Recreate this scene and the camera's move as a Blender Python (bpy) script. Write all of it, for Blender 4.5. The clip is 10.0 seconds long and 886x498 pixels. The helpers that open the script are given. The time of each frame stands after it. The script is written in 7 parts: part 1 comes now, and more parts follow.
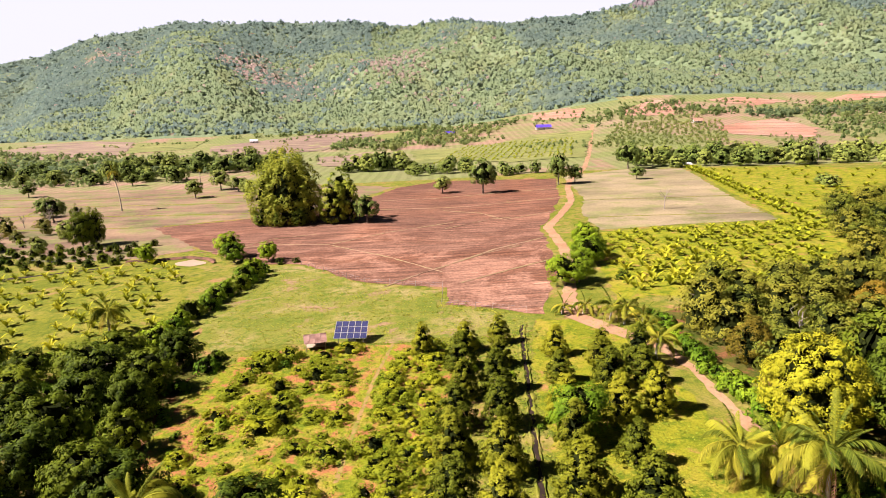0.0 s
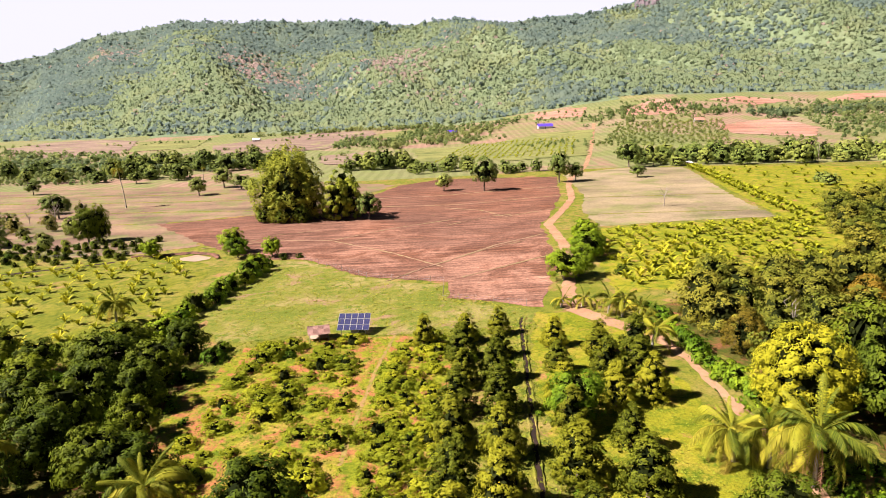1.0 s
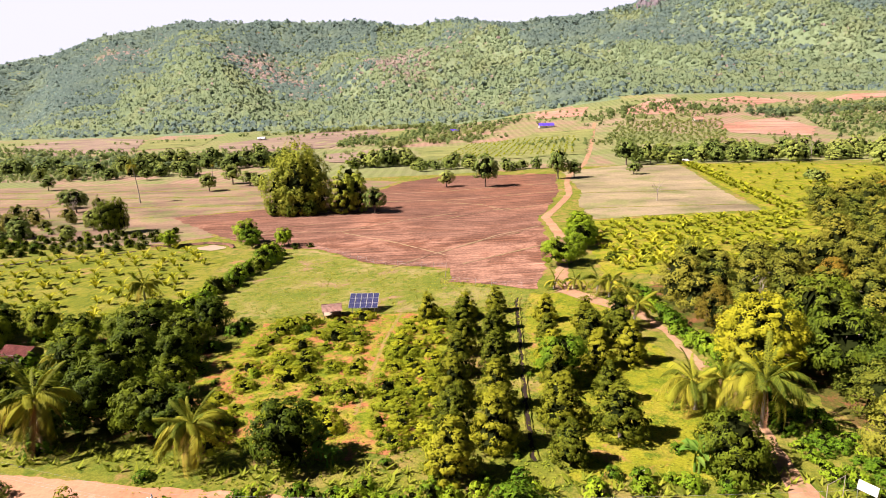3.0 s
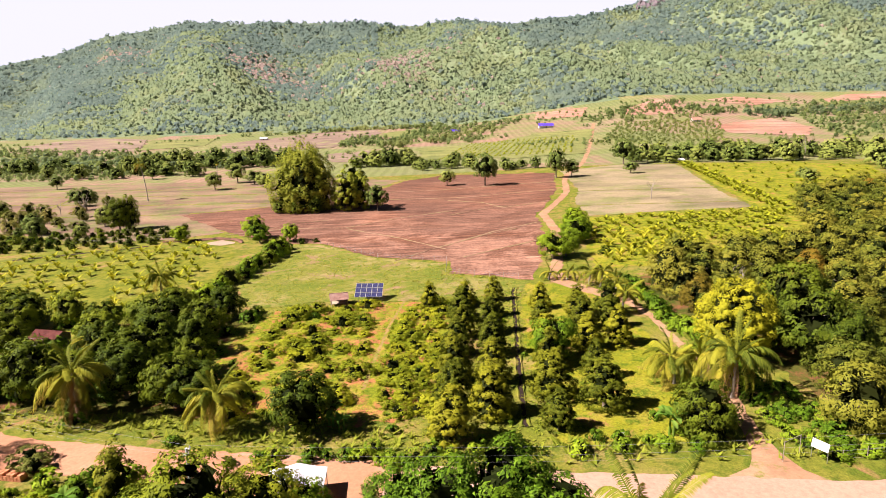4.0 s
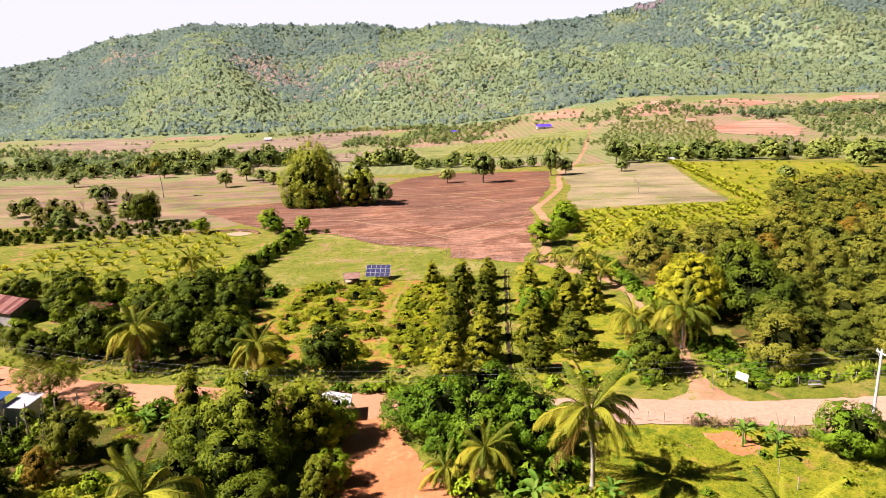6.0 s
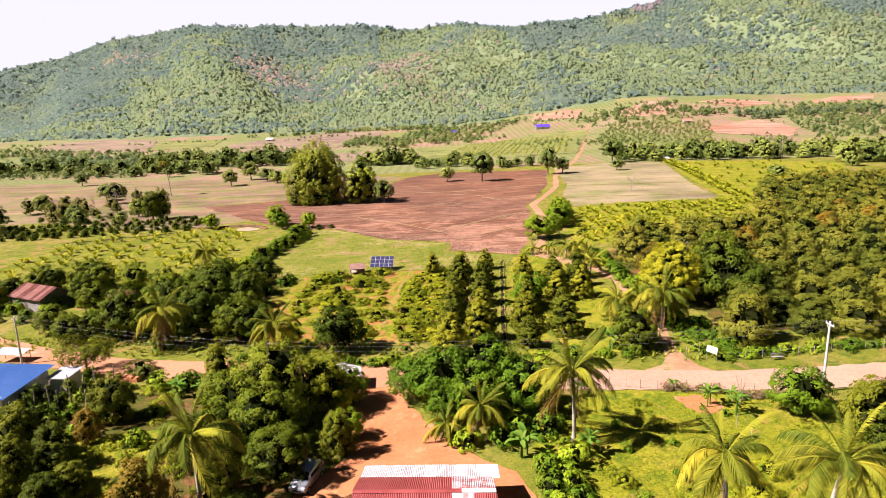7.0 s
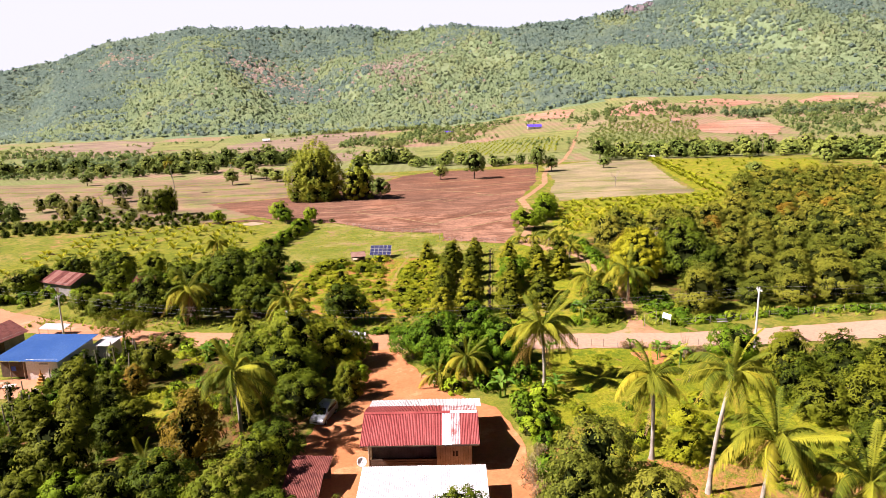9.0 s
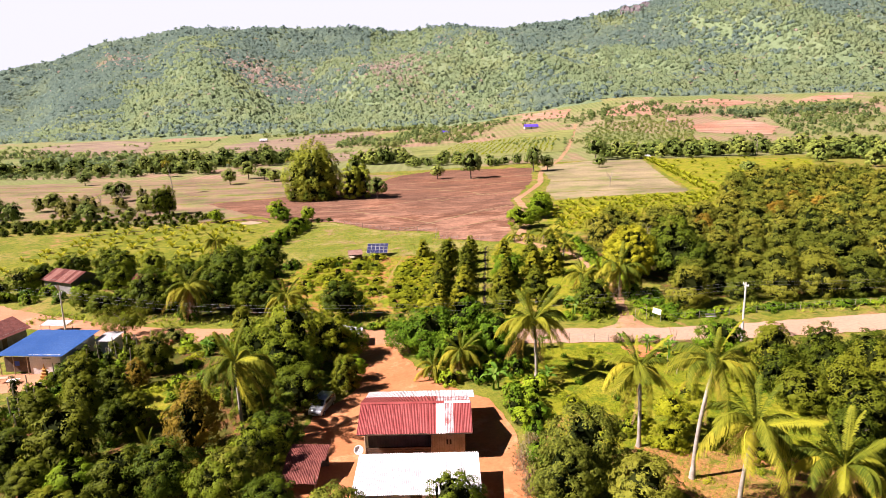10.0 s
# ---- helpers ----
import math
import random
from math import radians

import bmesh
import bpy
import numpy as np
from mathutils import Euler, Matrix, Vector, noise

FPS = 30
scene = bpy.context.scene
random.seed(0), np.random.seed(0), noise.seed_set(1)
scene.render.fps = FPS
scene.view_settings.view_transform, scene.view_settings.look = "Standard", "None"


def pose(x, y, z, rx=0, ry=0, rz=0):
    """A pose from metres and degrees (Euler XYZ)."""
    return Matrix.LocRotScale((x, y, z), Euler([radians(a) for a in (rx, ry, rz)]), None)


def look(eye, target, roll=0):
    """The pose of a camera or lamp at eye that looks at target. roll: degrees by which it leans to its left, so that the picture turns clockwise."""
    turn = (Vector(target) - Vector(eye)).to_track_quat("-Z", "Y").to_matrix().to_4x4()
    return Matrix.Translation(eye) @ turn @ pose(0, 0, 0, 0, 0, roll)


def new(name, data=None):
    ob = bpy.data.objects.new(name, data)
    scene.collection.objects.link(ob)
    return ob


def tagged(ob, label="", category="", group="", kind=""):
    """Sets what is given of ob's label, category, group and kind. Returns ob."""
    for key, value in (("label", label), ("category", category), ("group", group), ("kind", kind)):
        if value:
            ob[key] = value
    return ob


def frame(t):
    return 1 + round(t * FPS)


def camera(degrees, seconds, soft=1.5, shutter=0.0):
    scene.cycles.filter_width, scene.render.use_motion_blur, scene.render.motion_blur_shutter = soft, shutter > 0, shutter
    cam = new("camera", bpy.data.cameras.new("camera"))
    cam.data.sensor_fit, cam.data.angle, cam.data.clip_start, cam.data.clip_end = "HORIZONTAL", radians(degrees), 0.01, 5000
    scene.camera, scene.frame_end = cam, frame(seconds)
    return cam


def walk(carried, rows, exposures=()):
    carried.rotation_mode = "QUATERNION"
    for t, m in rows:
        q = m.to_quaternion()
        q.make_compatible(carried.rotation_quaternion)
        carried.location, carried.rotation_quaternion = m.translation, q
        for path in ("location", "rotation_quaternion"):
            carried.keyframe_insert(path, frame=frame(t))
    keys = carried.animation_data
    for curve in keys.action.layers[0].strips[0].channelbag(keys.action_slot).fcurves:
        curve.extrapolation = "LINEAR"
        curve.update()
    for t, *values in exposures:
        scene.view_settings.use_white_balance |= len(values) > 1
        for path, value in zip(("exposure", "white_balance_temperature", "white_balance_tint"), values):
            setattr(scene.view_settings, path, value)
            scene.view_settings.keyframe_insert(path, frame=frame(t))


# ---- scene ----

cam = camera(70.89, 10.0, soft=0.75)
walk(cam, [
    (0, look((-0.864, -5.745, 35.312), (-0.712, 91.976, 14.085), -1.28)),
    (0.5, look((-0.820, -6.570, 35.089), (-0.783, 91.135, 13.787), -1.25)),
    (1, look((-0.804, -7.840, 34.779), (-0.923, 89.865, 13.475), -1.21)),
    (1.5, look((-0.747, -9.682, 34.509), (-1.024, 88.021, 13.199), -1.18)),
    (2, look((-0.742, -11.970, 34.351), (-1.124, 85.730, 13.030), -1.15)),
    (2.5, look((-0.782, -14.748, 34.310), (-1.239, 82.950, 12.982), -1.14)),
    (4, look((-0.861, -24.771, 34.235), (-1.454, 72.939, 12.968), -1.13)),
    (4.5, look((-0.849, -28.481, 34.216), (-1.490, 69.248, 13.036), -1.15)),
    (5, look((-0.856, -32.391, 34.203), (-1.496, 65.348, 13.071), -1.14)),
    (5.5, look((-0.853, -36.509, 34.188), (-1.507, 61.236, 13.084), -1.14)),
    (7, look((-0.938, -49.349, 34.116), (-1.542, 48.414, 13.092), -1.15)),
    (7.5, look((-0.975, -53.669, 34.067), (-1.549, 44.106, 13.097), -1.15)),
    (8, look((-0.918, -57.670, 34.050), (-1.274, 40.106, 13.083), -1.22)),
    (8.5, look((-0.751, -60.884, 34.071), (-0.796, 36.893, 13.103), -1.30)),
    (9, look((-0.532, -63.055, 34.130), (-0.326, 34.726, 13.178), -1.38)),
    (9.5, look((-0.351, -64.390, 34.118), (0.076, 33.390, 13.170), -1.39)),
    (10, look((-0.203, -65.222, 34.089), (0.429, 32.554, 13.127), -1.38)),
], exposures=[(0, 1.54, 6330, 26), (10, 1.54, 6330, 26)])
# ---- world and sun: a late-morning sun from the west side of the valley, hazy bright sky ----
SHADOW = Vector((1.0, 0.14, 0.0)).normalized()
SUN_UP = radians(44)
world = bpy.data.worlds.new("world")
scene.world = world
world.use_nodes = True
wn = world.node_tree
sky = wn.nodes.new("ShaderNodeTexSky")
sky.sky_type = 'NISHITA'
sky.sun_disc = False
sky.sun_elevation = SUN_UP
sky.sun_rotation = math.atan2(-SHADOW.x, -SHADOW.y)
sky.air_density, sky.dust_density, sky.ozone_density = 0.08, 0.02, 1.0
wn.links.new(sky.outputs[0], wn.nodes["Background"].inputs[0])
wn.nodes["Background"].inputs[1].default_value = 0.05
sun = new("sun", bpy.data.lights.new("sun", 'SUN'))
sun.data.energy = 5.0
sun.data.angle = radians(0.6)
sun.data.color = (1.0, 0.915, 0.81)
sun.matrix_world = look(-SHADOW * 100 + Vector((0, 0, 100 * math.tan(SUN_UP))), (0, 0, 0))


# ---- materials ----
def nodes_of(m):
    m.use_nodes = True
    t = m.node_tree
    return t, t.nodes["Principled BSDF"]


def noise_node(t, scale, detail=6, rough=0.6, vec=None, distort=0.0):
    n = t.nodes.new("ShaderNodeTexNoise")
    n.inputs["Scale"].default_value = scale
    n.inputs["Detail"].default_value = detail
    n.inputs["Roughness"].default_value = rough
    n.inputs["Distortion"].default_value = distort
    if vec is not None:
        t.links.new(vec, n.inputs["Vector"])
    return n.outputs["Fac"]


def ramp(t, fac, stops):
    r = t.nodes.new("ShaderNodeValToRGB")
    e = r.color_ramp.elements
    e[0].position, e[0].color = stops[0][0], (*stops[0][1], 1)
    e[1].position, e[1].color = stops[-1][0], (*stops[-1][1], 1)
    for p, c in stops[1:-1]:
        k = e.new(p)
        k.color = (*c, 1)
    t.links.new(fac, r.inputs[0])
    return r.outputs[0]


def mixc(t, fac, a, b, mode='MIX'):
    n = t.nodes.new("ShaderNodeMix")
    n.data_type, n.blend_type = 'RGBA', mode
    for k, v in ((0, fac), (6, a), (7, b)):
        if isinstance(v, (int, float)):
            n.inputs[k].default_value = v
        elif isinstance(v, tuple):
            n.inputs[k].default_value = (*v, 1)
        else:
            t.links.new(v, n.inputs[k])
    return n.outputs[2]


def calc(t, op, a, b=0.0):
    n = t.nodes.new("ShaderNodeMath")
    n.operation = op
    for k, v in ((0, a), (1, b)):
        if isinstance(v, (int, float)):
            n.inputs[k].default_value = v
        else:
            t.links.new(v, n.inputs[k])
    return n.outputs[0]


def bump(t, p, height, strength, dist):
    b = t.nodes.new("ShaderNodeBump")
    b.inputs["Strength"].default_value, b.inputs["Distance"].default_value = strength, dist
    t.links.new(height, b.inputs["Height"])
    t.links.new(b.outputs[0], p.inputs["Normal"])


def position(t):
    return t.nodes.new("ShaderNodeNewGeometry").outputs["Position"]


def streaks(t, v, turn, along, across):
    """Noise drawn out in one direction over the ground."""
    mp = t.nodes.new("ShaderNodeMapping")
    mp.inputs["Rotation"].default_value = (0, 0, radians(-turn))
    mp.inputs["Scale"].default_value = (along, across, 1)
    t.links.new(v, mp.inputs[0])
    return noise_node(t, 1.0, 5, 0.65, mp.outputs[0])


def surface(name, a, b, big=0.2, fine=4.0, rough=0.9, relief=0.03, third=None, metal=0.0, mask=0.5, streak=None, grit=0.55):
    """An uneven natural or painted surface: two colours in patches, a fine grain, an optional third colour in stains."""
    m = bpy.data.materials.new(name)
    t, p = nodes_of(m)
    v = position(t)
    n1, n2 = noise_node(t, big, 5, 0.6, v), noise_node(t, fine, 6, 0.7, v)
    col = mixc(t, ramp(t, n1, [(0.38, (0, 0, 0)), (0.62, (1, 1, 1))]), a, b)
    if third:
        n3 = noise_node(t, big * 3.1, 6, 0.65, v)
        col = mixc(t, ramp(t, n3, [(mask, (0, 0, 0)), (mask + 0.1, (1, 1, 1))]), col, third)
    if streak:
        n4 = streaks(t, v, *streak)
        col = mixc(t, 0.75, col, ramp(t, n4, [(0.33, (0.5, 0.48, 0.48)), (0.5, (0.95, 0.93, 0.9)), (0.66, (1.25, 1.2, 1.15))]), 'MULTIPLY')
    col = mixc(t, grit, col, ramp(t, n2, [(0.25, (0.35, 0.35, 0.35)), (0.75, (1.0, 1.0, 1.0))]), 'MULTIPLY')
    t.links.new(col, p.inputs["Base Color"])
    p.inputs["Roughness"].default_value, p.inputs["Metallic"].default_value = rough, metal
    p.inputs["Specular IOR Level"].default_value = 0.2
    bump(t, p, n2, 0.7, relief)
    return m


def foliage(name, a, b, c, clear=0.07, rough=0.6):
    """Leaves: a narrow range of greens leaf by leaf, broader drifts over each crown, and a turn of colour tree by tree."""
    m = bpy.data.materials.new(name)
    t, p = nodes_of(m)
    g = t.nodes.new("ShaderNodeNewGeometry")
    o = t.nodes.new("ShaderNodeObjectInfo")
    v = g.outputs["Position"]
    k = calc(t, 'ADD', calc(t, 'MULTIPLY', g.outputs["Random Per Island"], 0.6), calc(t, 'MULTIPLY', noise_node(t, 1.1, 4, 0.6, v), 0.55))
    col = mixc(t, ramp(t, k, [(0.22, (0, 0, 0)), (0.85, (1, 1, 1))]), a, b)
    k = calc(t, 'ADD', calc(t, 'MULTIPLY', o.outputs["Random"], 0.55), calc(t, 'MULTIPLY', noise_node(t, 0.35, 4, 0.6, v), 0.55))
    col = mixc(t, ramp(t, k, [(0.42, (0, 0, 0)), (0.85, (1, 1, 1))]), col, c)
    t.links.new(col, p.inputs["Base Color"])
    p.inputs["Roughness"].default_value = rough
    p.inputs["Specular IOR Level"].default_value = 0.04
    tr = t.nodes.new("ShaderNodeBsdfTranslucent")
    t.links.new(col, tr.inputs[0])
    mx = t.nodes.new("ShaderNodeMixShader")
    mx.inputs[0].default_value = clear
    t.links.new(p.outputs[0], mx.inputs[1])
    t.links.new(tr.outputs[0], mx.inputs[2])
    t.links.new(mx.outputs[0], t.nodes["Material Output"].inputs[0])
    return m


M = {}
M["bark"] = surface("bark", (0.16, 0.12, 0.085), (0.25, 0.21, 0.16), 1.5, 14, 0.95, 0.05)
M["palm_bark"] = surface("palm_bark", (0.30, 0.26, 0.21), (0.43, 0.39, 0.33), 1.2, 9, 0.9, 0.04)
M["mango"] = foliage("mango", (0.019, 0.034, 0.004), (0.078, 0.116, 0.007), (0.16, 0.20, 0.010))
M["durian"] = foliage("durian", (0.033, 0.048, 0.004), (0.118, 0.140, 0.008), (0.25, 0.25, 0.012))
M["orchard"] = foliage("orchard", (0.032, 0.048, 0.005), (0.115, 0.138, 0.010), (0.19, 0.195, 0.014))
M["garden"] = foliage("garden", (0.019, 0.032, 0.003), (0.078, 0.106, 0.006), (0.155, 0.17, 0.010))
M["bamboo_leaf"] = foliage("bamboo_leaf", (0.15, 0.19, 0.02), (0.31, 0.335, 0.032), (0.39, 0.39, 0.04), 0.25)
M["grove_leaf"] = foliage("grove_leaf", (0.052, 0.075, 0.010), (0.160, 0.182, 0.018), (0.23, 0.215, 0.023), 0.12)
M["bright"] = foliage("bright", (0.028, 0.068, 0.004), (0.105, 0.195, 0.008), (0.23, 0.32, 0.012))
M["bush"] = foliage("bush", (0.10, 0.14, 0.008), (0.255, 0.295, 0.012), (0.35, 0.365, 0.015), 0.28)
M["golden"] = foliage("golden", (0.175, 0.19, 0.008), (0.285, 0.30, 0.012), (0.36, 0.345, 0.014))
M["rusty_leaf"] = foliage("rusty_leaf", (0.055, 0.050, 0.006), (0.17, 0.130, 0.012), (0.29, 0.175, 0.018))
M["palm_leaf"] = foliage("palm_leaf", (0.03, 0.055, 0.006), (0.14, 0.165, 0.014), (0.27, 0.27, 0.02), 0.12)
M["palm_gold"] = foliage("palm_gold", (0.06, 0.08, 0.008), (0.25, 0.24, 0.018), (0.40, 0.35, 0.028), 0.15)
M["old_frond"] = foliage("old_frond", (0.32, 0.23, 0.03), (0.42, 0.32, 0.05), (0.40, 0.26, 0.06), 0.3)
M["young_palm"] = foliage("young_palm", (0.12, 0.15, 0.009), (0.32, 0.34, 0.016), (0.43, 0.41, 0.022), 0.2)
M["banana"] = foliage("banana", (0.07, 0.17, 0.015), (0.13, 0.26, 0.03), (0.18, 0.28, 0.04), 0.35)
M["acacia"] = foliage("acacia", (0.045, 0.060, 0.008), (0.150, 0.170, 0.018), (0.25, 0.25, 0.026))
M["scrub_leaf"] = foliage("scrub_leaf", (0.075, 0.095, 0.016), (0.19, 0.205, 0.035), (0.30, 0.275, 0.06), 0.15)
M["far_leaf"] = foliage("far_leaf", (0.070, 0.110, 0.026), (0.19, 0.25, 0.046), (0.28, 0.325, 0.062))
M["dry_twig"] = surface("dry_twig", (0.30, 0.25, 0.20), (0.42, 0.36, 0.30), 1, 8, 0.95, 0.02)


# ---- helpers for things and parts ----
def mesh_ob(name, verts, faces, material, smooth=False, parent=None, label=""):
    me = bpy.data.meshes.new(name)
    me.from_pydata([tuple(map(float, v)) for v in verts], [], faces)
    me.materials.append(material)
    if smooth:
        me.polygons.foreach_set("use_smooth", [True] * len(me.polygons))
    me.update()
    ob = new(name, me)
    if parent:
        ob.parent = parent
    if label:
        tagged(ob, label)
    return ob


def part(name, bm, material, parent, label="", smooth=False):
    """Links a bmesh as one mesh object under a thing or a part."""
    me = bpy.data.meshes.new(name)
    bm.to_mesh(me)
    bm.free()
    me.materials.append(material)
    if smooth:
        me.polygons.foreach_set("use_smooth", [True] * len(me.polygons))
    ob = new(name, me)
    ob.parent = parent
    if label:
        tagged(ob, label)
    return ob


def again(ob, parent, m):
    """One more part on the same mesh."""
    o = new(ob.name.split(".")[0], ob.data)
    o.parent = parent
    o.matrix_local = m
    for key in ("label",):
        if key in ob:
            o[key] = ob[key]
    return o


def box(bm, x0, y0, z0, x1, y1, z1, m=None, edge=0.0):
    r = bmesh.ops.create_cube(bm, size=1.0)
    vs = r["verts"]
    for v in vs:
        v.co = Vector(((x0 + x1) / 2 + v.co.x * (x1 - x0), (y0 + y1) / 2 + v.co.y * (y1 - y0), (z0 + z1) / 2 + v.co.z * (z1 - z0)))
        if m is not None:
            v.co = m @ v.co
    if edge:
        es = list({e for v in vs for e in v.link_edges})
        bmesh.ops.bevel(bm, geom=es, offset=edge, segments=1, affect='EDGES')
    return vs


def rod(bm, a, b, ra, rb=None, n=8):
    """A tapered round bar from a to b."""
    a, b = Vector(a), Vector(b)
    d = b - a
    m = Matrix.Translation((a + b) / 2) @ d.to_track_quat('Z', 'Y').to_matrix().to_4x4()
    bmesh.ops.create_cone(bm, cap_ends=True, segments=n, radius1=ra, radius2=ra if rb is None else rb, depth=d.length, matrix=m)


def empty(name, m, label, category, group=""):
    e = new(name)
    e.empty_display_size = 0.3
    e.matrix_world = m
    return tagged(e, label, category, group)


def smooth01(a, b, x):
    s = np.clip((x - a) / (b - a), 0, 1)
    return s * s * (3 - 2 * s)


# ---- the lie of the land ----
CREST_U = np.array([-1.6, -0.90, -0.65, -0.59, -0.52, -0.45, -0.37, -0.29, -0.15, -0.05, 0.04, 0.11, 0.155, 0.24, 0.28, 0.40, 0.60, 1.6])
CREST_H = np.array([42, 88, 153, 171, 199, 216, 226, 220, 216, 201, 204, 187, 191, 197, 202, 248, 285, 240])


def hills(x, y):
    """A low range far behind the valley, higher to the east, cut by spurs."""
    u = np.clip(x / (np.maximum(y, 1) + 40.0), -1.6, 1.6)
    crest = (np.interp(u - 0.02, CREST_U, CREST_H) + np.interp(u, CREST_U, CREST_H) + np.interp(u + 0.02, CREST_U, CREST_H)) / 3 + 2.5 * np.sin(u * 47 + 1.0)
    up = np.clip((y - 800 - 90 * np.abs(u)) / 600, 0, 1)
    body = crest * (0.70 * up + 0.30 * up * up)
    spurs = 30 * np.sin(x / 95.0 + 0.9 * np.sin(y / 170.0)) + 18 * np.sin(x / 43.0 + y / 120.0 + 1.7) + 8 * np.sin(x / 21.0 + y / 33.0)
    front = 45 * np.exp(-((u + 0.02) / 0.12) ** 2 - ((y - 1100) / 140) ** 2)
    back = 0.35 * np.clip((y - 1500) / 1500, 0, 1) * crest
    return body + (spurs + front) * np.sin(np.pi * np.clip(up, 0, 1)) * 0.8 - back


def land(x, y):
    x, y = np.asarray(x, float), np.asarray(y, float)
    ux = np.where(x > 50, 50 + 40 * (1 - np.exp(-np.maximum(x - 50, 0) / 40)), x)
    ux = np.where(x < -130, -130 - 30 * (1 - np.exp(np.minimum(x + 130, 0) / 30)), ux)
    u = np.clip(x / (np.maximum(y, 1) + 40.0), -1.3, 1.3)
    rise = np.clip((y - 330) / 490, 0, 1) ** 2.2 * (20 + 13 * np.minimum(u, 0) + 28 * smooth01(0.0, 0.35, u))
    far = smooth01(40, 150, y)
    return 0.042 * ux - 0.018 * np.minimum(ux, 0) * far + 0.7 * smooth01(180, 300, y) + rise + hills(x, y)


def gz(x, y):
    return float(land(x, y))


# ---- ground, fields and roads ----
def lawn_material(name="lawn", low=(0.178, 0.205, 0.011), mid=(0.262, 0.258, 0.015), dry=(0.33, 0.265, 0.04), deep=(0.10, 0.15, 0.008), soil=(0.36, 0.19, 0.075), big=0.16, bare=0.57):
    """Lush grass: yellow-green and deep green drifts, straw, red earth worn through."""
    m = bpy.data.materials.new(name)
    t, p = nodes_of(m)
    v = position(t)
    n1, n2, n3, n4 = noise_node(t, big, 6, 0.65, v), noise_node(t, 0.55, 7, 0.7, v, 0.3), noise_node(t, big * 1.3, 7, 0.7, v, 0.6), noise_node(t, 4.0, 6, 0.75, v)
    col = ramp(t, n1, [(0.34, low), (0.5, mid), (0.66, dry)])
    col = mixc(t, ramp(t, n2, [(0.48, (0, 0, 0)), (0.62, (1, 1, 1))]), col, deep)
    col = mixc(t, ramp(t, n3, [(bare, (0, 0, 0)), (bare + 0.09, (1, 1, 1))]), col, soil)
    col = mixc(t, 0.9, col, ramp(t, n4, [(0.28, (0.35, 0.38, 0.3)), (0.7, (1.2, 1.2, 1.1))]), 'MULTIPLY')
    t.links.new(col, p.inputs["Base Color"])
    p.inputs["Roughness"].default_value = 0.95
    p.inputs["Specular IOR Level"].default_value = 0.1
    bump(t, p, calc(t, 'ADD', n2, calc(t, 'MULTIPLY', n4, 0.4)), 0.9, 0.3)
    return m


def plots_material():
    """The valley floor far off: plots of light crops, stubble and red earth."""
    m = bpy.data.materials.new("far_plots")
    t, p = nodes_of(m)
    v = position(t)
    mp = t.nodes.new("ShaderNodeMapping")
    mp.inputs["Rotation"].default_value = (0, 0, 0.12)
    mp.inputs["Scale"].default_value = (0.011, 0.0085, 0)
    t.links.new(v, mp.inputs[0])
    vo = t.nodes.new("ShaderNodeTexVoronoi")
    vo.distance, vo.inputs["Scale"].default_value, vo.inputs["Randomness"].default_value = 'CHEBYCHEV', 1.0, 0.75
    t.links.new(mp.outputs[0], vo.inputs["Vector"])
    sep = t.nodes.new("ShaderNodeSeparateColor")
    t.links.new(vo.outputs["Color"], sep.inputs[0])
    col = ramp(t, sep.outputs[0], [(0.0, (0.17, 0.20, 0.075)), (0.25, (0.23, 0.225, 0.10)), (0.5, (0.30, 0.225, 0.14)), (0.72, (0.31, 0.20, 0.135)), (0.85, (0.19, 0.205, 0.085)), (1.0, (0.26, 0.24, 0.10))])
    n1, n2 = noise_node(t, 0.03, 6, 0.65, v), noise_node(t, 0.5, 6, 0.7, v)
    col = mixc(t, ramp(t, n1, [(0.43, (0, 0, 0)), (0.60, (0.9, 0.9, 0.9))]), col, (0.185, 0.22, 0.068))
    wv = t.nodes.new("ShaderNodeTexWave")
    wv.inputs["Scale"].default_value, wv.inputs["Distortion"].default_value = 0.05, 1.0
    t.links.new(v, wv.inputs["Vector"])
    col = mixc(t, 0.35, col, ramp(t, wv.outputs["Fac"], [(0.3, (0.6, 0.6, 0.55)), (0.7, (1, 1, 1))]), 'MULTIPLY')
    col = mixc(t, 0.5, col, ramp(t, n2, [(0.3, (0.5, 0.5, 0.5)), (0.7, (1.1, 1.1, 1.1))]), 'MULTIPLY')
    t.links.new(col, p.inputs["Base Color"])
    p.inputs["Roughness"].default_value = 0.95
    p.inputs["Specular IOR Level"].default_value = 0.1
    bump(t, p, n2, 0.8, 0.8)
    return m


M["pasture"] = lawn_material("pasture", (0.135, 0.165, 0.016), (0.20, 0.20, 0.026), (0.29, 0.225, 0.07), (0.095, 0.135, 0.013), (0.33, 0.19, 0.085), 0.10, 0.55)
M["plots"] = plots_material()
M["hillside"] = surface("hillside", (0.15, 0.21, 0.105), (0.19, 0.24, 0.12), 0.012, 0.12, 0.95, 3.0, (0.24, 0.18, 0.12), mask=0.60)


def spaced(*runs):
    """Coordinates with a step of their own in each run (from, to, step)."""
    out = []
    for a, b, s in runs:
        out += list(np.arange(a, b, s))
    return np.array(out + [runs[-1][1]])


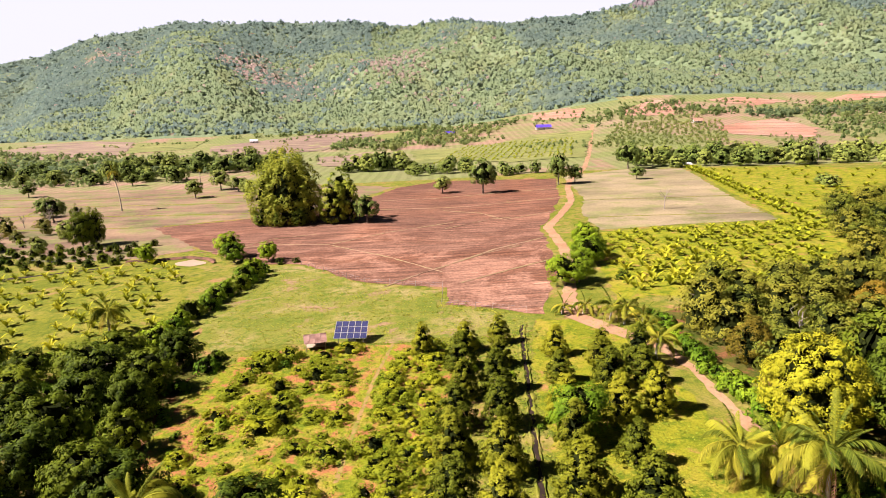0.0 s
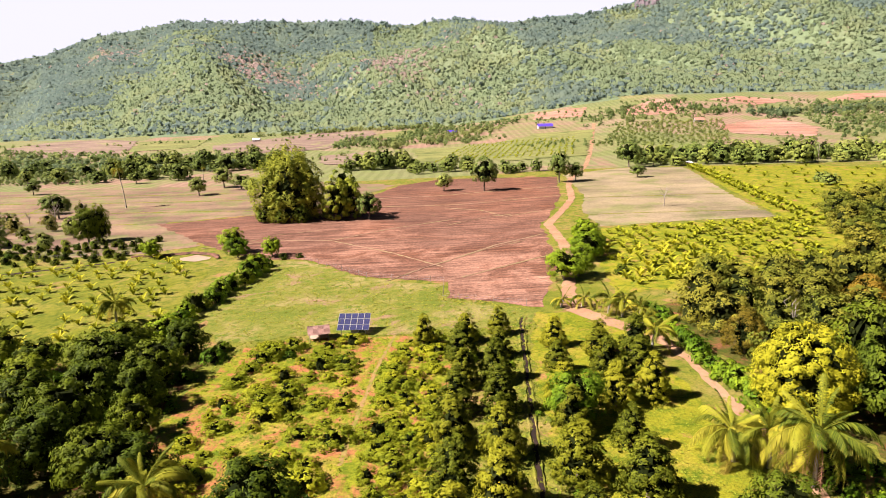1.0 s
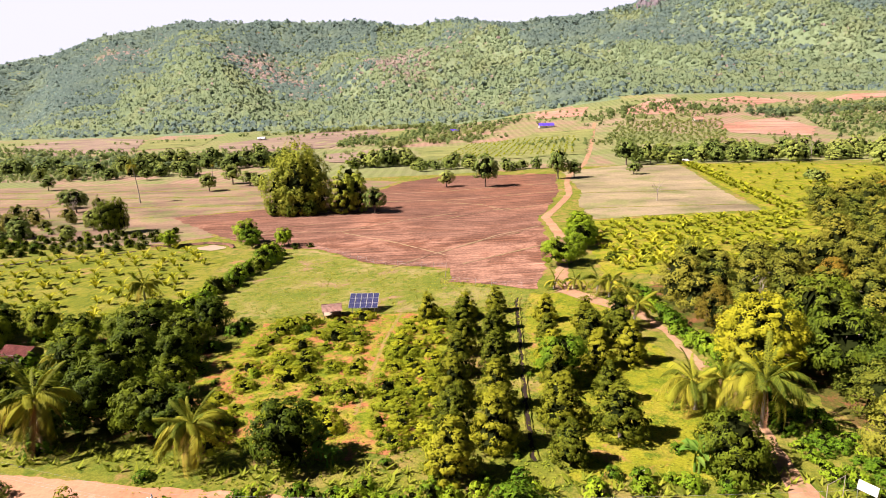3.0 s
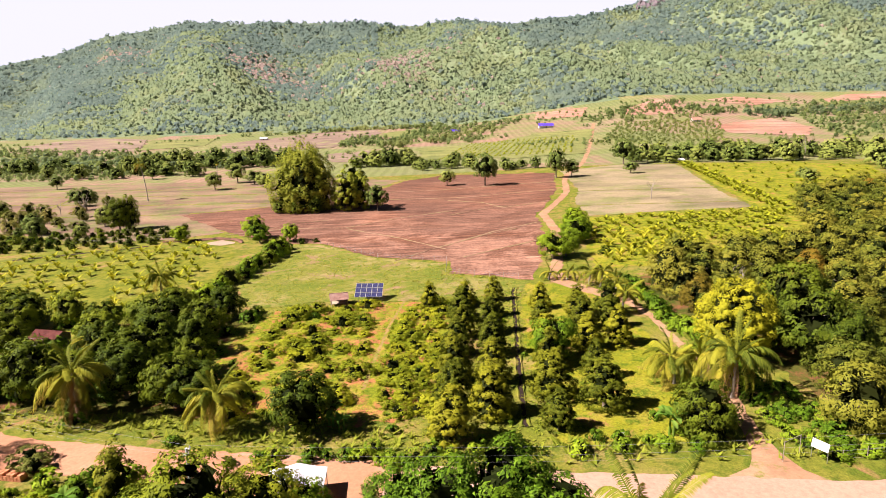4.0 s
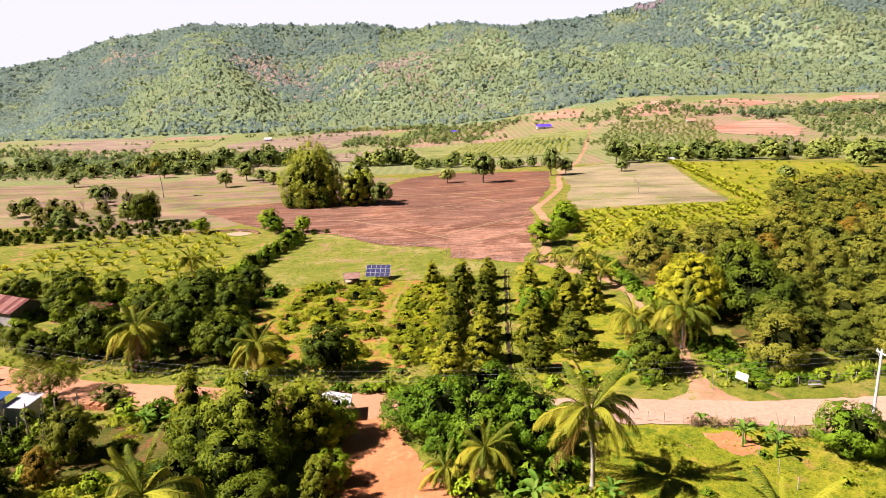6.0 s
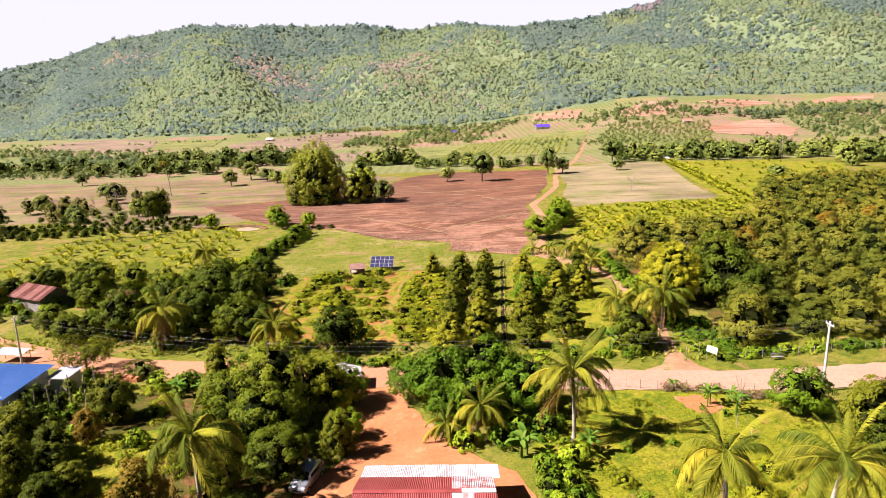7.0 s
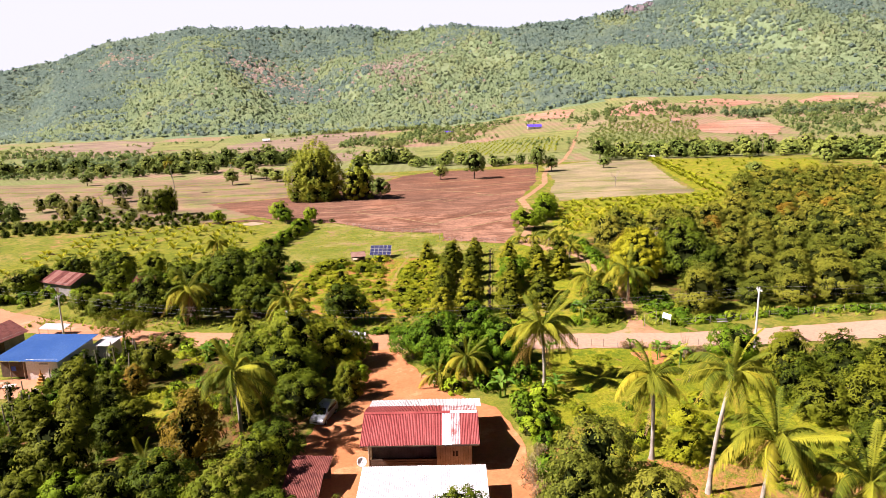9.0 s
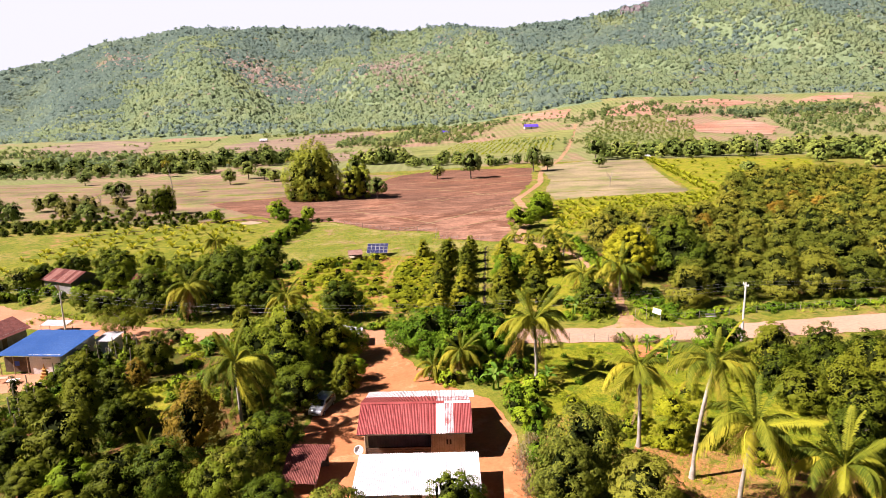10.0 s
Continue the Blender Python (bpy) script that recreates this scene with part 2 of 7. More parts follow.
GX = spaced((-4400, -900, 180), (-900, -330, 15), (-330, -132, 9), (-132, 132, 6), (132, 330, 9), (330, 1000, 15), (1000, 4400, 180))
GY = spaced((-4400, -300, 180), (-300, -60, 20), (-60, 340, 7), (340, 800, 14), (800, 1700, 16), (1700, 4400, 120))
XX, YY = np.meshgrid(GX, GY)
ZZ = land(XX, YY)
nx = len(GX)
gv = np.stack([XX.ravel(), YY.ravel(), ZZ.ravel()], 1)
gf = [(j * nx + i, j * nx + i + 1, (j + 1) * nx + i + 1, (j + 1) * nx + i) for j in range(len(GY) - 1) for i in range(nx - 1)]
ground = mesh_ob("ground", gv, gf, M["pasture"], True)
ground.data.materials.append(M["plots"])
ground.data.materials.append(M["hillside"])
fy = np.array([(GY[j] + GY[j + 1]) / 2 for j in range(len(GY) - 1) for i in range(nx - 1)])
fx = np.array([(GX[i] + GX[i + 1]) / 2 for j in range(len(GY) - 1) for i in range(nx - 1)])
edge = 800 + 90 * np.abs(fx / (np.maximum(fy, 1) + 40))
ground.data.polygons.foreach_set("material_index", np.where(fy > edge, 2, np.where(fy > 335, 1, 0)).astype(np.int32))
tagged(ground, "rough green pasture with red earth, rising to distant hills", "ground", kind="structure")


def wavy(points, step=2.0, jitter=0.5, seed=1, close=True):
    """An outline through the corners, with an uneven edge."""
    rnd = random.Random(seed)
    out = []
    n = len(points)
    for i in range(n if close else n - 1):
        a, b = Vector(points[i]), Vector(points[(i + 1) % n])
        k = max(1, int((b - a).length / step))
        side = Vector((-(b - a).y, (b - a).x)).normalized()
        for j in range(k):
            out.append(a.lerp(b, j / k) + side * rnd.uniform(-jitter, jitter) * (1 if j else 0.3))
    if not close:
        out.append(Vector(points[-1]))
    return out


def patch(name, points, material, lift, label, category, step=2.0, jitter=0.5, cell=7.0, seed=1):
    """A stretch of ground cover with an uneven outline, laid on the land."""
    bm = bmesh.new()
    vs = [bm.verts.new((p.x, p.y, 0)) for p in wavy(points, step, jitter, seed)]
    f = bm.faces.new(vs)
    bmesh.ops.triangulate(bm, faces=[f])
    xs, ys = [v.co.x for v in vs], [v.co.y for v in vs]
    for axis, lo, hi in ((0, min(xs), max(xs)), (1, min(ys), max(ys))):
        c = math.floor(lo / cell) * cell + cell
        while c < hi:
            no = Vector((1, 0, 0)) if axis == 0 else Vector((0, 1, 0))
            bmesh.ops.bisect_plane(bm, geom=bm.verts[:] + bm.edges[:] + bm.faces[:], plane_co=no * c, plane_no=no)
            c += cell
    for v in bm.verts:
        v.co.z = gz(v.co.x, v.co.y) + lift
    bmesh.ops.recalc_face_normals(bm, faces=bm.faces[:])
    for f in bm.faces:
        if f.normal.z < 0:
            f.normal_flip()
    me = bpy.data.meshes.new(name)
    bm.to_mesh(me)
    bm.free()
    me.materials.append(material)
    return tagged(new(name, me), label, category, kind="structure")


def ribbon(name, line, width, material, lift, label, category, wobble=0.25, seed=2, step=1.5, crown=0.0):
    """A track along a line: five points across, with uneven edges."""
    rnd = random.Random(seed)
    pts = wavy(line, step, 0.08, seed, False)
    w = width if isinstance(width, (list, tuple)) else [width] * len(line)
    verts, faces = [], []
    seg = [0.0]
    for i in range(1, len(line)):
        seg.append(seg[-1] + (Vector(line[i]) - Vector(line[i - 1])).length)
    run = 0.0
    for i, p in enumerate(pts):
        if i:
            run += (p - pts[i - 1]).length
        half = float(np.interp(min(run, seg[-1]), seg, w)) / 2
        d = pts[min(i + 3, len(pts) - 1)] - pts[max(i - 3, 0)]
        s = Vector((-d.y, d.x)).normalized()
        l, r = half + rnd.uniform(-wobble, wobble), half + rnd.uniform(-wobble, wobble)
        for k, q in enumerate((l, l * 0.5, 0, -r * 0.5, -r)):
            a = p + s * q
            verts.append((a.x, a.y, gz(a.x, a.y) + lift + crown * (1 - abs(k - 2) / 2)))
        if i:
            b = (i - 1) * 5
            faces += [(b + k, b + k + 1, b + k + 6, b + k + 5) for k in range(4)]
    ob = mesh_ob(name, verts, [f[::-1] for f in faces], material, True)
    if ob.data.polygons[0].normal.z < 0:
        ob.data.flip_normals()
    return tagged(ob, label, category, kind="structure")


def tilled_material():
    """Ploughed red earth: broken furrows, clods, pale crusted patches, a darker moist stretch and thin weeds."""
    m = bpy.data.materials.new("tilled_earth")
    t, p = nodes_of(m)
    v = position(t)
    n1, n2, n3 = noise_node(t, 0.028, 5, 0.6, v), noise_node(t, 1.6, 7, 0.75, v), noise_node(t, 0.06, 7, 0.72, v, 1.0)
    n5, n6 = noise_node(t, 0.016, 4, 0.55, v, 0.5), noise_node(t, 0.11, 7, 0.75, v, 1.2)
    col = ramp(t, n1, [(0.35, (0.155, 0.074, 0.044)), (0.52, (0.205, 0.100, 0.058)), (0.68, (0.265, 0.140, 0.083))])
    sp = t.nodes.new("ShaderNodeSeparateXYZ")
    t.links.new(v, sp.inputs[0])
    near = ramp(t, calc(t, 'DIVIDE', calc(t, 'SUBTRACT', sp.outputs["Y"], 90.0), 150.0), [(0.15, (1, 1, 1)), (0.9, (0.1, 0.1, 0.1))])
    dry = calc(t, 'MULTIPLY', ramp(t, n3, [(0.45, (0, 0, 0)), (0.55, (1, 1, 1))]), near)
    col = mixc(t, dry, col, (0.44, 0.255, 0.17))
    moist = ramp(t, n5, [(0.40, (0, 0, 0)), (0.54, (0.55, 0.55, 0.55))])
    col = mixc(t, moist, col, (0.150, 0.088, 0.062))
    green = ramp(t, n6, [(0.63, (0, 0, 0)), (0.70, (0.5, 0.5, 0.5))])
    col = mixc(t, green, col, (0.21, 0.18, 0.06))
    st = streaks(t, v, 35, 0.05, 1.1)
    col = mixc(t, 0.6, col, ramp(t, st, [(0.36, (0.5, 0.47, 0.47)), (0.5, (0.95, 0.93, 0.92)), (0.62, (1.4, 1.32, 1.28))]), 'MULTIPLY')
    st2 = streaks(t, v, 12, 0.03, 0.5)
    col = mixc(t, 0.75, col, ramp(t, st2, [(0.38, (0.6, 0.57, 0.57)), (0.5, (1.0, 0.98, 0.97)), (0.62, (1.25, 1.2, 1.2))]), 'MULTIPLY')
    col = mixc(t, 0.8, col, ramp(t, n2, [(0.34, (0.35, 0.32, 0.32)), (0.66, (1.25, 1.22, 1.2))]), 'MULTIPLY')
    t.links.new(col, p.inputs["Base Color"])
    p.inputs["Roughness"].default_value = 0.95
    p.inputs["Specular IOR Level"].default_value = 0.1
    bump(t, p, calc(t, 'ADD', n2, calc(t, 'MULTIPLY', st, 0.6)), 0.9, 0.2)
    return m


M["tilled"] = tilled_material()
M["laterite"] = surface("laterite", (0.43, 0.16, 0.062), (0.51, 0.215, 0.092), 0.12, 2.5, 0.95, 0.03, (0.55, 0.28, 0.135), mask=0.56)
M["road_dust"] = surface("road_dust", (0.44, 0.265, 0.18), (0.49, 0.315, 0.22), 0.05, 2.2, 0.95, 0.02, (0.47, 0.26, 0.15), mask=0.6)
M["road_clay"] = surface("road_clay", (0.42, 0.20, 0.105), (0.47, 0.25, 0.14), 0.06, 2.2, 0.95, 0.02, (0.50, 0.30, 0.19), mask=0.58)
M["fallow"] = surface("fallow", (0.28, 0.235, 0.125), (0.33, 0.27, 0.16), 0.03, 1.4, 0.95, 0.08, (0.235, 0.235, 0.09), mask=0.5, streak=(4, 0.03, 0.06), grit=0.7)
M["meadow"] = lawn_material("meadow", (0.150, 0.180, 0.024), (0.21, 0.21, 0.038), (0.33, 0.265, 0.11), (0.12, 0.165, 0.018), (0.31, 0.20, 0.115), 0.08, 0.55)
M["lawn"] = lawn_material()
M["stubble"] = surface("stubble", (0.225, 0.145, 0.092), (0.285, 0.205, 0.12), 0.03, 0.9, 0.95, 0.1, (0.205, 0.20, 0.072), mask=0.48, streak=(8, 0.03, 0.09), grit=0.7)
M["crop"] = surface("crop", (0.185, 0.215, 0.060), (0.235, 0.245, 0.075), 0.02, 0.6, 0.95, 0.2, (0.14, 0.17, 0.045), mask=0.55, streak=(60, 0.02, 0.2))
M["bund"] = surface("bund", (0.34, 0.21, 0.135), (0.28, 0.22, 0.10), 0.15, 2.5, 0.95, 0.05)
M["water"] = surface("muddy_water", (0.47, 0.35, 0.24), (0.42, 0.30, 0.20), 0.2, 3, 0.35, 0.002)
M["dark_soil"] = surface("dark_soil", (0.018, 0.012, 0.008), (0.035, 0.02, 0.013), 0.4, 4, 0.95, 0.05)

patch("ploughed_field", [(-104, 214), (-71, 171), (-47, 148), (-36, 146), (-18, 126), (0, 119), (-0.5, 107), (17, 98), (25, 132), (29, 178), (46, 236), (50, 268), (56, 300), (0, 322), (-22, 300), (-36, 252), (-66, 226)], M["tilled"], 0.05, "ploughed red-brown field with furrows and dry crust", "field", 3, 0.8, seed=3)
patch("pasture_meadow", [(-48, 105), (-44, 130), (-44, 146), (-35, 144), (-18, 124), (-1, 117), (-2, 106), (16, 97), (13, 90), (-8, 88), (-20, 92), (-38, 88)], M["meadow"], 0.05, "short grazed meadow of pale green grass", "meadow", 2, 1.0, seed=4)
patch("fallow_field", [(60, 306), (96, 330), (128, 326), (104, 215), (97, 172), (44, 169), (46, 200), (54, 232)], M["fallow"], 0.05, "level fallow field of dry pale grass", "field", 3, 0.6, seed=5)
patch("stubble_field", [(-104, 216), (-68, 228), (-40, 254), (-24, 304), (-70, 336), (-180, 345), (-330, 330), (-280, 236), (-212, 182), (-150, 186), (-114, 163), (-84, 163), (-72, 171), (-90, 205)], M["stubble"], 0.04, "harvested stubble field of dry straw and earth", "field", 3, 1.2, seed=6)
patch("grass_bank", [(31, 104), (34, 131), (44, 166), (98, 169), (106, 212), (130, 326), (190, 318), (215, 292), (150, 170), (98, 122), (74, 111), (50, 104)], M["lawn"], 0.04, "bright green grass between young palms", "grass", 3, 0.8, seed=7)
patch("roadside_lawn", [(8, 4), (7, 20), (18, 21.5), (40, 18.5), (44, 12), (40, -8), (30, -18), (12, -16)], M["lawn"], 0.045, "lush bright green lawn beside the road", "grass", 1.5, 0.4, seed=8)
patch("orchard_grass", [(10, 34), (28, 33), (29, 62), (26, 92), (15, 96), (11, 70)], M["lawn"], 0.045, "green grass between orchard rows", "grass", 2, 0.7, seed=9)
patch("shrub_slope", [(-32, 46), (-14, 40), (-3, 42), (0.5, 60), (2, 84), (-8, 87.5), (-20, 88.5), (-33, 86), (-36, 66)], lawn_material("slope_grass", (0.18, 0.215, 0.011), (0.25, 0.255, 0.015), (0.38, 0.25, 0.065), (0.11, 0.16, 0.008), (0.38, 0.155, 0.065), 0.26, 0.49), 0.043, "rough grass with bare red earth between the shrubs", "grass", 2, 0.8, seed=40)
patch("palm_plot", [(-120, 146), (-75, 158), (-60, 145), (-52, 110), (-54, 90), (-80, 82), (-120, 92)], lawn_material("plot_grass", (0.135, 0.16, 0.013), (0.195, 0.20, 0.018), (0.26, 0.23, 0.045), (0.095, 0.13, 0.01), (0.33, 0.21, 0.09), 0.09, 0.58), 0.045, "grassy plot under young coconut palms", "grass", 3, 0.8, seed=10)
patch("earth_yard", [(-14.5, 29), (-9.5, 29.5), (-5, 19), (-2, 13), (1.5, 8.5), (5.5, 5), (7.5, -3), (8.5, -24), (-17.5, -24), (-16.2, -5), (-15.8, 3), (-11.5, 10), (-12.5, 20)], M["laterite"], 0.06, "swept orange earth yard round the farmhouse", "yard", 1.2, 0.3, 4.0, seed=11)
ribbon("road", [(-140, 92), (-92, 58), (-70, 46.5), (-52, 39.0), (-34, 34.6), (-16, 30.6), (-6, 29.0)], [7, 7, 6.4, 6, 6.2, 7.4, 6.6], M["road_clay"], 0.07, "wide unpaved road of orange clay", "road", 0.22, 12, 1.1, 0.06)
ribbon("road", [(-7, 28.7), (9, 26.0), (18, 24.8), (34, 22.4), (46, 21.7), (60, 21.9), (75, 22.6), (140, 29.1), (260, 43.1)], [6.6, 6.2, 6.0, 5.9, 6.1, 6.6, 6.6, 6.5, 6.4], M["road_dust"], 0.075, "wide unpaved road of pale pinkish dust", "road", 0.22, 12, 1.1, 0.06)
M["pale_track"] = surface("pale_track", (0.34, 0.185, 0.10), (0.40, 0.25, 0.14), 0.2, 2.0, 0.95, 0.03, (0.22, 0.20, 0.05), mask=0.56)
ribbon("farm_track", [(28.6, 23.4), (29.0, 25.8), (29.5, 27.6), (30.1, 30.6), (30.5, 35), (31.3, 40), (32.5, 47), (32.2, 62), (32.2, 72), (31.0, 80), (25.5, 89), (21, 97)], [15, 9.0, 5.0, 2.6, 1.8, 1.6, 1.6, 1.4, 1.4, 2.2, 3.2, 3.6], M["pale_track"], 0.075, "narrow orange earth track between the orchards", "track", 0.25, 13)
ribbon("field_track", [(21, 97), (24, 112), (28, 130), (30.2, 150), (31, 178), (40, 202), (48, 226), (54, 262), (60, 288), (80, 345), (105, 440), (130, 540), (160, 660)], [3, 2.6, 2.6, 2.8, 2.8, 2.6, 2.6, 2.6, 2.6, 2.6, 3, 3, 3.5], M["pale_track"], 0.08, "pale earth track along the ploughed field", "track", 0.3, 14)
ribbon("yard_path", [(-14.5, 27), (-12.5, 31.5)], [7, 9], M["laterite"], 0.08, "orange earth mouth of the drive", "yard", 0.2, 14)
M["trodden"] = surface("trodden", (0.26, 0.20, 0.05), (0.34, 0.205, 0.08), 0.3, 3.0, 0.95, 0.05, (0.20, 0.20, 0.026), mask=0.49)
ribbon("foot_path", [(-12, 50), (-11.5, 62), (-10.5, 76), (-9, 88)], 0.5, M["trodden"], 0.06, "worn earth footpath between shrubs", "path", 0.06, 15, 0.7)
for k, (line, wd) in enumerate((
        ([(-33, 169.7), (-17, 184.8), (3, 197)], 0.5), ([(0, 186), (16, 198.5), (22, 199)], 0.4), ([(-1, 136.7), (13.5, 153), (27, 163)], 0.6),
        ([(3, 121.7), (14, 130), (24, 137)], 0.6), ([(-32, 168), (-14.5, 149.7), (-1, 132)], 0.35), ([(0, 222), (13, 211.5), (20, 195.5), (33, 203), (40, 208)], 0.45),
        ([(-13.4, 121.5), (-4, 133.5), (10, 148), (21, 156)], 0.4), ([(-70, 166), (-51, 173), (-33, 169.7)], 0.5), ([(-40, 187), (-53, 182), (-60, 171)], 0.4),
        ([(-31, 255), (-5, 255), (28, 261), (50, 262)], 0.5), ([(-28, 232), (8, 228), (47, 236)], 0.35))):
    ribbon("field_bund", line, wd, M["bund"], 0.10, "low pale grassy bund across the field", "bund", 0.2, 20 + k, 1.5, 0.1)
for k, line in enumerate(([(46, 190), (74, 186), (100, 184)], [(54, 226), (80, 222), (107, 222)])):
    ribbon("field_bund", line, 0.5, M["meadow"], 0.09, "low green grassy bund across the fallow field", "bund", 0.2, 30 + k, 2.0, 0.1)
for k, line in enumerate(([(-112, 216), (-180, 222), (-270, 236)], [(-70, 236), (-130, 246), (-220, 262)], [(-48, 262), (-130, 276), (-260, 290)], [(-40, 288), (-120, 302), (-290, 316)], [(-150, 190), (-172, 240), (-190, 300)])):
    ribbon("field_bund", line, 1.3, M["meadow"], 0.08, "low grassy bund across the stubble", "bund", 0.5, 50 + k, 2.0, 0.15)
patch("pond", [(-71.5, 154.5), (-68, 158), (-63, 154), (-62.5, 152), (-65.5, 149.5), (-70, 151.5)], M["water"], 0.07, "small pond of pale muddy water", "pond", 0.8, 0.15, seed=16)
M["bank_soil"] = surface("bank_soil", (0.07, 0.04, 0.025), (0.20, 0.10, 0.06), 0.5, 3, 0.95, 0.08)
ribbon("pond_bank", [(-86, 158), (-78, 158.5), (-70, 160.5), (-63, 157), (-60, 152)], [0.8, 1.4, 2.0, 2.0, 1.2], M["bank_soil"], 0.12, "dug brown earth bank round the pond", "bank", 0.4, 17, 0.8, 0.45)


# litter floors, their colour darkened to deepen the shade under the trees
M["leaf_litter"] = lawn_material("leaf_litter", (0.07, 0.075, 0.011), (0.10, 0.095, 0.016), (0.15, 0.105, 0.035), (0.055, 0.08, 0.008), (0.20, 0.09, 0.04), 0.25, 0.52)
patch("garden_floor", [(-58, -20), (-58, 15), (-52, 28.5), (-30, 28.5), (-17, 26.5), (-16.6, 3), (-18, -24)], M["leaf_litter"], 0.04, "leaf litter under the garden trees, darkened for their shade", "soil", 1.5, 0.6, seed=46)
patch("thicket_floor", [(-64, 50), (-30, 45), (-36, 60), (-38, 84), (-46, 92), (-58, 86), (-66, 66)], M["leaf_litter"], 0.04, "leaf litter under the broad trees, darkened for their shade", "soil", 1.5, 0.8, seed=47)
patch("grove_floor", [(42, 38), (40, 60), (36, 74), (33.5, 92), (50, 105), (65, 101), (74, 111), (94, 119), (120, 150), (120, 36)], M["leaf_litter"], 0.04, "reddish leaf litter under the grove, darkened for its shade", "soil", 2, 0.8, seed=48)
patch("bare_patch", [(25.5, 19), (29.5, 18.6), (30, 15.5), (27.5, 14.2), (25.8, 16)], M["laterite"], 0.065, "bare red earth worn into the lawn", "earth", 0.8, 0.35, 3.0, seed=41)
patch("bare_patch", [(9, -4), (13, -5.5), (14, -9), (10, -8)], M["laterite"], 0.065, "bare red earth worn into the lawn", "earth", 0.8, 0.35, 3.0, seed=42)
patch("bare_patch", [(15, -9.5), (20, -8), (24, -9), (33, -12), (38, -16), (37, -20), (25, -19), (17, -14)], lawn_material("worn_ground", (0.24, 0.20, 0.04), (0.34, 0.19, 0.07), (0.42, 0.20, 0.08), (0.13, 0.17, 0.015), (0.43, 0.19, 0.075), 0.2, 0.5), 0.065, "bare red earth under the palms", "earth", 0.8, 0.5, 3.0, seed=43)
patch("garden_grass", [(-43, 7), (-44, 16), (-35, 18), (-32, 10), (-35, 5)], M["lawn"], 0.045, "open bright grass in the garden", "grass", 1.2, 0.5, seed=44)


patch("house_yard", [(-69, 24), (-64, 17), (-57, 16.5), (-53.5, 20), (-54.5, 24), (-60, 24)], M["road_clay"], 0.055, "trodden orange earth before the blue-roofed house", "yard", 1.0, 0.4, 3.0, seed=45)


def ditch(line, width, deep):
    """A ditch shown as a flat near-black strip between two raised lips."""
    ribbon("drain_ditch", line, width, M["dark_soil"], 0.055, "narrow drain shown as a flat near-black strip", "ditch", 0.12, 18, 1.0)
    for s in (-1, 1):
        off = [(x + s * (width / 2 + 0.16), y) for x, y in line]
        ribbon("ditch_lip", off, 0.32, M["pasture"], 0.058, "ridge of dug orange earth beside the drain", "ditch", 0.3, 19 + s, 1.0, 0.12)


ditch([(12.4, 93), (11.7, 90), (10.7, 78), (9.6, 65), (8.7, 55), (7.9, 45), (7.5, 38)], 0.5, 0.5)
ribbon("drain_ditch", [(-120, 141), (-100, 148), (-88, 153)], 1.6, M["dark_soil"], 0.055, "drain beside the palms shown as a flat near-black strip", "ditch", 0.3, 33, 1.0)


# ---- the far valley floor ----
M["pink_stubble"] = surface("pink_stubble", (0.235, 0.165, 0.125), (0.285, 0.215, 0.15), 0.02, 0.35, 0.95, 0.4, (0.27, 0.26, 0.11), mask=0.54, streak=(25, 0.012, 0.12))
M["orange_earth"] = surface("orange_earth", (0.40, 0.20, 0.13), (0.44, 0.27, 0.19), 0.02, 0.3, 0.95, 0.4, (0.30, 0.28, 0.14), mask=0.56, streak=(10, 0.012, 0.1))
FAR = (
    ("stubble_plot", [(-512, 735), (-500, 800), (-440, 815), (-379, 780), (-321, 629), (-403, 585)], "pink_stubble", "distant pinkish stubble plot"),
    ("crop_plot", [(-370, 768), (-288, 767), (-268, 678), (-327, 641)], "crop", "distant plot of pale green crops"),
    ("stubble_plot", [(-255, 694), (-157, 805), (-97, 805), (-76, 753), (-115, 601), (-213, 589)], "pink_stubble", "distant pinkish stubble plot"),
    ("crop_plot", [(-76, 747), (-10, 791), (-3, 724), (-55, 657)], "crop", "distant plot of pale green crops"),
    ("stubble_plot", [(-107, 532), (-71, 547), (-56, 430), (-89, 456)], "pink_stubble", "distant pinkish stubble plot"),
    ("crop_plot", [(-27, 553), (37, 551), (96, 614), (148, 612), (96, 415), (45, 406), (10, 456), (-14, 426)], "crop", "broad bright green crop plot beside the track"),
    ("earth_plot", [(118, 800), (181, 790), (163, 720), (109, 743)], "orange_earth", "distant bare orange earth plot"),
    ("earth_plot", [(212, 734), (266, 795), (299, 785), (257, 689), (206, 693)], "orange_earth", "distant bare orange earth plot"),
    ("earth_plot", [(330, 780), (372, 800), (425, 765), (366, 735)], "orange_earth", "distant bare orange earth terrace"),
    ("earth_plot", [(470, 772), (521, 800), (569, 800), (552, 775), (465, 750)], "orange_earth", "distant bare orange earth terrace"),
    ("earth_plot", [(263, 600), (344, 648), (349, 577), (305, 511), (256, 545)], "orange_earth", "distant red earth field below the hills"))
for k, (nm, pts, mt, lb) in enumerate(FAR):
    patch(nm, pts, M[mt], 0.35, lb, "field", 8, 2.5, 30.0, seed=60 + k)


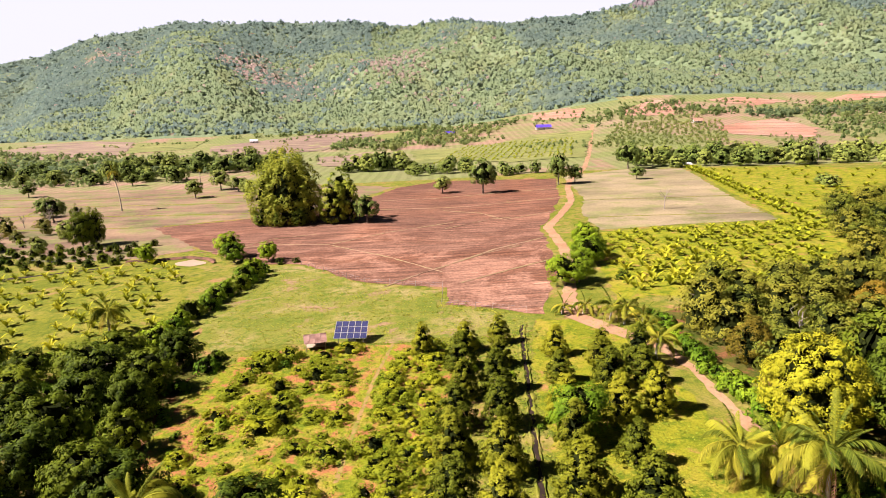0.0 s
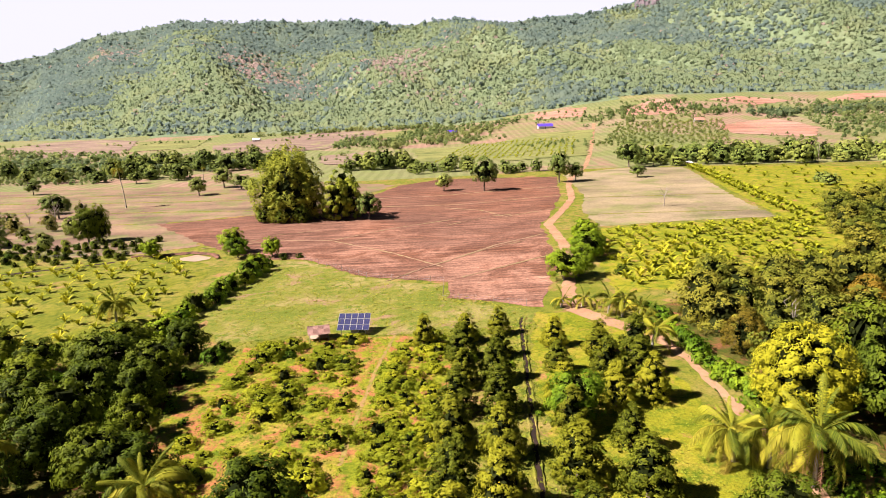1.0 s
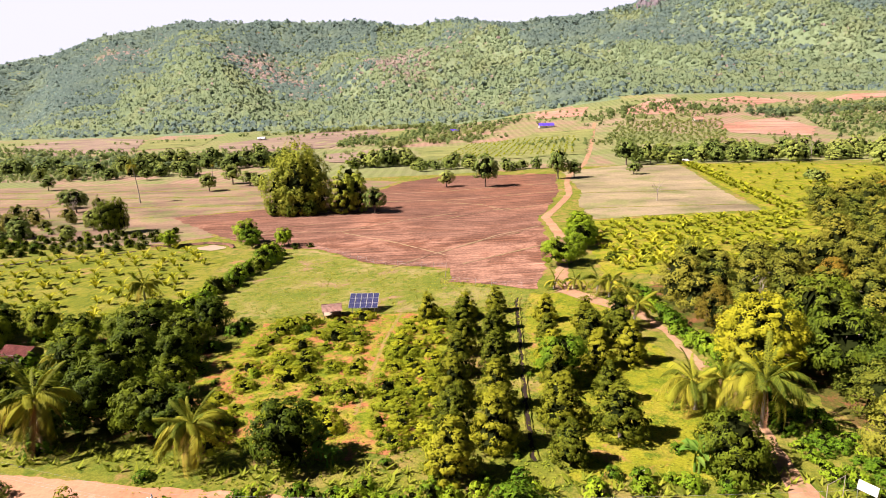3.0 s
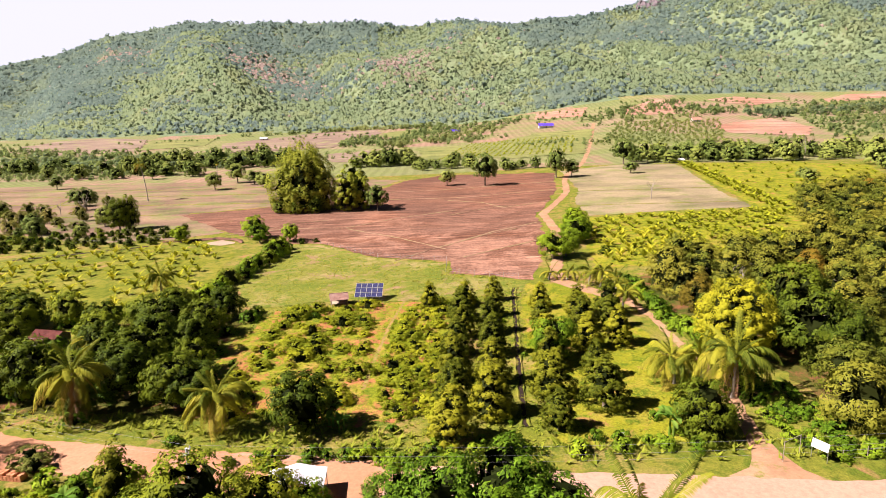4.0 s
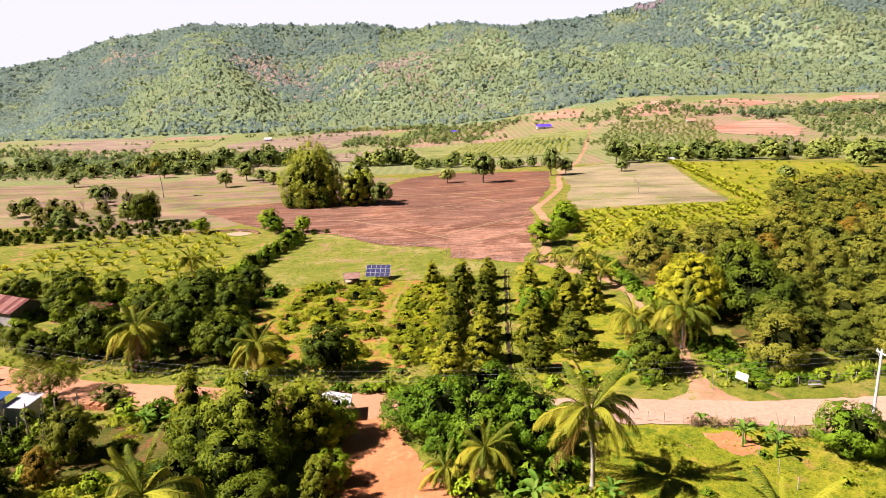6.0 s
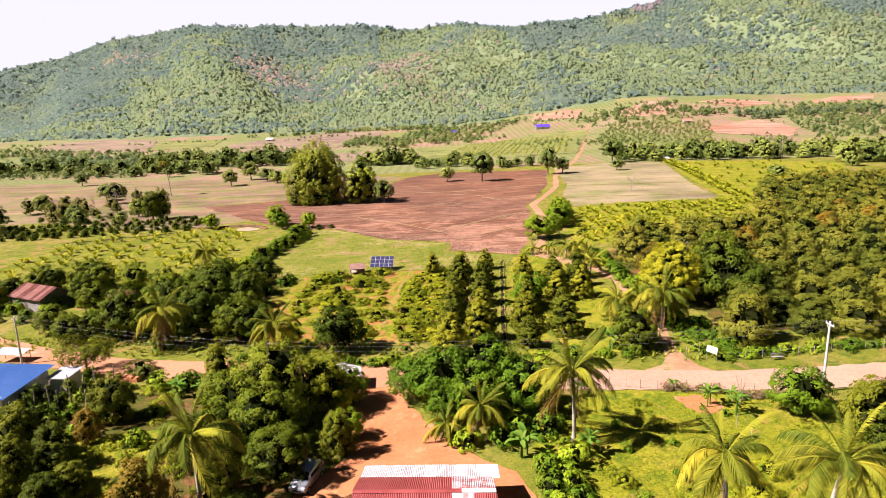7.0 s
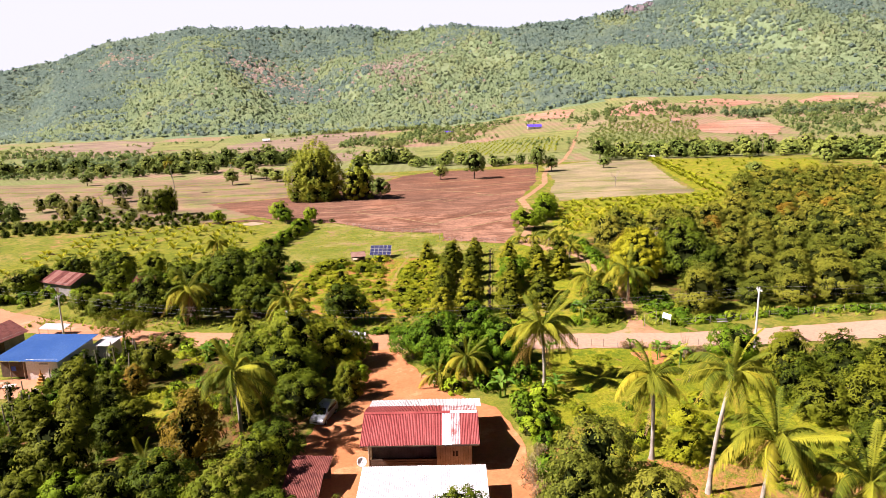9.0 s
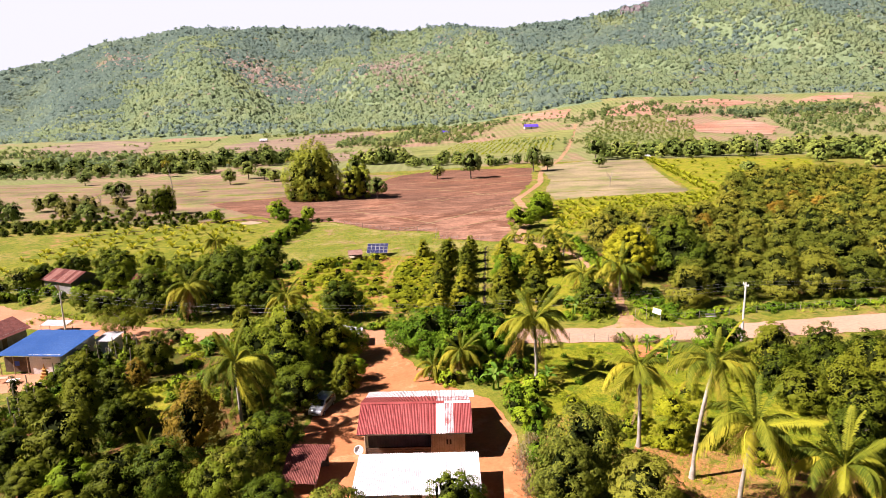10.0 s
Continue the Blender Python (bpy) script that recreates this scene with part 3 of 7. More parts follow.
# ---- a glowing backdrop wall added far beyond the hills for the white sky ----
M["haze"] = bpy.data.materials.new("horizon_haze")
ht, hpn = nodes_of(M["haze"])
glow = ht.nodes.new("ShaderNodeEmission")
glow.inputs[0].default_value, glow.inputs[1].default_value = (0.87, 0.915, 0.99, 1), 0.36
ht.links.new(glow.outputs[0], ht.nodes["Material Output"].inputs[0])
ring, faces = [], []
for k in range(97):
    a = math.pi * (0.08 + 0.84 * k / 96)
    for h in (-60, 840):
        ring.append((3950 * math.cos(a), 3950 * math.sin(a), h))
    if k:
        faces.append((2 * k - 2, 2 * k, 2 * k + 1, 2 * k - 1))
tagged(mesh_ob("backdrop", ring, faces, M["haze"]), "plain glowing backdrop for the white hazy sky behind the far hills", "sky", kind="structure")


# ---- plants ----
# near-black leaves inside the crowns: shade between clumps put into the colour
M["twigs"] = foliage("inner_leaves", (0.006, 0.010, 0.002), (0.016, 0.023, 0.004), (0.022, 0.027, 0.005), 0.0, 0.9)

def leaf_quads(centres, normals, long, wide, rng, fold=0.25):
    """Folded diamond leaves, two triangles each, as vertex and face arrays."""
    n = len(centres)
    normals = normals / (np.linalg.norm(normals, axis=1, keepdims=True) + 1e-9)
    t = rng.normal(size=(n, 3))
    t -= (t * normals).sum(1, keepdims=True) * normals
    t /= np.linalg.norm(t, axis=1, keepdims=True) + 1e-9
    b = np.cross(normals, t)
    s = rng.uniform(0.65, 1.35, (n, 1))
    L, W = long * s / 2, wide * s / 2
    v = np.stack([centres - t * L, centres + b * W + normals * W * fold, centres + t * L - normals * L * 0.3, centres - b * W + normals * W * fold], 1).reshape(-1, 3)
    i = np.arange(n) * 4
    f = np.concatenate([np.stack([i, i + 2, i + 1], 1), np.stack([i, i + 3, i + 2], 1)])
    return v, f


def leaf_blades(centres, normals, long, wide, rng):
    """Small pointed leaves, one triangle each, with their tips hanging."""
    n = len(centres)
    normals = normals / (np.linalg.norm(normals, axis=1, keepdims=True) + 1e-9)
    t = rng.normal(size=(n, 3)) + np.array([0, 0, -0.5])
    t -= (t * normals).sum(1, keepdims=True) * normals
    t /= np.linalg.norm(t, axis=1, keepdims=True) + 1e-9
    b = np.cross(normals, t)
    s = rng.uniform(0.65, 1.35, (n, 1))
    L, W = long * s, wide * s / 2
    v = np.stack([centres - t * L * 0.4 - b * W, centres + t * L * 0.6, centres - t * L * 0.4 + b * W], 1).reshape(-1, 3)
    i = np.arange(n) * 3
    return v, np.stack([i, i + 1, i + 2], 1)


def crown_mesh(name, seed, height, radius, profile, clumps, leaves, long, wide, material, base=0.0, clump=0.28, droop=0.3, core=0.55, hang=0.75):
    """A crown of many leaves in clumps round near-black inner leaves, whose colour stands in for shade. profile(h)
    gives the reach at the height h, 0 to 1.
    The leaves are shaded as the rounded clumps that they make up."""
    rng = np.random.default_rng(seed)
    cs = []
    while len(cs) < clumps:
        h = rng.uniform(0.02, 0.98)
        r = profile(h)
        if rng.uniform() > 0.25 + 0.75 * r:
            continue
        a = rng.uniform(0, 2 * math.pi)
        q = r * radius * math.sqrt(rng.uniform(0.5, 1.0)) * rng.uniform(0.86, 1.14)
        cs.append((q * math.cos(a), q * math.sin(a), base + h * height))
    cs = np.array(cs)
    per = max(1, leaves // clumps)
    size = clump * radius
    mid = np.array([0, 0, base + height * 0.35])
    out = (cs - mid) / np.array([radius, radius, height * 0.55])
    out /= np.linalg.norm(out, axis=1, keepdims=True) + 1e-9
    off = rng.normal(size=(clumps, per, 3)) + 0.85 * out[:, None, :] + np.array([0, 0, 0.35])
    off /= np.linalg.norm(off, axis=2, keepdims=True)
    swell = rng.uniform(0.7, 1.35, (clumps, 1, 1))
    off *= size * rng.uniform(0.55, 1.0, (clumps, per, 1)) * swell
    off[:, :, 2] *= hang
    c = (cs[:, None, :] + off).reshape(-1, 3)
    away = off.reshape(-1, 3) / size + 0.5 * np.repeat(out, per, 0) + np.array([0, 0, droop * 0.5])
    nrm = away + rng.normal(size=c.shape) * 0.3
    v, f = leaf_blades(c, nrm, long, wide, rng)
    away = away / (np.linalg.norm(away, axis=1, keepdims=True) + 1e-9) + 0.45 * nrm / (np.linalg.norm(nrm, axis=1, keepdims=True) + 1e-9)
    vs, fs, ns, k = [v], [f], [np.repeat(away, 3, 0)], len(v)
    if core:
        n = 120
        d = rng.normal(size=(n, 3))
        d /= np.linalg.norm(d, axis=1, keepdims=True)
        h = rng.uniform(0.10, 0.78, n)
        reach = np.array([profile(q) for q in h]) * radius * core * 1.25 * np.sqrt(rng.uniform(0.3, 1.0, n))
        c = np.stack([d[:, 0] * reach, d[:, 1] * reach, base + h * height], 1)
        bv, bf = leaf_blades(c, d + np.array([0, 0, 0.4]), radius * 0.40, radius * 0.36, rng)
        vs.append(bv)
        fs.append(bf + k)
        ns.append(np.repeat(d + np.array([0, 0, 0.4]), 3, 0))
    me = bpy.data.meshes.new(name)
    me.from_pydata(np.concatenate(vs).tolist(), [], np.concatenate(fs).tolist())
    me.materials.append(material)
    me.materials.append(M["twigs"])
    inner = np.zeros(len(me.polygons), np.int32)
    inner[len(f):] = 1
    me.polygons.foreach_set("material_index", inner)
    me.polygons.foreach_set("use_smooth", [True] * len(me.polygons))
    ns = np.concatenate(ns)
    me.normals_split_custom_set_from_vertices((ns / (np.linalg.norm(ns, axis=1, keepdims=True) + 1e-9)).tolist())
    return me


def trunk_mesh(name, seed, height, r, limbs, reach, material=None, up=0.55):
    """A tapered, slightly crooked trunk with limbs that rise into the crown."""
    rnd = random.Random(seed)
    bm = bmesh.new()
    p, q = Vector((0, 0, -0.25)), r * 1.35
    pts = [p]
    for i in range(4):
        n = Vector((rnd.uniform(-1, 1) * r * 0.8, rnd.uniform(-1, 1) * r * 0.8, height * (i + 1) / 4))
        rod(bm, p, n, q, q * 0.82, 6)
        p, q = n, q * 0.82
        pts.append(n)
    for i in range(limbs):
        a = 2 * math.pi * (i + rnd.uniform(-0.3, 0.3)) / limbs
        s = pts[2].lerp(pts[4], rnd.uniform(0.0, 0.9))
        e = s + Vector((math.cos(a) * reach, math.sin(a) * reach, reach * up * rnd.uniform(0.6, 1.4)))
        mid = s.lerp(e, 0.5) + Vector((0, 0, reach * 0.12))
        rod(bm, s, mid, r * 0.45, r * 0.3, 4)
        rod(bm, mid, e, r * 0.3, r * 0.1, 3)
    me = bpy.data.meshes.new(name)
    bm.to_mesh(me)
    bm.free()
    me.materials.append(material or M["bark"])
    return me


round_top = lambda h: max(0.0, math.sin(math.pi * min(1, 0.16 + 0.84 * h)) ** 0.6) if h < 1 else 0.0
dome = lambda h: math.sqrt(max(0.0, 1 - (max(0.0, h - 0.3) / 0.72) ** 2)) * (0.72 + 0.28 * min(1, h / 0.3))
cone = lambda h: (0.78 + 0.22 * min(1, h / 0.15)) * max(0.06, 1 - max(0.0, h - 0.12) / 0.92) ** 0.75
column = lambda h: (0.7 + 0.3 * min(1, h / 0.2)) * max(0.08, 1 - max(0.0, h - 0.45) / 0.57) ** 0.6
flat = lambda h: (0.45 + 0.55 * min(1, h / 0.5)) * math.sqrt(max(0.0, 1 - (max(0.0, h - 0.55) / 0.5) ** 2))
low = lambda h: math.sqrt(max(0.0, 1 - h * h * 0.96))


class Kind:
    """A species: a few trunk and crown meshes, set out again and again."""

    def __init__(self, name, label, category, group, variants):
        self.name, self.label, self.category, self.group, self.variants, self.count = name, label, category, group, variants, 0

    def put(self, x, y, size=1.0, tall=1.0, label="", group="", sink=0.0):
        rnd = random.Random(self.count * 7919 + len(self.name))
        crown, trunk = self.variants[self.count % len(self.variants)]
        self.count += 1
        e = empty(self.name, pose(x, y, gz(x, y) - sink, 0, 0, rnd.uniform(0, 360)), label or self.label, self.category, group or self.group)
        e.scale = (size * rnd.uniform(0.93, 1.07), size * rnd.uniform(0.93, 1.07), size * tall * rnd.uniform(0.93, 1.07))
        for nm, me in (("trunk", trunk), ("crown", crown)):
            if me:
                o = new(nm, me)
                o.parent = e
        return e


def kind_of(name, label, category, group, n, seed, height, radius, profile, clumps, leaves, long, wide, mat, base, trunk_r, limbs, **kw):
    vs = []
    for i in range(n):
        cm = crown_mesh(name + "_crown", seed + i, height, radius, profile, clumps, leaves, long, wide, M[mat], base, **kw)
        tm = trunk_mesh(name + "_trunk", seed + i, base + height * 0.55, trunk_r, limbs, radius * 0.55)
        vs.append((cm, tm))
    return Kind(name, label, category, group, vs)


egg = lambda h: 0.5 * (dome(h) + cone(h))
MANGO = kind_of("mango_tree", "dense dark green mango tree with a rounded crown", "tree", "broad dark trees", 4, 100, 5.6, 3.6, dome, 74, 4400, 0.36, 0.20, "mango", 1.0, 0.24, 5, clump=0.25)
DURIAN = kind_of("orchard_tree", "conical orchard tree with olive green leaves", "tree", "orchard rows", 4, 120, 5.8, 2.2, cone, 120, 5000, 0.26, 0.14, "durian", 0.3, 0.13, 6, clump=0.2)
M["grove_near"] = foliage("grove_near", (0.042, 0.062, 0.008), (0.125, 0.150, 0.014), (0.185, 0.188, 0.018), 0.1)
GROVENEAR = kind_of("grove_tree", "broad olive green fruit tree of the grove", "tree", "grove trees", 4, 145, 5.2, 3.0, egg, 80, 4800, 0.27, 0.14, "grove_near", 0.3, 0.18, 4, clump=0.24, core=0.6)
GROVE = kind_of("grove_tree", "broad olive green fruit tree of the grove", "tree", "grove trees", 5, 140, 6.2, 3.4, egg, 64, 2400, 0.36, 0.20, "grove_leaf", 0.5, 0.2, 4, clump=0.25, core=0.55)
ROADSIDE = kind_of("fruit_tree", "dense olive green fruit tree beside the road", "tree", "roadside fruit trees", 4, 150, 5.0, 2.9, egg, 70, 4300, 0.28, 0.15, "garden", 0.3, 0.16, 4, clump=0.25, core=0.6)
M["leafy"] = foliage("leafy", (0.045, 0.075, 0.006), (0.165, 0.210, 0.011), (0.26, 0.285, 0.014), 0.15)
LEAFY = kind_of("fruit_tree", "tall spreading fruit tree in mid-green leaf", "tree", "trees beside the drive", 3, 115, 5.6, 3.6, dome, 90, 8000, 0.27, 0.14, "leafy", 1.0, 0.24, 5, clump=0.23)
NEARM = kind_of("mango_tree", "dense dark green mango tree with a rounded crown", "tree", "broad dark trees", 3, 110, 5.6, 3.6, dome, 90, 8000, 0.27, 0.14, "mango", 1.0, 0.24, 5, clump=0.23)
GARDEN = kind_of("garden_tree", "dense dark green garden tree", "tree", "garden trees", 3, 155, 5.4, 2.7, egg, 90, 6400, 0.25, 0.13, "garden", 0.3, 0.15, 4, core=0.6, clump=0.23)
OLIVE = kind_of("garden_tree", "round olive green fruit tree in the garden", "tree", "garden trees", 3, 158, 5.0, 2.9, egg, 90, 6400, 0.25, 0.13, "orchard", 0.5, 0.15, 4, core=0.6, clump=0.23)
BRIGHT = kind_of("shade_tree", "leafy bright green shade tree", "tree", "shade trees", 3, 160, 5.0, 3.4, dome, 70, 5400, 0.32, 0.18, "bright", 1.3, 0.2, 5, clump=0.27)
GOLD = kind_of("golden_tree", "round tree in golden yellow-green leaf", "tree", "", 1, 180, 9.6, 5.2, dome, 330, 24000, 0.26, 0.16, "golden", 1.6, 0.3, 6, clump=0.15, core=0.6)
SHRUB = kind_of("shrub", "low spreading yellow-green shrub on red earth", "shrub", "planted shrubs", 5, 200, 1.5, 1.7, low, 30, 1100, 0.27, 0.15, "bush", 0.05, 0.05, 3, clump=0.30, core=0.3)
TALLWEED = kind_of("weed_clump", "low spreading clump of yellow-green weeds", "weeds", "weeds", 4, 210, 0.5, 1.5, low, 22, 500, 0.24, 0.13, "bush", 0.0, 0.02, 2, clump=0.34, core=0)
WEED = kind_of("leafy_bush", "low leafy bright green bush", "bush", "bushes", 3, 220, 1.5, 1.3, low, 20, 420, 0.34, 0.20, "bright", 0.0, 0.04, 2, clump=0.36, core=0.3)
HEDGE = kind_of("hedge_bush", "dense dark green hedge bush", "bush", "hedge", 3, 240, 3.2, 2.4, low, 36, 800, 0.46, 0.26, "mango", 0.0, 0.1, 2, clump=0.3)
GREENHEDGE = kind_of("hedge_bush", "leafy bright green hedge bush", "bush", "hedge", 3, 245, 3.2, 2.4, low, 36, 1000, 0.42, 0.24, "bright", 0.0, 0.1, 2, clump=0.3)
RUST = kind_of("bronze_tree", "tree with bronze and olive leaves", "tree", "", 2, 260, 5.4, 2.5, column, 110, 5200, 0.25, 0.14, "rusty_leaf", 0.5, 0.14, 5, core=0.4)
ACACIA = kind_of("feathery_tree", "light feathery tree with a flat spreading crown", "tree", "", 2, 280, 3.2, 4.0, flat, 90, 6000, 0.28, 0.11, "garden", 2.0, 0.14, 6, clump=0.22, core=0, droop=0.8)
LIGHT = kind_of("olive_tree", "airy olive green tree with small leaves", "tree", "", 2, 290, 5.0, 3.2, round_top, 130, 8500, 0.25, 0.13, "acacia", 0.8, 0.16, 6, clump=0.22, core=0.35)
FIELD = kind_of("field_tree", "lone leafy tree standing in the fields", "tree", "field trees", 4, 300, 5.4, 3.4, round_top, 60, 1900, 0.52, 0.30, "far_leaf", 2.2, 0.2, 5, clump=0.27)
FARTREE = kind_of("valley_tree", "distant green tree of the valley hedgerows", "tree", "valley trees", 5, 320, 7.5, 4.2, dome, 60, 900, 0.85, 0.5, "far_leaf", 0.6, 0.25, 2, clump=0.23, core=0.5)
bell = lambda h: (0.82 + 0.18 * min(1, h / 0.3)) * math.sqrt(max(0.0, 1 - (max(0.0, h - 0.35) / 0.67) ** 2.4))
BAMBOO = kind_of("bamboo_clump", "tall feathery clump of olive green bamboo", "bamboo", "bamboo clumps", 3, 340, 24, 7.6, bell, 110, 5200, 1.0, 0.42, "bamboo_leaf", 0.0, 0.3, 6, clump=0.24, core=0.5, hang=1.7, droop=0.1)


M["dead_frond"] = foliage("dead_frond", (0.24, 0.12, 0.06), (0.38, 0.20, 0.11), (0.42, 0.25, 0.14), 0.15, 0.8)


def frond_mesh(name, seed, length, droop, rise, width, material, pairs=24, hang=0.5, gather=1.0):
    """A feather frond: an arching rib with leaflets hanging on both sides."""
    rnd = random.Random(seed)
    verts, faces = [], []
    n = 8 if pairs > 10 else 4
    rib = []
    for i in range(n + 1):
        s = i / n
        rib.append(Vector((length * (s - 0.22 * droop * s * s * s), 0, length * (rise * s - droop * s * s))))
    def at(s):
        k = min(int(s * n), n - 1)
        return rib[k].lerp(rib[k + 1], s * n - k)
    for i in range(n + 1):
        w = 0.07 * (1 - 0.85 * i / n) * length / 4
        verts += [rib[i] + Vector((0, w, 0)), rib[i] + Vector((0, 0, -w)), rib[i] + Vector((0, -w, 0))]
        if i:
            b = (i - 1) * 3
            faces += [(b, b + 1, b + 4, b + 3), (b + 1, b + 2, b + 5, b + 4), (b + 2, b, b + 3, b + 5)]
    for i in range(pairs):
        s = 0.14 + 0.86 * (i + 0.5) / pairs
        reach = width * (math.sin(math.pi * (0.12 + 0.80 * s)) ** 0.7) * rnd.uniform(0.85, 1.1)
        p, d = at(s), (at(min(1, s + 0.05)) - at(s - 0.05)).normalized()
        for side in (-1, 1):
            sag = hang * rnd.uniform(0.7, 1.3)
            w = length * 0.016 * gather
            tip = p + d * reach * 0.55 + Vector((0, side * reach * 0.85, -reach * sag))
            mid = p.lerp(tip, 0.5) + Vector((0, 0, reach * 0.14))
            k = len(verts)
            verts += [p - d * w * 0.5, p + d * w * 0.5, mid + d * w, mid - d * w, tip]
            faces += [(k, k + 1, k + 2, k + 3), (k + 3, k + 2, k + 4)]
    me = bpy.data.meshes.new(name)
    me.from_pydata([tuple(v) for v in verts], [], faces)
    me.materials.append(material)
    return me


FRONDS = [frond_mesh("frond_up", 1, 4.1, 0.55, 1.2, 0.55, M["palm_leaf"], 36, hang=0.5, gather=0.7),
          frond_mesh("frond_arch", 2, 5.1, 0.98, 0.84, 0.78, M["palm_leaf"], 42, hang=0.95, gather=0.7),
          frond_mesh("frond_arch", 3, 5.2, 1.02, 0.55, 0.82, M["palm_gold"], 42, hang=1.15, gather=0.7),
          frond_mesh("frond_low", 5, 4.7, 1.0, 0.18, 0.78, M["palm_gold"], 38, hang=1.15, gather=0.7),
          frond_mesh("frond_old", 4, 3.9, 1.0, -0.25, 0.75, M["old_frond"], 30, hang=1.0, gather=0.7),
          frond_mesh("frond_dead", 6, 3.2, 0.7, -1.1, 0.5, M["dead_frond"], 22, hang=0.8, gather=0.8)]

bm = bmesh.new()
bmesh.ops.create_icosphere(bm, subdivisions=1, radius=0.16)
NUT = bpy.data.meshes.new("coconut")
bm.to_mesh(NUT)
bm.free()
NUT.materials.append(M["young_palm"])


def palm(x, y, high, spread=1.0, lean=(0.0, 0.0), fronds=20, label="", seed=0, group="coconut palms", dead=0):
    """A coconut palm: a ringed, leaning trunk, nuts, and a head of single fronds."""
    rnd = random.Random(1000 + seed)
    e = empty("coconut_palm", pose(x, y, gz(x, y)), label or "coconut palm with arching yellow-green fronds and pale trunk", "palm", group)
    verts, faces = [], []
    n, seg = max(8, int(high * 3)), 9
    for i in range(n + 1):
        s = i / n
        c = Vector((lean[0] * s * s, lean[1] * s * s, -0.2 + (high + 0.2) * s))
        r = (0.15 + 0.14 * max(0, 1 - s * 7) + 0.05 * (1 - s)) * (1.0 + 0.06 * (i % 2))
        for k in range(seg):
            a = 2 * math.pi * k / seg
            verts.append((c.x + r * math.cos(a), c.y + r * math.sin(a), c.z))
        if i:
            b = (i - 1) * seg
            faces += [(b + k, b + (k + 1) % seg, b + seg + (k + 1) % seg, b + seg + k) for k in range(seg)]
    mesh_ob("trunk", verts, faces, M["palm_bark"], True, e, "pale grey ringed trunk")
    top = Vector((lean[0], lean[1], high))
    for i in range(fronds):
        a = 360 * ((i * 0.382) % 1) + rnd.uniform(-12, 12)
        s = i / fronds
        me = FRONDS[0] if s < 0.2 else FRONDS[1] if s < 0.52 else FRONDS[2] if s < 0.74 else FRONDS[3] if s < 0.86 else FRONDS[4]
        o = new("frond", me)
        o.parent = e
        pitch = rnd.uniform(-12, 12) + (-22 if s < 0.12 else -8 if s < 0.25 else 0)
        o.matrix_local = Matrix.Translation(top) @ pose(0, 0, 0, rnd.uniform(-34, 34), pitch + rnd.uniform(-10, 10), a) @ Matrix.Scale(spread * rnd.uniform(0.7, 1.12), 4)
    for i in range(dead):
        o = new("dead_frond", FRONDS[5])
        o.parent = e
        o.matrix_local = Matrix.Translation(top + Vector((0, 0, -0.2))) @ pose(0, 0, 0, rnd.uniform(-14, 14), rnd.uniform(8, 30), rnd.uniform(0, 360)) @ Matrix.Scale(spread * rnd.uniform(0.85, 1.1), 4)
        tagged(o, "hanging brown dead frond")
    for i in range(5):
        a = rnd.uniform(0, 6.28)
        o = new("coconut", NUT)
        o.parent = e
        o.matrix_local = Matrix.Translation(top + Vector((math.cos(a) * 0.3, math.sin(a) * 0.3, -0.25 - rnd.uniform(0, 0.3)))) @ Matrix.Scale(spread, 4)
    return e


def small_palm_mesh(seed, n=10, length=1.7):
    """A stemless young palm: keeled, arching blades that rise in a rosette from the ground."""
    rnd = random.Random(seed)
    verts, faces = [], []
    for i in range(n):
        turn = 2 * math.pi * i / n + rnd.uniform(-0.3, 0.3)
        c, d = math.cos(turn), math.sin(turn)
        L, lean, fall = length * rnd.uniform(0.75, 1.15), rnd.uniform(0.3, 0.8), rnd.uniform(0.35, 0.9)
        k = len(verts)
        for j in range(5):
            q = j / 4
            r, z = L * (lean * q + 0.25 * q * q), L * (1.05 * q - fall * q * q * q)
            w = L * 0.15 * math.sin(math.pi * (0.12 + 0.86 * q))
            verts += [(c * r - d * w, d * r + c * w, z), (c * r, d * r, z - w * 0.35), (c * r + d * w, d * r - c * w, z)]
            if j:
                b = k + j * 3 - 3
                faces += [(b, b + 3, b + 4, b + 1), (b + 1, b + 4, b + 5, b + 2)]
    out = bpy.data.meshes.new("young_palm")
    out.from_pydata(verts, [], faces)
    out.materials.append(M["young_palm"])
    return out


def banana_leaf_mesh(seed, length=2.0, width=0.55):
    """A wide arching blade with a keel and a torn edge."""
    rnd = random.Random(seed)
    verts, faces = [], []
    n = 10
    for i in range(n + 1):
        s = i / n
        w = width / 2 * (math.sin(math.pi * min(1, 0.06 + 0.94 * s)) ** 0.5 if s > 0.15 else 0.16) * rnd.uniform(0.75, 1.05)
        x, z = length * (s - 0.2 * s ** 3), length * (0.75 * s - 0.75 * s * s)
        verts += [(x, -w, z - w * 0.1), (x, 0, z - w * 0.35), (x, w, z - w * 0.1)]
        if i:
            b = (i - 1) * 3
            faces += [(b, b + 1, b + 4, b + 3), (b + 1, b + 2, b + 5, b + 4)]
    me = bpy.data.meshes.new("banana_leaf")
    me.from_pydata(verts, [], faces)
    me.materials.append(M["banana"])
    return me


BLADES = [banana_leaf_mesh(i) for i in range(3)]

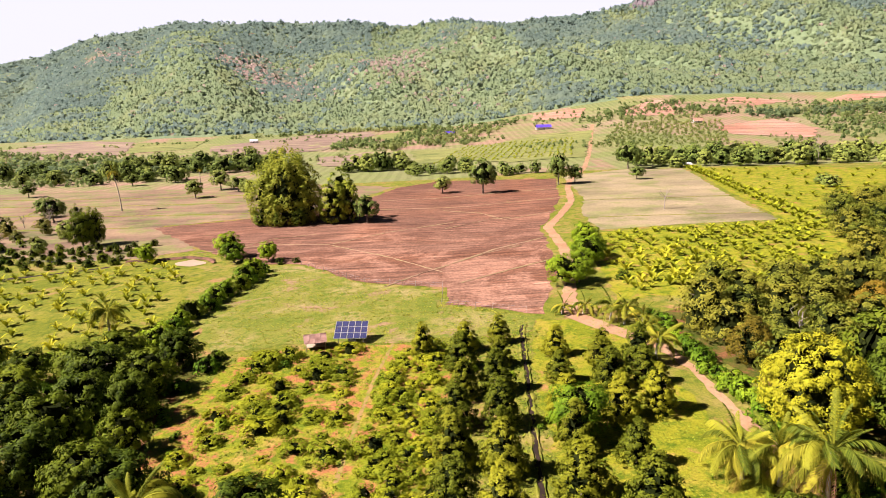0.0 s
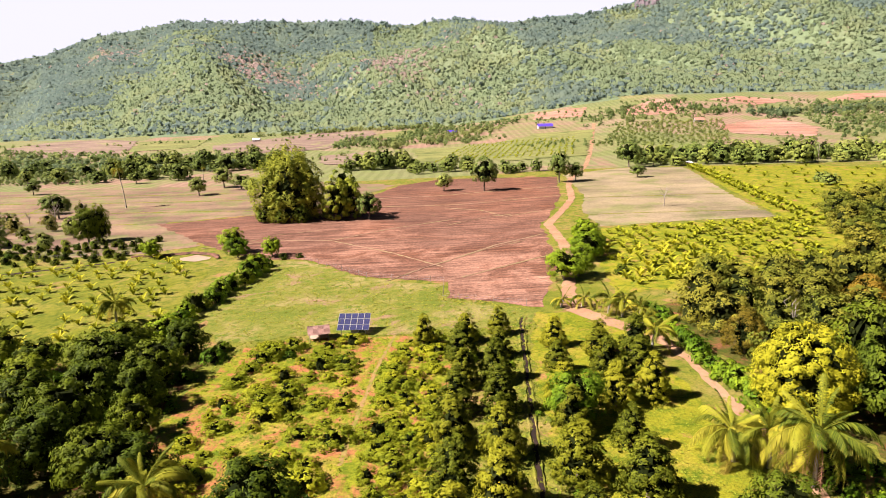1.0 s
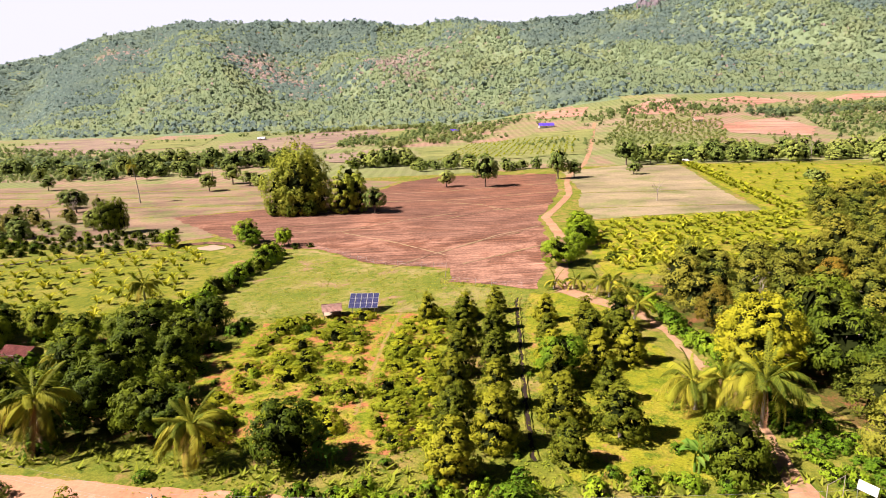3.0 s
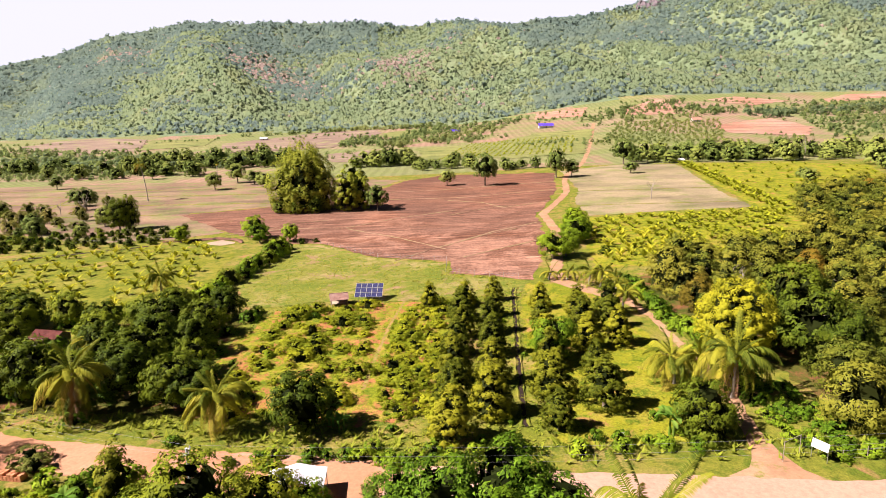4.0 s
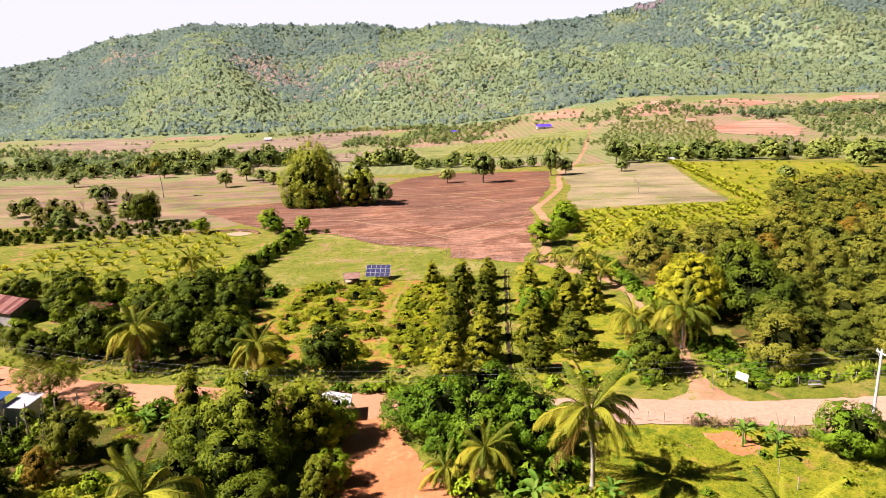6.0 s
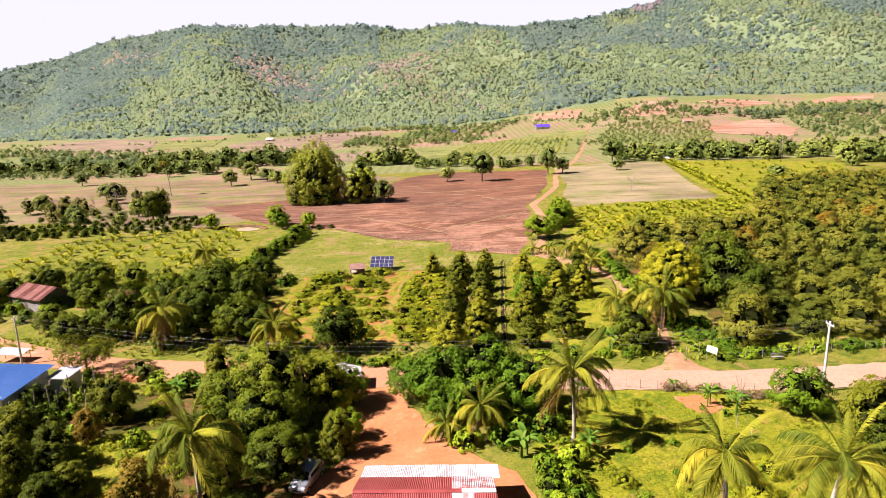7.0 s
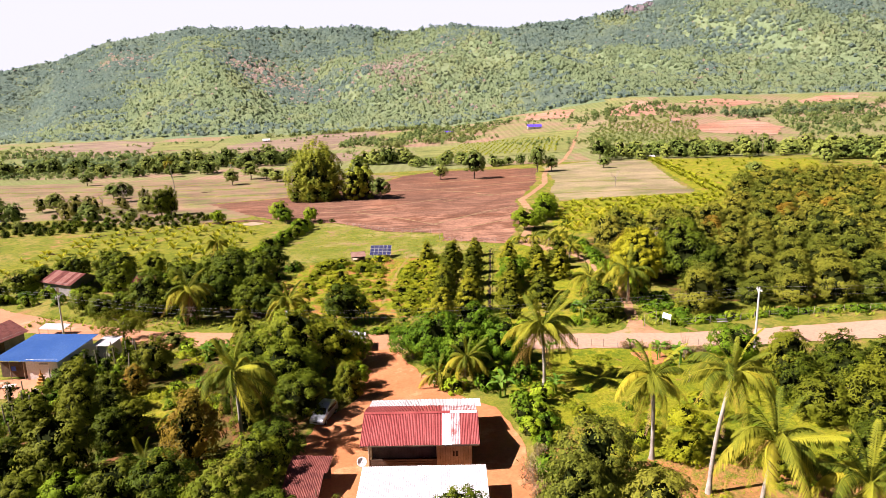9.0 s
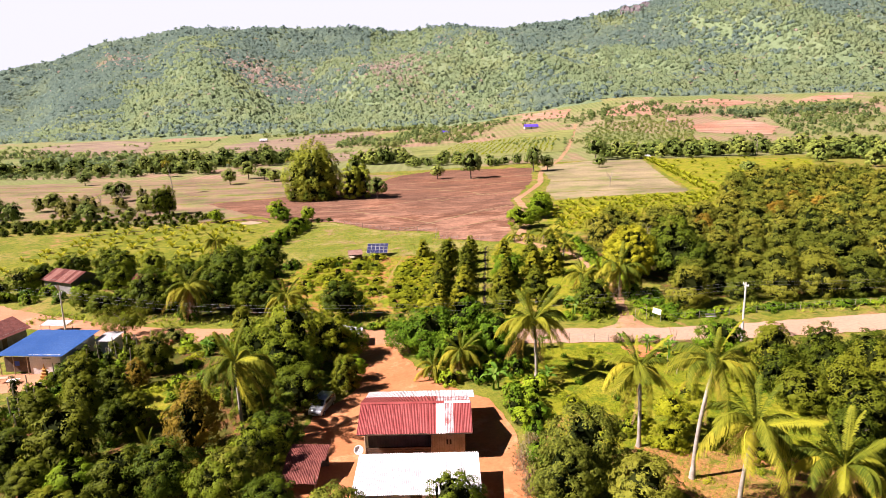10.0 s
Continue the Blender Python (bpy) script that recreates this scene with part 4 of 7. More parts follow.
def banana(x, y, size=1.0, seed=0, stems=2):
    """A banana plant: thick stems with single large blades."""
    rnd = random.Random(seed + 500)
    e = empty("banana_plant", pose(x, y, gz(x, y)), "banana plant with broad torn green leaves", "banana plant", "banana plants")
    for k in range(stems):
        o = Vector((rnd.uniform(-0.7, 0.7), rnd.uniform(-0.7, 0.7), 0)) if k else Vector()
        h = rnd.uniform(1.6, 2.6) * size
        bm = bmesh.new()
        rod(bm, o + Vector((0, 0, -0.1)), o + Vector((0, 0, h)), 0.14 * size, 0.08 * size, 8)
        part("stem", bm, M["banana"], e, "smooth green stem")
        for i in range(7):
            b = new("leaf", BLADES[(i + k) % 3])
            b.parent = e
            b.matrix_local = Matrix.Translation(o + Vector((0, 0, h - 0.1))) @ pose(0, 0, 0, rnd.uniform(-20, 20), rnd.uniform(-45, 15), i * 137.5 + rnd.uniform(-20, 20)) @ Matrix.Scale(size * rnd.uniform(0.8, 1.15), 4)
    return e


# ---- planting: rows and groves ----
def scatter(n, x0, x1, y0, y1, gap, seed, keep=None, taken=None):
    """Places at least gap apart in a rectangle."""
    rnd = random.Random(seed)
    got = list(taken or [])
    first = len(got)
    for _ in range(n * 40):
        if len(got) - first >= n:
            break
        x, y = rnd.uniform(x0, x1), rnd.uniform(y0, y1)
        if keep and not keep(x, y):
            continue
        if all((x - a) ** 2 + (y - b) ** 2 > gap * gap for a, b in got):
            got.append((x, y))
    return got[first:]


def inside(poly):
    def test(x, y):
        c = False
        for i in range(len(poly)):
            (x1, y1), (x2, y2) = poly[i], poly[i - 1]
            if (y1 > y) != (y2 > y) and x < (x2 - x1) * (y - y1) / (y2 - y1) + x1:
                c = not c
        return c
    return test


rnd = random.Random(42)
# conical orchard rows on both sides of the drain
for x0, x1, y0, y1, n, s in ((2.2, -0.8, 84, 36.5, 7, 1.24), (7.4, 3.6, 86, 41, 6, 1.24), (15.2, 10.8, 79, 37, 6, 1.24), (20.6, 17.2, 76, 42, 5, 1.2), (25.2, 23.8, 74, 61, 3, 1.2)):
    for i in range(n):
        k = i / (n - 1)
        DURIAN.put(x0 + (x1 - x0) * k + rnd.uniform(-0.4, 0.4), y0 + (y1 - y0) * k + rnd.uniform(-0.8, 0.8), s * rnd.uniform(0.7, 1.05), 0.86)
DURIAN.put(-4.1, 82.5, 0.85)
BRIGHT.put(13.6, 56.5, 0.92, 1.1, "broad mid-green fruit tree between the orchard rows")
# broad grove east of the track
GROVE_AREA = inside([(36, 32), (37.5, 60), (36, 66), (35.2, 74), (34.6, 90), (37, 97.5), (50, 105), (65, 101), (74, 111), (94, 119), (90, 134), (117, 180), (145, 196), (184, 187), (190, 160), (150, 33), (80, 30)])
for j in range(26):
    for i in range(26):
        x, y = 39 + i * 6.5 + (j % 2) * 2.8 + rnd.uniform(-1.3, 1.3), 35 + j * 6.4 + rnd.uniform(-1.3, 1.3)
        if GROVE_AREA(x, y) and math.hypot(x - 37.5, y - 54) > 6.8 and not (x < 47.5 and y < 47) and x < 58 + y * 0.68:
            if rnd.random() < 0.05:
                RUST.put(x, y, 1.15, 0.95, "grove tree with bronze young leaves", "grove trees")
            else:
                (GROVENEAR if y < 62 and x < 84 else GROVE).put(x, y, rnd.uniform(0.9, 1.3) if y < 62 and x < 84 else rnd.uniform(0.95, 1.3), rnd.uniform(0.8, 1.0), "broad olive green fruit tree of the grove", "grove trees")
GOLD.put(37.5, 54, 0.94)
for x, y, k in ((41.4, 34.6, 1.32), (44.8, 41.5, 1.15)):
    GROVENEAR.put(x, y, k, 1.0, "broad olive green fruit tree of the grove", "grove trees")
for x, y, s in ((46.0, 51.5, 1.25), (46.8, 57.5, 1.3), (48.5, 48.0, 0.9)):
    MANGO.put(x, y, s, 1.2, "tall dark mango tree in the shade of the golden tree")
for x, y in scatter(24, 33.4, 39, 30.5, 44, 1.5, 26):
    WEED.put(x, y, rnd.uniform(0.5, 1.0), 0.8)
# dark trees along the western edge
for x, y, s in ((-41.6, 74, 1.0), (-48, 74, 1.15), (-41, 83, 0.9), (-46, 66, 1.1), (-45, 58, 1.1), (-52, 62, 1.1), (-57, 70, 1.0), (-43.5, 51.5, 1.05), (-52, 53, 1.0), (-35.5, 48, 1.0),
                (-57, 53, 1.2), (-32, 47.4, 0.9), (-77, 80, 0.9), (-62, 80, 0.8), (-70, 84, 0.9), (-17.6, 39.8, 1.02), (25.6, 35, 0.85)):
    MANGO.put(x, y, s)
for i in range(12):
    k = i / 11
    (GREENHEDGE if i % 4 else HEDGE).put(-49.5 + 4.5 * k + rnd.uniform(-1, 1), 88 + 52 * k, rnd.uniform(0.85, 1.3))
for x, y, s in ((-46, 152, 1.1), (-49, 146, 1.0), (-42, 148, 0.7), (-38, 149, 0.6), (-58, 158, 1.5), (-55, 152, 1.2), (-80, 157, 1.1), (32, 131, 1.5), (33.5, 137, 1.5), (35, 146, 1.4), (36, 154, 1.2), (23.7, 115, 1.5), (27, 117, 1.2), (36, 117, 0.9)):
    (BRIGHT if s >= 1.1 else HEDGE).put(x, y, s * 0.7)
# shrubs planted on the red slope
for x, y in scatter(75, -31, -1.5, 44, 86, 2.5, 7, lambda x, y: not (-13.6 < x < -9.2) and x > -33 + (y - 47) * 0.1):
    SHRUB.put(x, y, rnd.choice((0.5, 0.65, 0.8, 1.0, 1.3)) * rnd.uniform(0.95, 1.2), rnd.uniform(0.55, 0.85))
for x, y in scatter(40, -9, -2, 42, 82, 2.0, 8):
    SHRUB.put(x, y, rnd.uniform(0.6, 1.1), 0.75)
for x, y in scatter(30, -33, 28, 34, 88, 2.2, 9):
    WEED.put(x, y, rnd.uniform(0.3, 0.7))
for x, y in scatter(36, -28, 24, 31.5, 35.2, 1.0, 10):
    WEED.put(x, y, rnd.uniform(0.5, 0.95))
# coconut palms
for i, (x, y, h, s, lx, ly) in enumerate((
        (-27.6, 41, 4.6, 0.95, 0.2, 0.0), (-46.4, 45.4, 6.4, 1.08, -0.2, 0.2), (32.0, 42.2, 5.4, 1.05, -0.1, -0.2), (29.7, 45.4, 3.8, 0.95, -0.3, 0.0), (26.9, 46.8, 3.3, 0.95, -0.4, 0.0),
        (-60.5, 100, 4.4, 0.85, 0.0, 0.2), (-53.5, 62, 4.5, 0.8, 0, 0), (12.0, 10.2, 7.6, 1.18, -0.3, 0.2), (19.5, -8.0, 8.6, 0.92, -0.2, 0.2), (22.5, -14.0, 11.2, 0.95, 1.6, 0.4),
        (24.7, -18.4, 7.2, 1.08, 0.9, 0.0), (31.4, -20.6, 4.4, 1.05, 0.5, 0.2), (-22.5, -1.6, 9.2, 1.05, -0.3, 0.2), (2.0, 12.5, 3.6, 0.8, 0.4, -0.4))):
    palm(x, y, h, s, (lx, ly), 31, seed=i, dead=12 if i < 2 else 3 if i < 4 else 1)
for i, (x, y, h, s) in enumerate(((19.8, 97.5, 1.4, 0.62), (23.4, 97.2, 1.5, 0.66), (26.8, 92.5, 2.6, 0.85), (28.6, 90.6, 2.8, 0.85), (29.2, 83.0, 2.0, 0.8), (28.7, 76.0, 3.0, 0.85), (30.5, 88, 2.2, 0.8))):
    palm(x, y, h, s, (0.3, 0), 15, "young coconut palm with yellow-green fronds by the track", 40 + i, "palms by the track")
for x, y, s in ((-73, 72, 0.8), (-78, 84, 0.9), (-92, 84, 0.8), (-96, 74, 0.9), (-60, 58, 0.9), (-66, 52, 0.7), (-94, 78, 0.85), (-72, 57, 0.75), (-68, 55, 0.6), (-63, 53.5, 0.7), (-77, 75.5, 0.8), (-90, 85, 0.9), (-82, 86, 1.0), (-98, 68, 0.7), (-40, 66, 0.9), (-37, 58, 0.75), (-39, 52, 0.7), (-47, 47, 0.6), (-50, 83, 0.9), (-53, 79, 1.0)):
    MANGO.put(x, y, s)
for x, y in scatter(40, -64, -32, 44, 88, 2.2, 18):
    WEED.put(x, y, rnd.uniform(0.6, 1.4))
for x, y in scatter(25, -100, -62, 52, 84, 3.0, 19, lambda x, y: y > 64 or x > -70):
    WEED.put(x, y, rnd.uniform(0.6, 1.6))
# young palms in rows
YOUNG = [small_palm_mesh(k) for k in range(3)]


def young_palm(x, y, s, group):
    e = empty("young_palm", pose(x, y, gz(x, y), 0, 0, rnd.uniform(0, 360)), "young stemless palm with yellow-green fronds", "palm", group)
    e.scale = (s, s, s * rnd.uniform(1.1, 1.5))
    o = new("fronds", YOUNG[rnd.randrange(3)])
    o.parent = e


WEST_PLOT = inside([(-118, 146), (-76, 156), (-62, 143), (-54, 110), (-55, 92), (-80, 84), (-118, 94)])
for j in range(18):
    for i in range(18):
        x, y = -124 + i * 4.6 + rnd.uniform(-1.7, 1.7), 84 + j * 4.6 + rnd.uniform(-1.7, 1.7)
        if WEST_PLOT(x, y) and rnd.random() < 0.8:
            young_palm(x, y, rnd.uniform(0.75, 1.2), "young palms of the western plot")
EAST_PLOT = inside([(35, 108), (37, 133), (45, 165), (100, 168), (108, 166), (86, 134), (90, 124), (72, 116), (65, 107), (50, 111)])
more = []
for j in range(20):
    for i in range(26):
        x, y = 36 + i * 3.1 + rnd.uniform(-1.3, 1.3), 108 + j * 3.1 + rnd.uniform(-1.3, 1.3)
        if EAST_PLOT(x, y) and rnd.random() < 0.8:
            if x < 60 and y < 140:
                young_palm(x, y, rnd.uniform(0.8, 1.25), "young palms of the eastern plot")
            else:
                more.append((x, y, rnd.uniform(0.8, 1.25)))
for j in range(30):
    for i in range(2):
        k = j / 29
        more.append((103 + 27 * k + i * 4 + rnd.uniform(-0.6, 0.6), 172 + 154 * k, rnd.uniform(1.3, 2.0)))
more += [(x, y, rnd.uniform(0.9, 1.4)) for x, y in scatter(70, 110, 215, 172, 318, 5.0, 12, inside([(110, 174), (150, 172), (214, 292), (190, 316), (136, 322)]))]


def palm_rows(name, places, label):
    """Young palms too many and too far to tell apart, in one mesh."""
    vs, fs, k = [], [], 0
    data = []
    for me in YOUNG:
        v = np.array([tuple(q.co) for q in me.vertices])
        data.append((v, [tuple(q.vertices) for q in me.polygons]))
    for x, y, s in places:
        v, f = data[rnd.randrange(3)]
        a = rnd.uniform(0, 6.28)
        c, d = math.cos(a) * s, math.sin(a) * s
        vs.append(np.stack([v[:, 0] * c - v[:, 1] * d + x, v[:, 0] * d + v[:, 1] * c + y, v[:, 2] * s + gz(x, y)], 1))
        fs += [tuple(i + k for i in q) for q in f]
        k += len(v)
    return tagged(mesh_ob(name, np.concatenate(vs), fs, M["young_palm"]), label, "palms", kind="stuff")


palm_rows("palm_rows", more, "rows of young yellow-green palms east of the fields")
# field and valley trees
for x, y, s, h in ((-61.5, 212, 0.92, 0.92), (-54.5, 209.5, 1.02, 1.04), (-51, 216, 0.92, 1.06), (-47.5, 211, 0.6, 1.0), (-57, 219, 1.0, 1.0)):
    BAMBOO.put(x, y, s, h)
M["clump_leaf"] = foliage("clump_leaf", (0.065, 0.105, 0.012), (0.20, 0.26, 0.022), (0.31, 0.35, 0.03), 0.15)
CLUMPTREE = kind_of("leafy_tree", "tall leafy green tree standing against the bamboo", "tree", "trees by the bamboo", 3, 350, 17, 5.6, round_top, 84, 3600, 0.85, 0.48, "clump_leaf", 0.8, 0.35, 6, clump=0.24, core=0.5)
for x, y, s, h in ((-38.0, 207, 0.86, 1.05), (-32.8, 209, 0.72, 1.1), (-36.0, 213, 0.85, 1.2), (-63.5, 207, 0.38, 0.8), (-49.5, 204.5, 0.42, 0.8), (-56.5, 204.5, 0.36, 0.8)):
    CLUMPTREE.put(x, y, s, h)
for x, y, s in ((-172, 176, 1.3), (-160, 168, 1.0), (-184, 190, 1.4), (-140, 182, 1.0), (-132, 170, 0.8), (-196, 178, 1.2), (-166, 204, 1.1), (-205, 200, 1.5)):
    FIELD.put(x, y, s, rnd.uniform(0.8, 1.2), "leafy tree beside the stubble field", "trees by the stubble")
PALE = kind_of("scrub_tree", "loose pale olive scrub tree", "tree", "trees by the stubble", 3, 295, 4.6, 2.6, round_top, 46, 1300, 0.46, 0.26, "scrub_leaf", 0.6, 0.12, 5, clump=0.27, core=0.3)
for x, y, s, h in ((-152, 194, 1.1, 1.2), (-150, 206, 1.0, 1.0), (-142, 198, 0.8, 0.8), (-139, 209, 0.7, 1.3), (-146, 218, 1.0, 1.0), (-157, 214, 1.1, 1.1), (-133, 193, 0.8, 0.6), (-128, 200, 0.6, 0.7),
                   (-150, 184, 1.0, 0.9), (-160, 200, 1.2, 1.0), (-141, 232, 0.9, 1.6), (-136, 226, 0.6, 1.4), (-168, 222, 1.1, 1.0), (-176, 210, 1.2, 1.1), (-131, 214, 0.7, 0.6), (-125, 205, 0.6, 0.5)):
    PALE.put(x, y, s, h)
for x, y, s, h in ((-112.0, 184.0, 1.1, 1.5), (-109.2, 186.0, 0.95, 1.75)):
    NEARM.put(x, y, s, h, "lone dark round tree beside the stubble field", "field trees")
for x, y, s, h in ((-26.2, 204.5, 1.1, 1.1), (17.5, 262, 1.5, 1.35), (-0.1, 271, 1.0, 1.0), (52.6, 276, 1.4, 1.35), (60.5, 278, 1.05, 1.0), (101, 333, 1.9, 0.95), (90, 282, 0.9, 0.9), (116, 338, 1.1, 0.8), (-120, 296, 1.2, 1), (-119, 329, 1.6, 0.9),
                   (-106, 318, 1.4, 0.7), (-96, 303, 1.3, 0.7), (-165, 250, 1.1, 1.0), (-123, 195, 0.8, 1.1), (-20, 402, 1.0, 0.8), (-186, 369, 1.1, 0.9), (-218, 322, 1.0, 1.0), (-154, 238, 1.2, 1.1), (-96, 302, 1.0, 0.6)):
    FIELD.put(x, y, s, h)
for x, y in scatter(9, -220, -125, 150, 190, 9, 13):
    (HEDGE if rnd.random() < 0.4 else FIELD).put(x, y, rnd.uniform(0.35, 0.75))
for j in range(6):
    for i in range(17):
        x, y = -172 + i * 5.2 + rnd.uniform(-0.8, 0.8), 146 + j * 5.0 + i * 0.6 + rnd.uniform(-0.8, 0.8)
        HEDGE.put(x, y, rnd.uniform(0.35, 0.6), 1.2, "small dark green planted bush in a row", "bush rows")
for i in range(26):
    WEED.put(34.6 + rnd.uniform(-0.8, 0.8) - (0.09 * (i - 12) if i > 12 else 0), 44 + i * 1.9, rnd.uniform(0.9, 1.5), 1.0, "bright green bush beside the track")
for x, y in scatter(26, -150, -108, 158, 196, 5, 14):
    (FIELD if rnd.random() < 0.15 else WEED).put(x, y, rnd.uniform(0.5, 1.0))
for x0, x1, y0, y1, n, sd, lo, hi in ((-240, -130, 430, 500, 34, 1, 0.8, 1.4), (-330, -150, 380, 460, 40, 6, 0.7, 1.2), (-62, -24, 398, 420, 9, 2, 0.8, 1.25), (-20, 20, 355, 386, 12, 8, 0.5, 0.95), (30, 52, 328, 338, 5, 3, 0.5, 0.7), (110, 330, 330, 400, 95, 4, 0.6, 1.15), (215, 330, 200, 330, 46, 5, 0.8, 1.3), (150, 260, 170, 300, 10, 7, 0.6, 0.9)):
    for x, y in scatter(n, x0, x1, y0, y1, 6, 50 + sd, (lambda x, y: x > 215 + (y - 292) * 0.5) if sd == 5 else None):
        FARTREE.put(x, y, 1.25 * rnd.uniform(lo, hi), rnd.uniform(0.6, 1.15))


# ---- far woods ----
def hill_leaf(name, a, b, c):
    """Far vegetation: colours by spray, by plant and in broad drifts, distance haze mixed into the hill ones."""
    m = bpy.data.materials.new(name)
    t, p = nodes_of(m)
    g = t.nodes.new("ShaderNodeNewGeometry")
    v = g.outputs["Position"]
    n1, n2 = noise_node(t, 0.012, 5, 0.62, v, 0.5), noise_node(t, 0.11, 3, 0.6, v)
    k = calc(t, 'ADD', calc(t, 'MULTIPLY', g.outputs["Random Per Island"], 0.35), calc(t, 'MULTIPLY', n2, 0.75))
    col = mixc(t, ramp(t, k, [(0.33, (0, 0, 0)), (0.75, (1, 1, 1))]), a, b)
    col = mixc(t, ramp(t, n1, [(0.48, (0, 0, 0)), (0.66, (0.8, 0.8, 0.8))]), col, c)
    t.links.new(col, p.inputs["Base Color"])
    p.inputs["Roughness"].default_value = 0.85
    p.inputs["Specular IOR Level"].default_value = 0.1
    tr = t.nodes.new("ShaderNodeBsdfTranslucent")
    t.links.new(col, tr.inputs[0])
    mx = t.nodes.new("ShaderNodeMixShader")
    mx.inputs[0].default_value = 0.55
    t.links.new(p.outputs[0], mx.inputs[1])
    t.links.new(tr.outputs[0], mx.inputs[2])
    t.links.new(mx.outputs[0], t.nodes["Material Output"].inputs[0])
    return m


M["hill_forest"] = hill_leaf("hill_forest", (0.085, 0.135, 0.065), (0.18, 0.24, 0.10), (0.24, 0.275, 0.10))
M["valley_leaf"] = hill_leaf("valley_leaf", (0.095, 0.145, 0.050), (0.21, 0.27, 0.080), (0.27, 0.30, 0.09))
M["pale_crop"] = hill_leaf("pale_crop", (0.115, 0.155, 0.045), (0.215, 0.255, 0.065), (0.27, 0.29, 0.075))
# wood and plume greens carry bluish distance haze in the base colour
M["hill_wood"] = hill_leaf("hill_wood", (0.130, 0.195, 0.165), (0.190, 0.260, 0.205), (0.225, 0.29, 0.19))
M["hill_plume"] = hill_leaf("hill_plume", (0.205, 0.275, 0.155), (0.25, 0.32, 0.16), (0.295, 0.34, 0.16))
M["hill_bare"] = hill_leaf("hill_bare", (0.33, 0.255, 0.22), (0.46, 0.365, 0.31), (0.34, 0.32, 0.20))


def crowns(name, p, lo, hi, tall, leaves, material, seed, label, spread=0.62, lump=0.5, plume=1.0):
    """Many distant crowns in one mesh: broad sprays on a rounded form, shaded as that form."""
    r = np.random.default_rng(seed)
    n = len(p)
    s = r.uniform(lo, hi, (n, 1, 1))
    d = r.normal(size=(n, leaves, 3)) + np.array([0, -0.25, 0.45])
    d /= np.linalg.norm(d, axis=2, keepdims=True)
    d[:, :, 2] = np.maximum(d[:, :, 2], -0.5)
    off = d * s * r.uniform(0.55, 1.05, (n, leaves, 1))
    off[:, :, 2] *= tall
    c = np.stack([p[:, 0], p[:, 1], land(p[:, 0], p[:, 1]) + s[:, 0, 0] * tall * 0.65], 1)[:, None, :] + off
    nrm = (d + r.normal(size=d.shape) * 0.25).reshape(-1, 3)
    nrm /= np.linalg.norm(nrm, axis=1, keepdims=True)
    t = r.normal(size=nrm.shape)
    t -= (t * nrm).sum(1, keepdims=True) * nrm
    t /= np.linalg.norm(t, axis=1, keepdims=True)
    b = np.cross(nrm, t)
    k = np.repeat(s[:, 0, 0], leaves)[:, None] * spread * r.uniform(0.7, 1.3, (n * leaves, 1))
    c = c.reshape(-1, 3)
    v = np.stack([c - t * k - b * k * 0.6, c + b * k, c + t * k - b * k * 0.6], 1)
    v[:, :, 2] += r.normal(size=(n * leaves, 3)) * k * 0.15
    v[:, :, 2] = c[:, None, 2] + (v[:, :, 2] - c[:, None, 2]) * plume
    down = (np.cross(v[:, 1] - v[:, 0], v[:, 2] - v[:, 0]) * nrm).sum(1) < 0
    v[down] = v[down][:, ::-1]
    ob = mesh_ob(name, [], [], material)
    ob.data.from_pydata(v.reshape(-1, 3).tolist(), [], np.arange(len(v) * 3).reshape(-1, 3).tolist())
    ob.data.polygons.foreach_set("use_smooth", [True] * len(ob.data.polygons))
    nrm = nrm * lump + np.array([-0.25, -0.25, 0.8]) * (1 - lump)
    nrm /= np.linalg.norm(nrm, axis=1, keepdims=True)
    ob.data.normals_split_custom_set_from_vertices(np.repeat(nrm, 3, 0).tolist())
    return tagged(ob, label, "woods", kind="stuff")


def woods(name, places, lo, hi, tall, material, seed, label, leaves=18):
    """Crowns of the valley, nearer than the hills and so more finely leaved."""
    return crowns(name, np.array(places), lo, hi, tall, leaves, material, seed, label, 0.42, 0.75)


rng = np.random.default_rng(5)
hy = 800 + 680 * rng.uniform(0, 1, 46000) ** 0.9
hu = rng.uniform(-0.80, 0.80, len(hy))
hx = hu * (hy + 40)
rise_up = (hy - 800 - 90 * np.abs(hu)) / 600
ok = rise_up > 0.01
hx, hy, hu, rise_up = hx[ok], hy[ok], hu[ok], rise_up[ok]
wander = np.sin(hx / 61 + 1.3 * np.sin(hy / 47)) + 0.8 * np.sin(hy / 39 + hx / 83 + 2.0) + 0.6 * np.sin(hx / 23 + 1.1 * np.sin(hy / 19 + 1)) + 0.5 * np.sin(hy / 15 - hx / 31)
high = np.where(hu < -0.1, rise_up - 0.66, np.where(hu < 0.1, rise_up - 1.05, rise_up - 0.74 + 0.5 * np.exp(-((hu - 0.17) / 0.06) ** 2))) + 0.5 * smooth01(-0.42, -0.62, hu)
woody = high * 2.8 + wander * 0.62 + rng.normal(size=len(hx)) * 0.42
foot = (rise_up < 0.07) & (rng.uniform(size=len(hx)) < 0.25)
dry = np.exp(-((hu + 0.26) / 0.075) ** 2 - ((rise_up - 0.60) / 0.15) ** 2) + np.exp(-((hu + 0.06) / 0.07) ** 2 - ((rise_up - 0.50) / 0.14) ** 2) + 0.7 * np.exp(-((hu + 0.48) / 0.06) ** 2 - ((rise_up - 0.8) / 0.1) ** 2)
bare = (dry + 0.12 * wander + rng.normal(size=len(hx)) * 0.25 > 0.62) & (rise_up > 0.12)
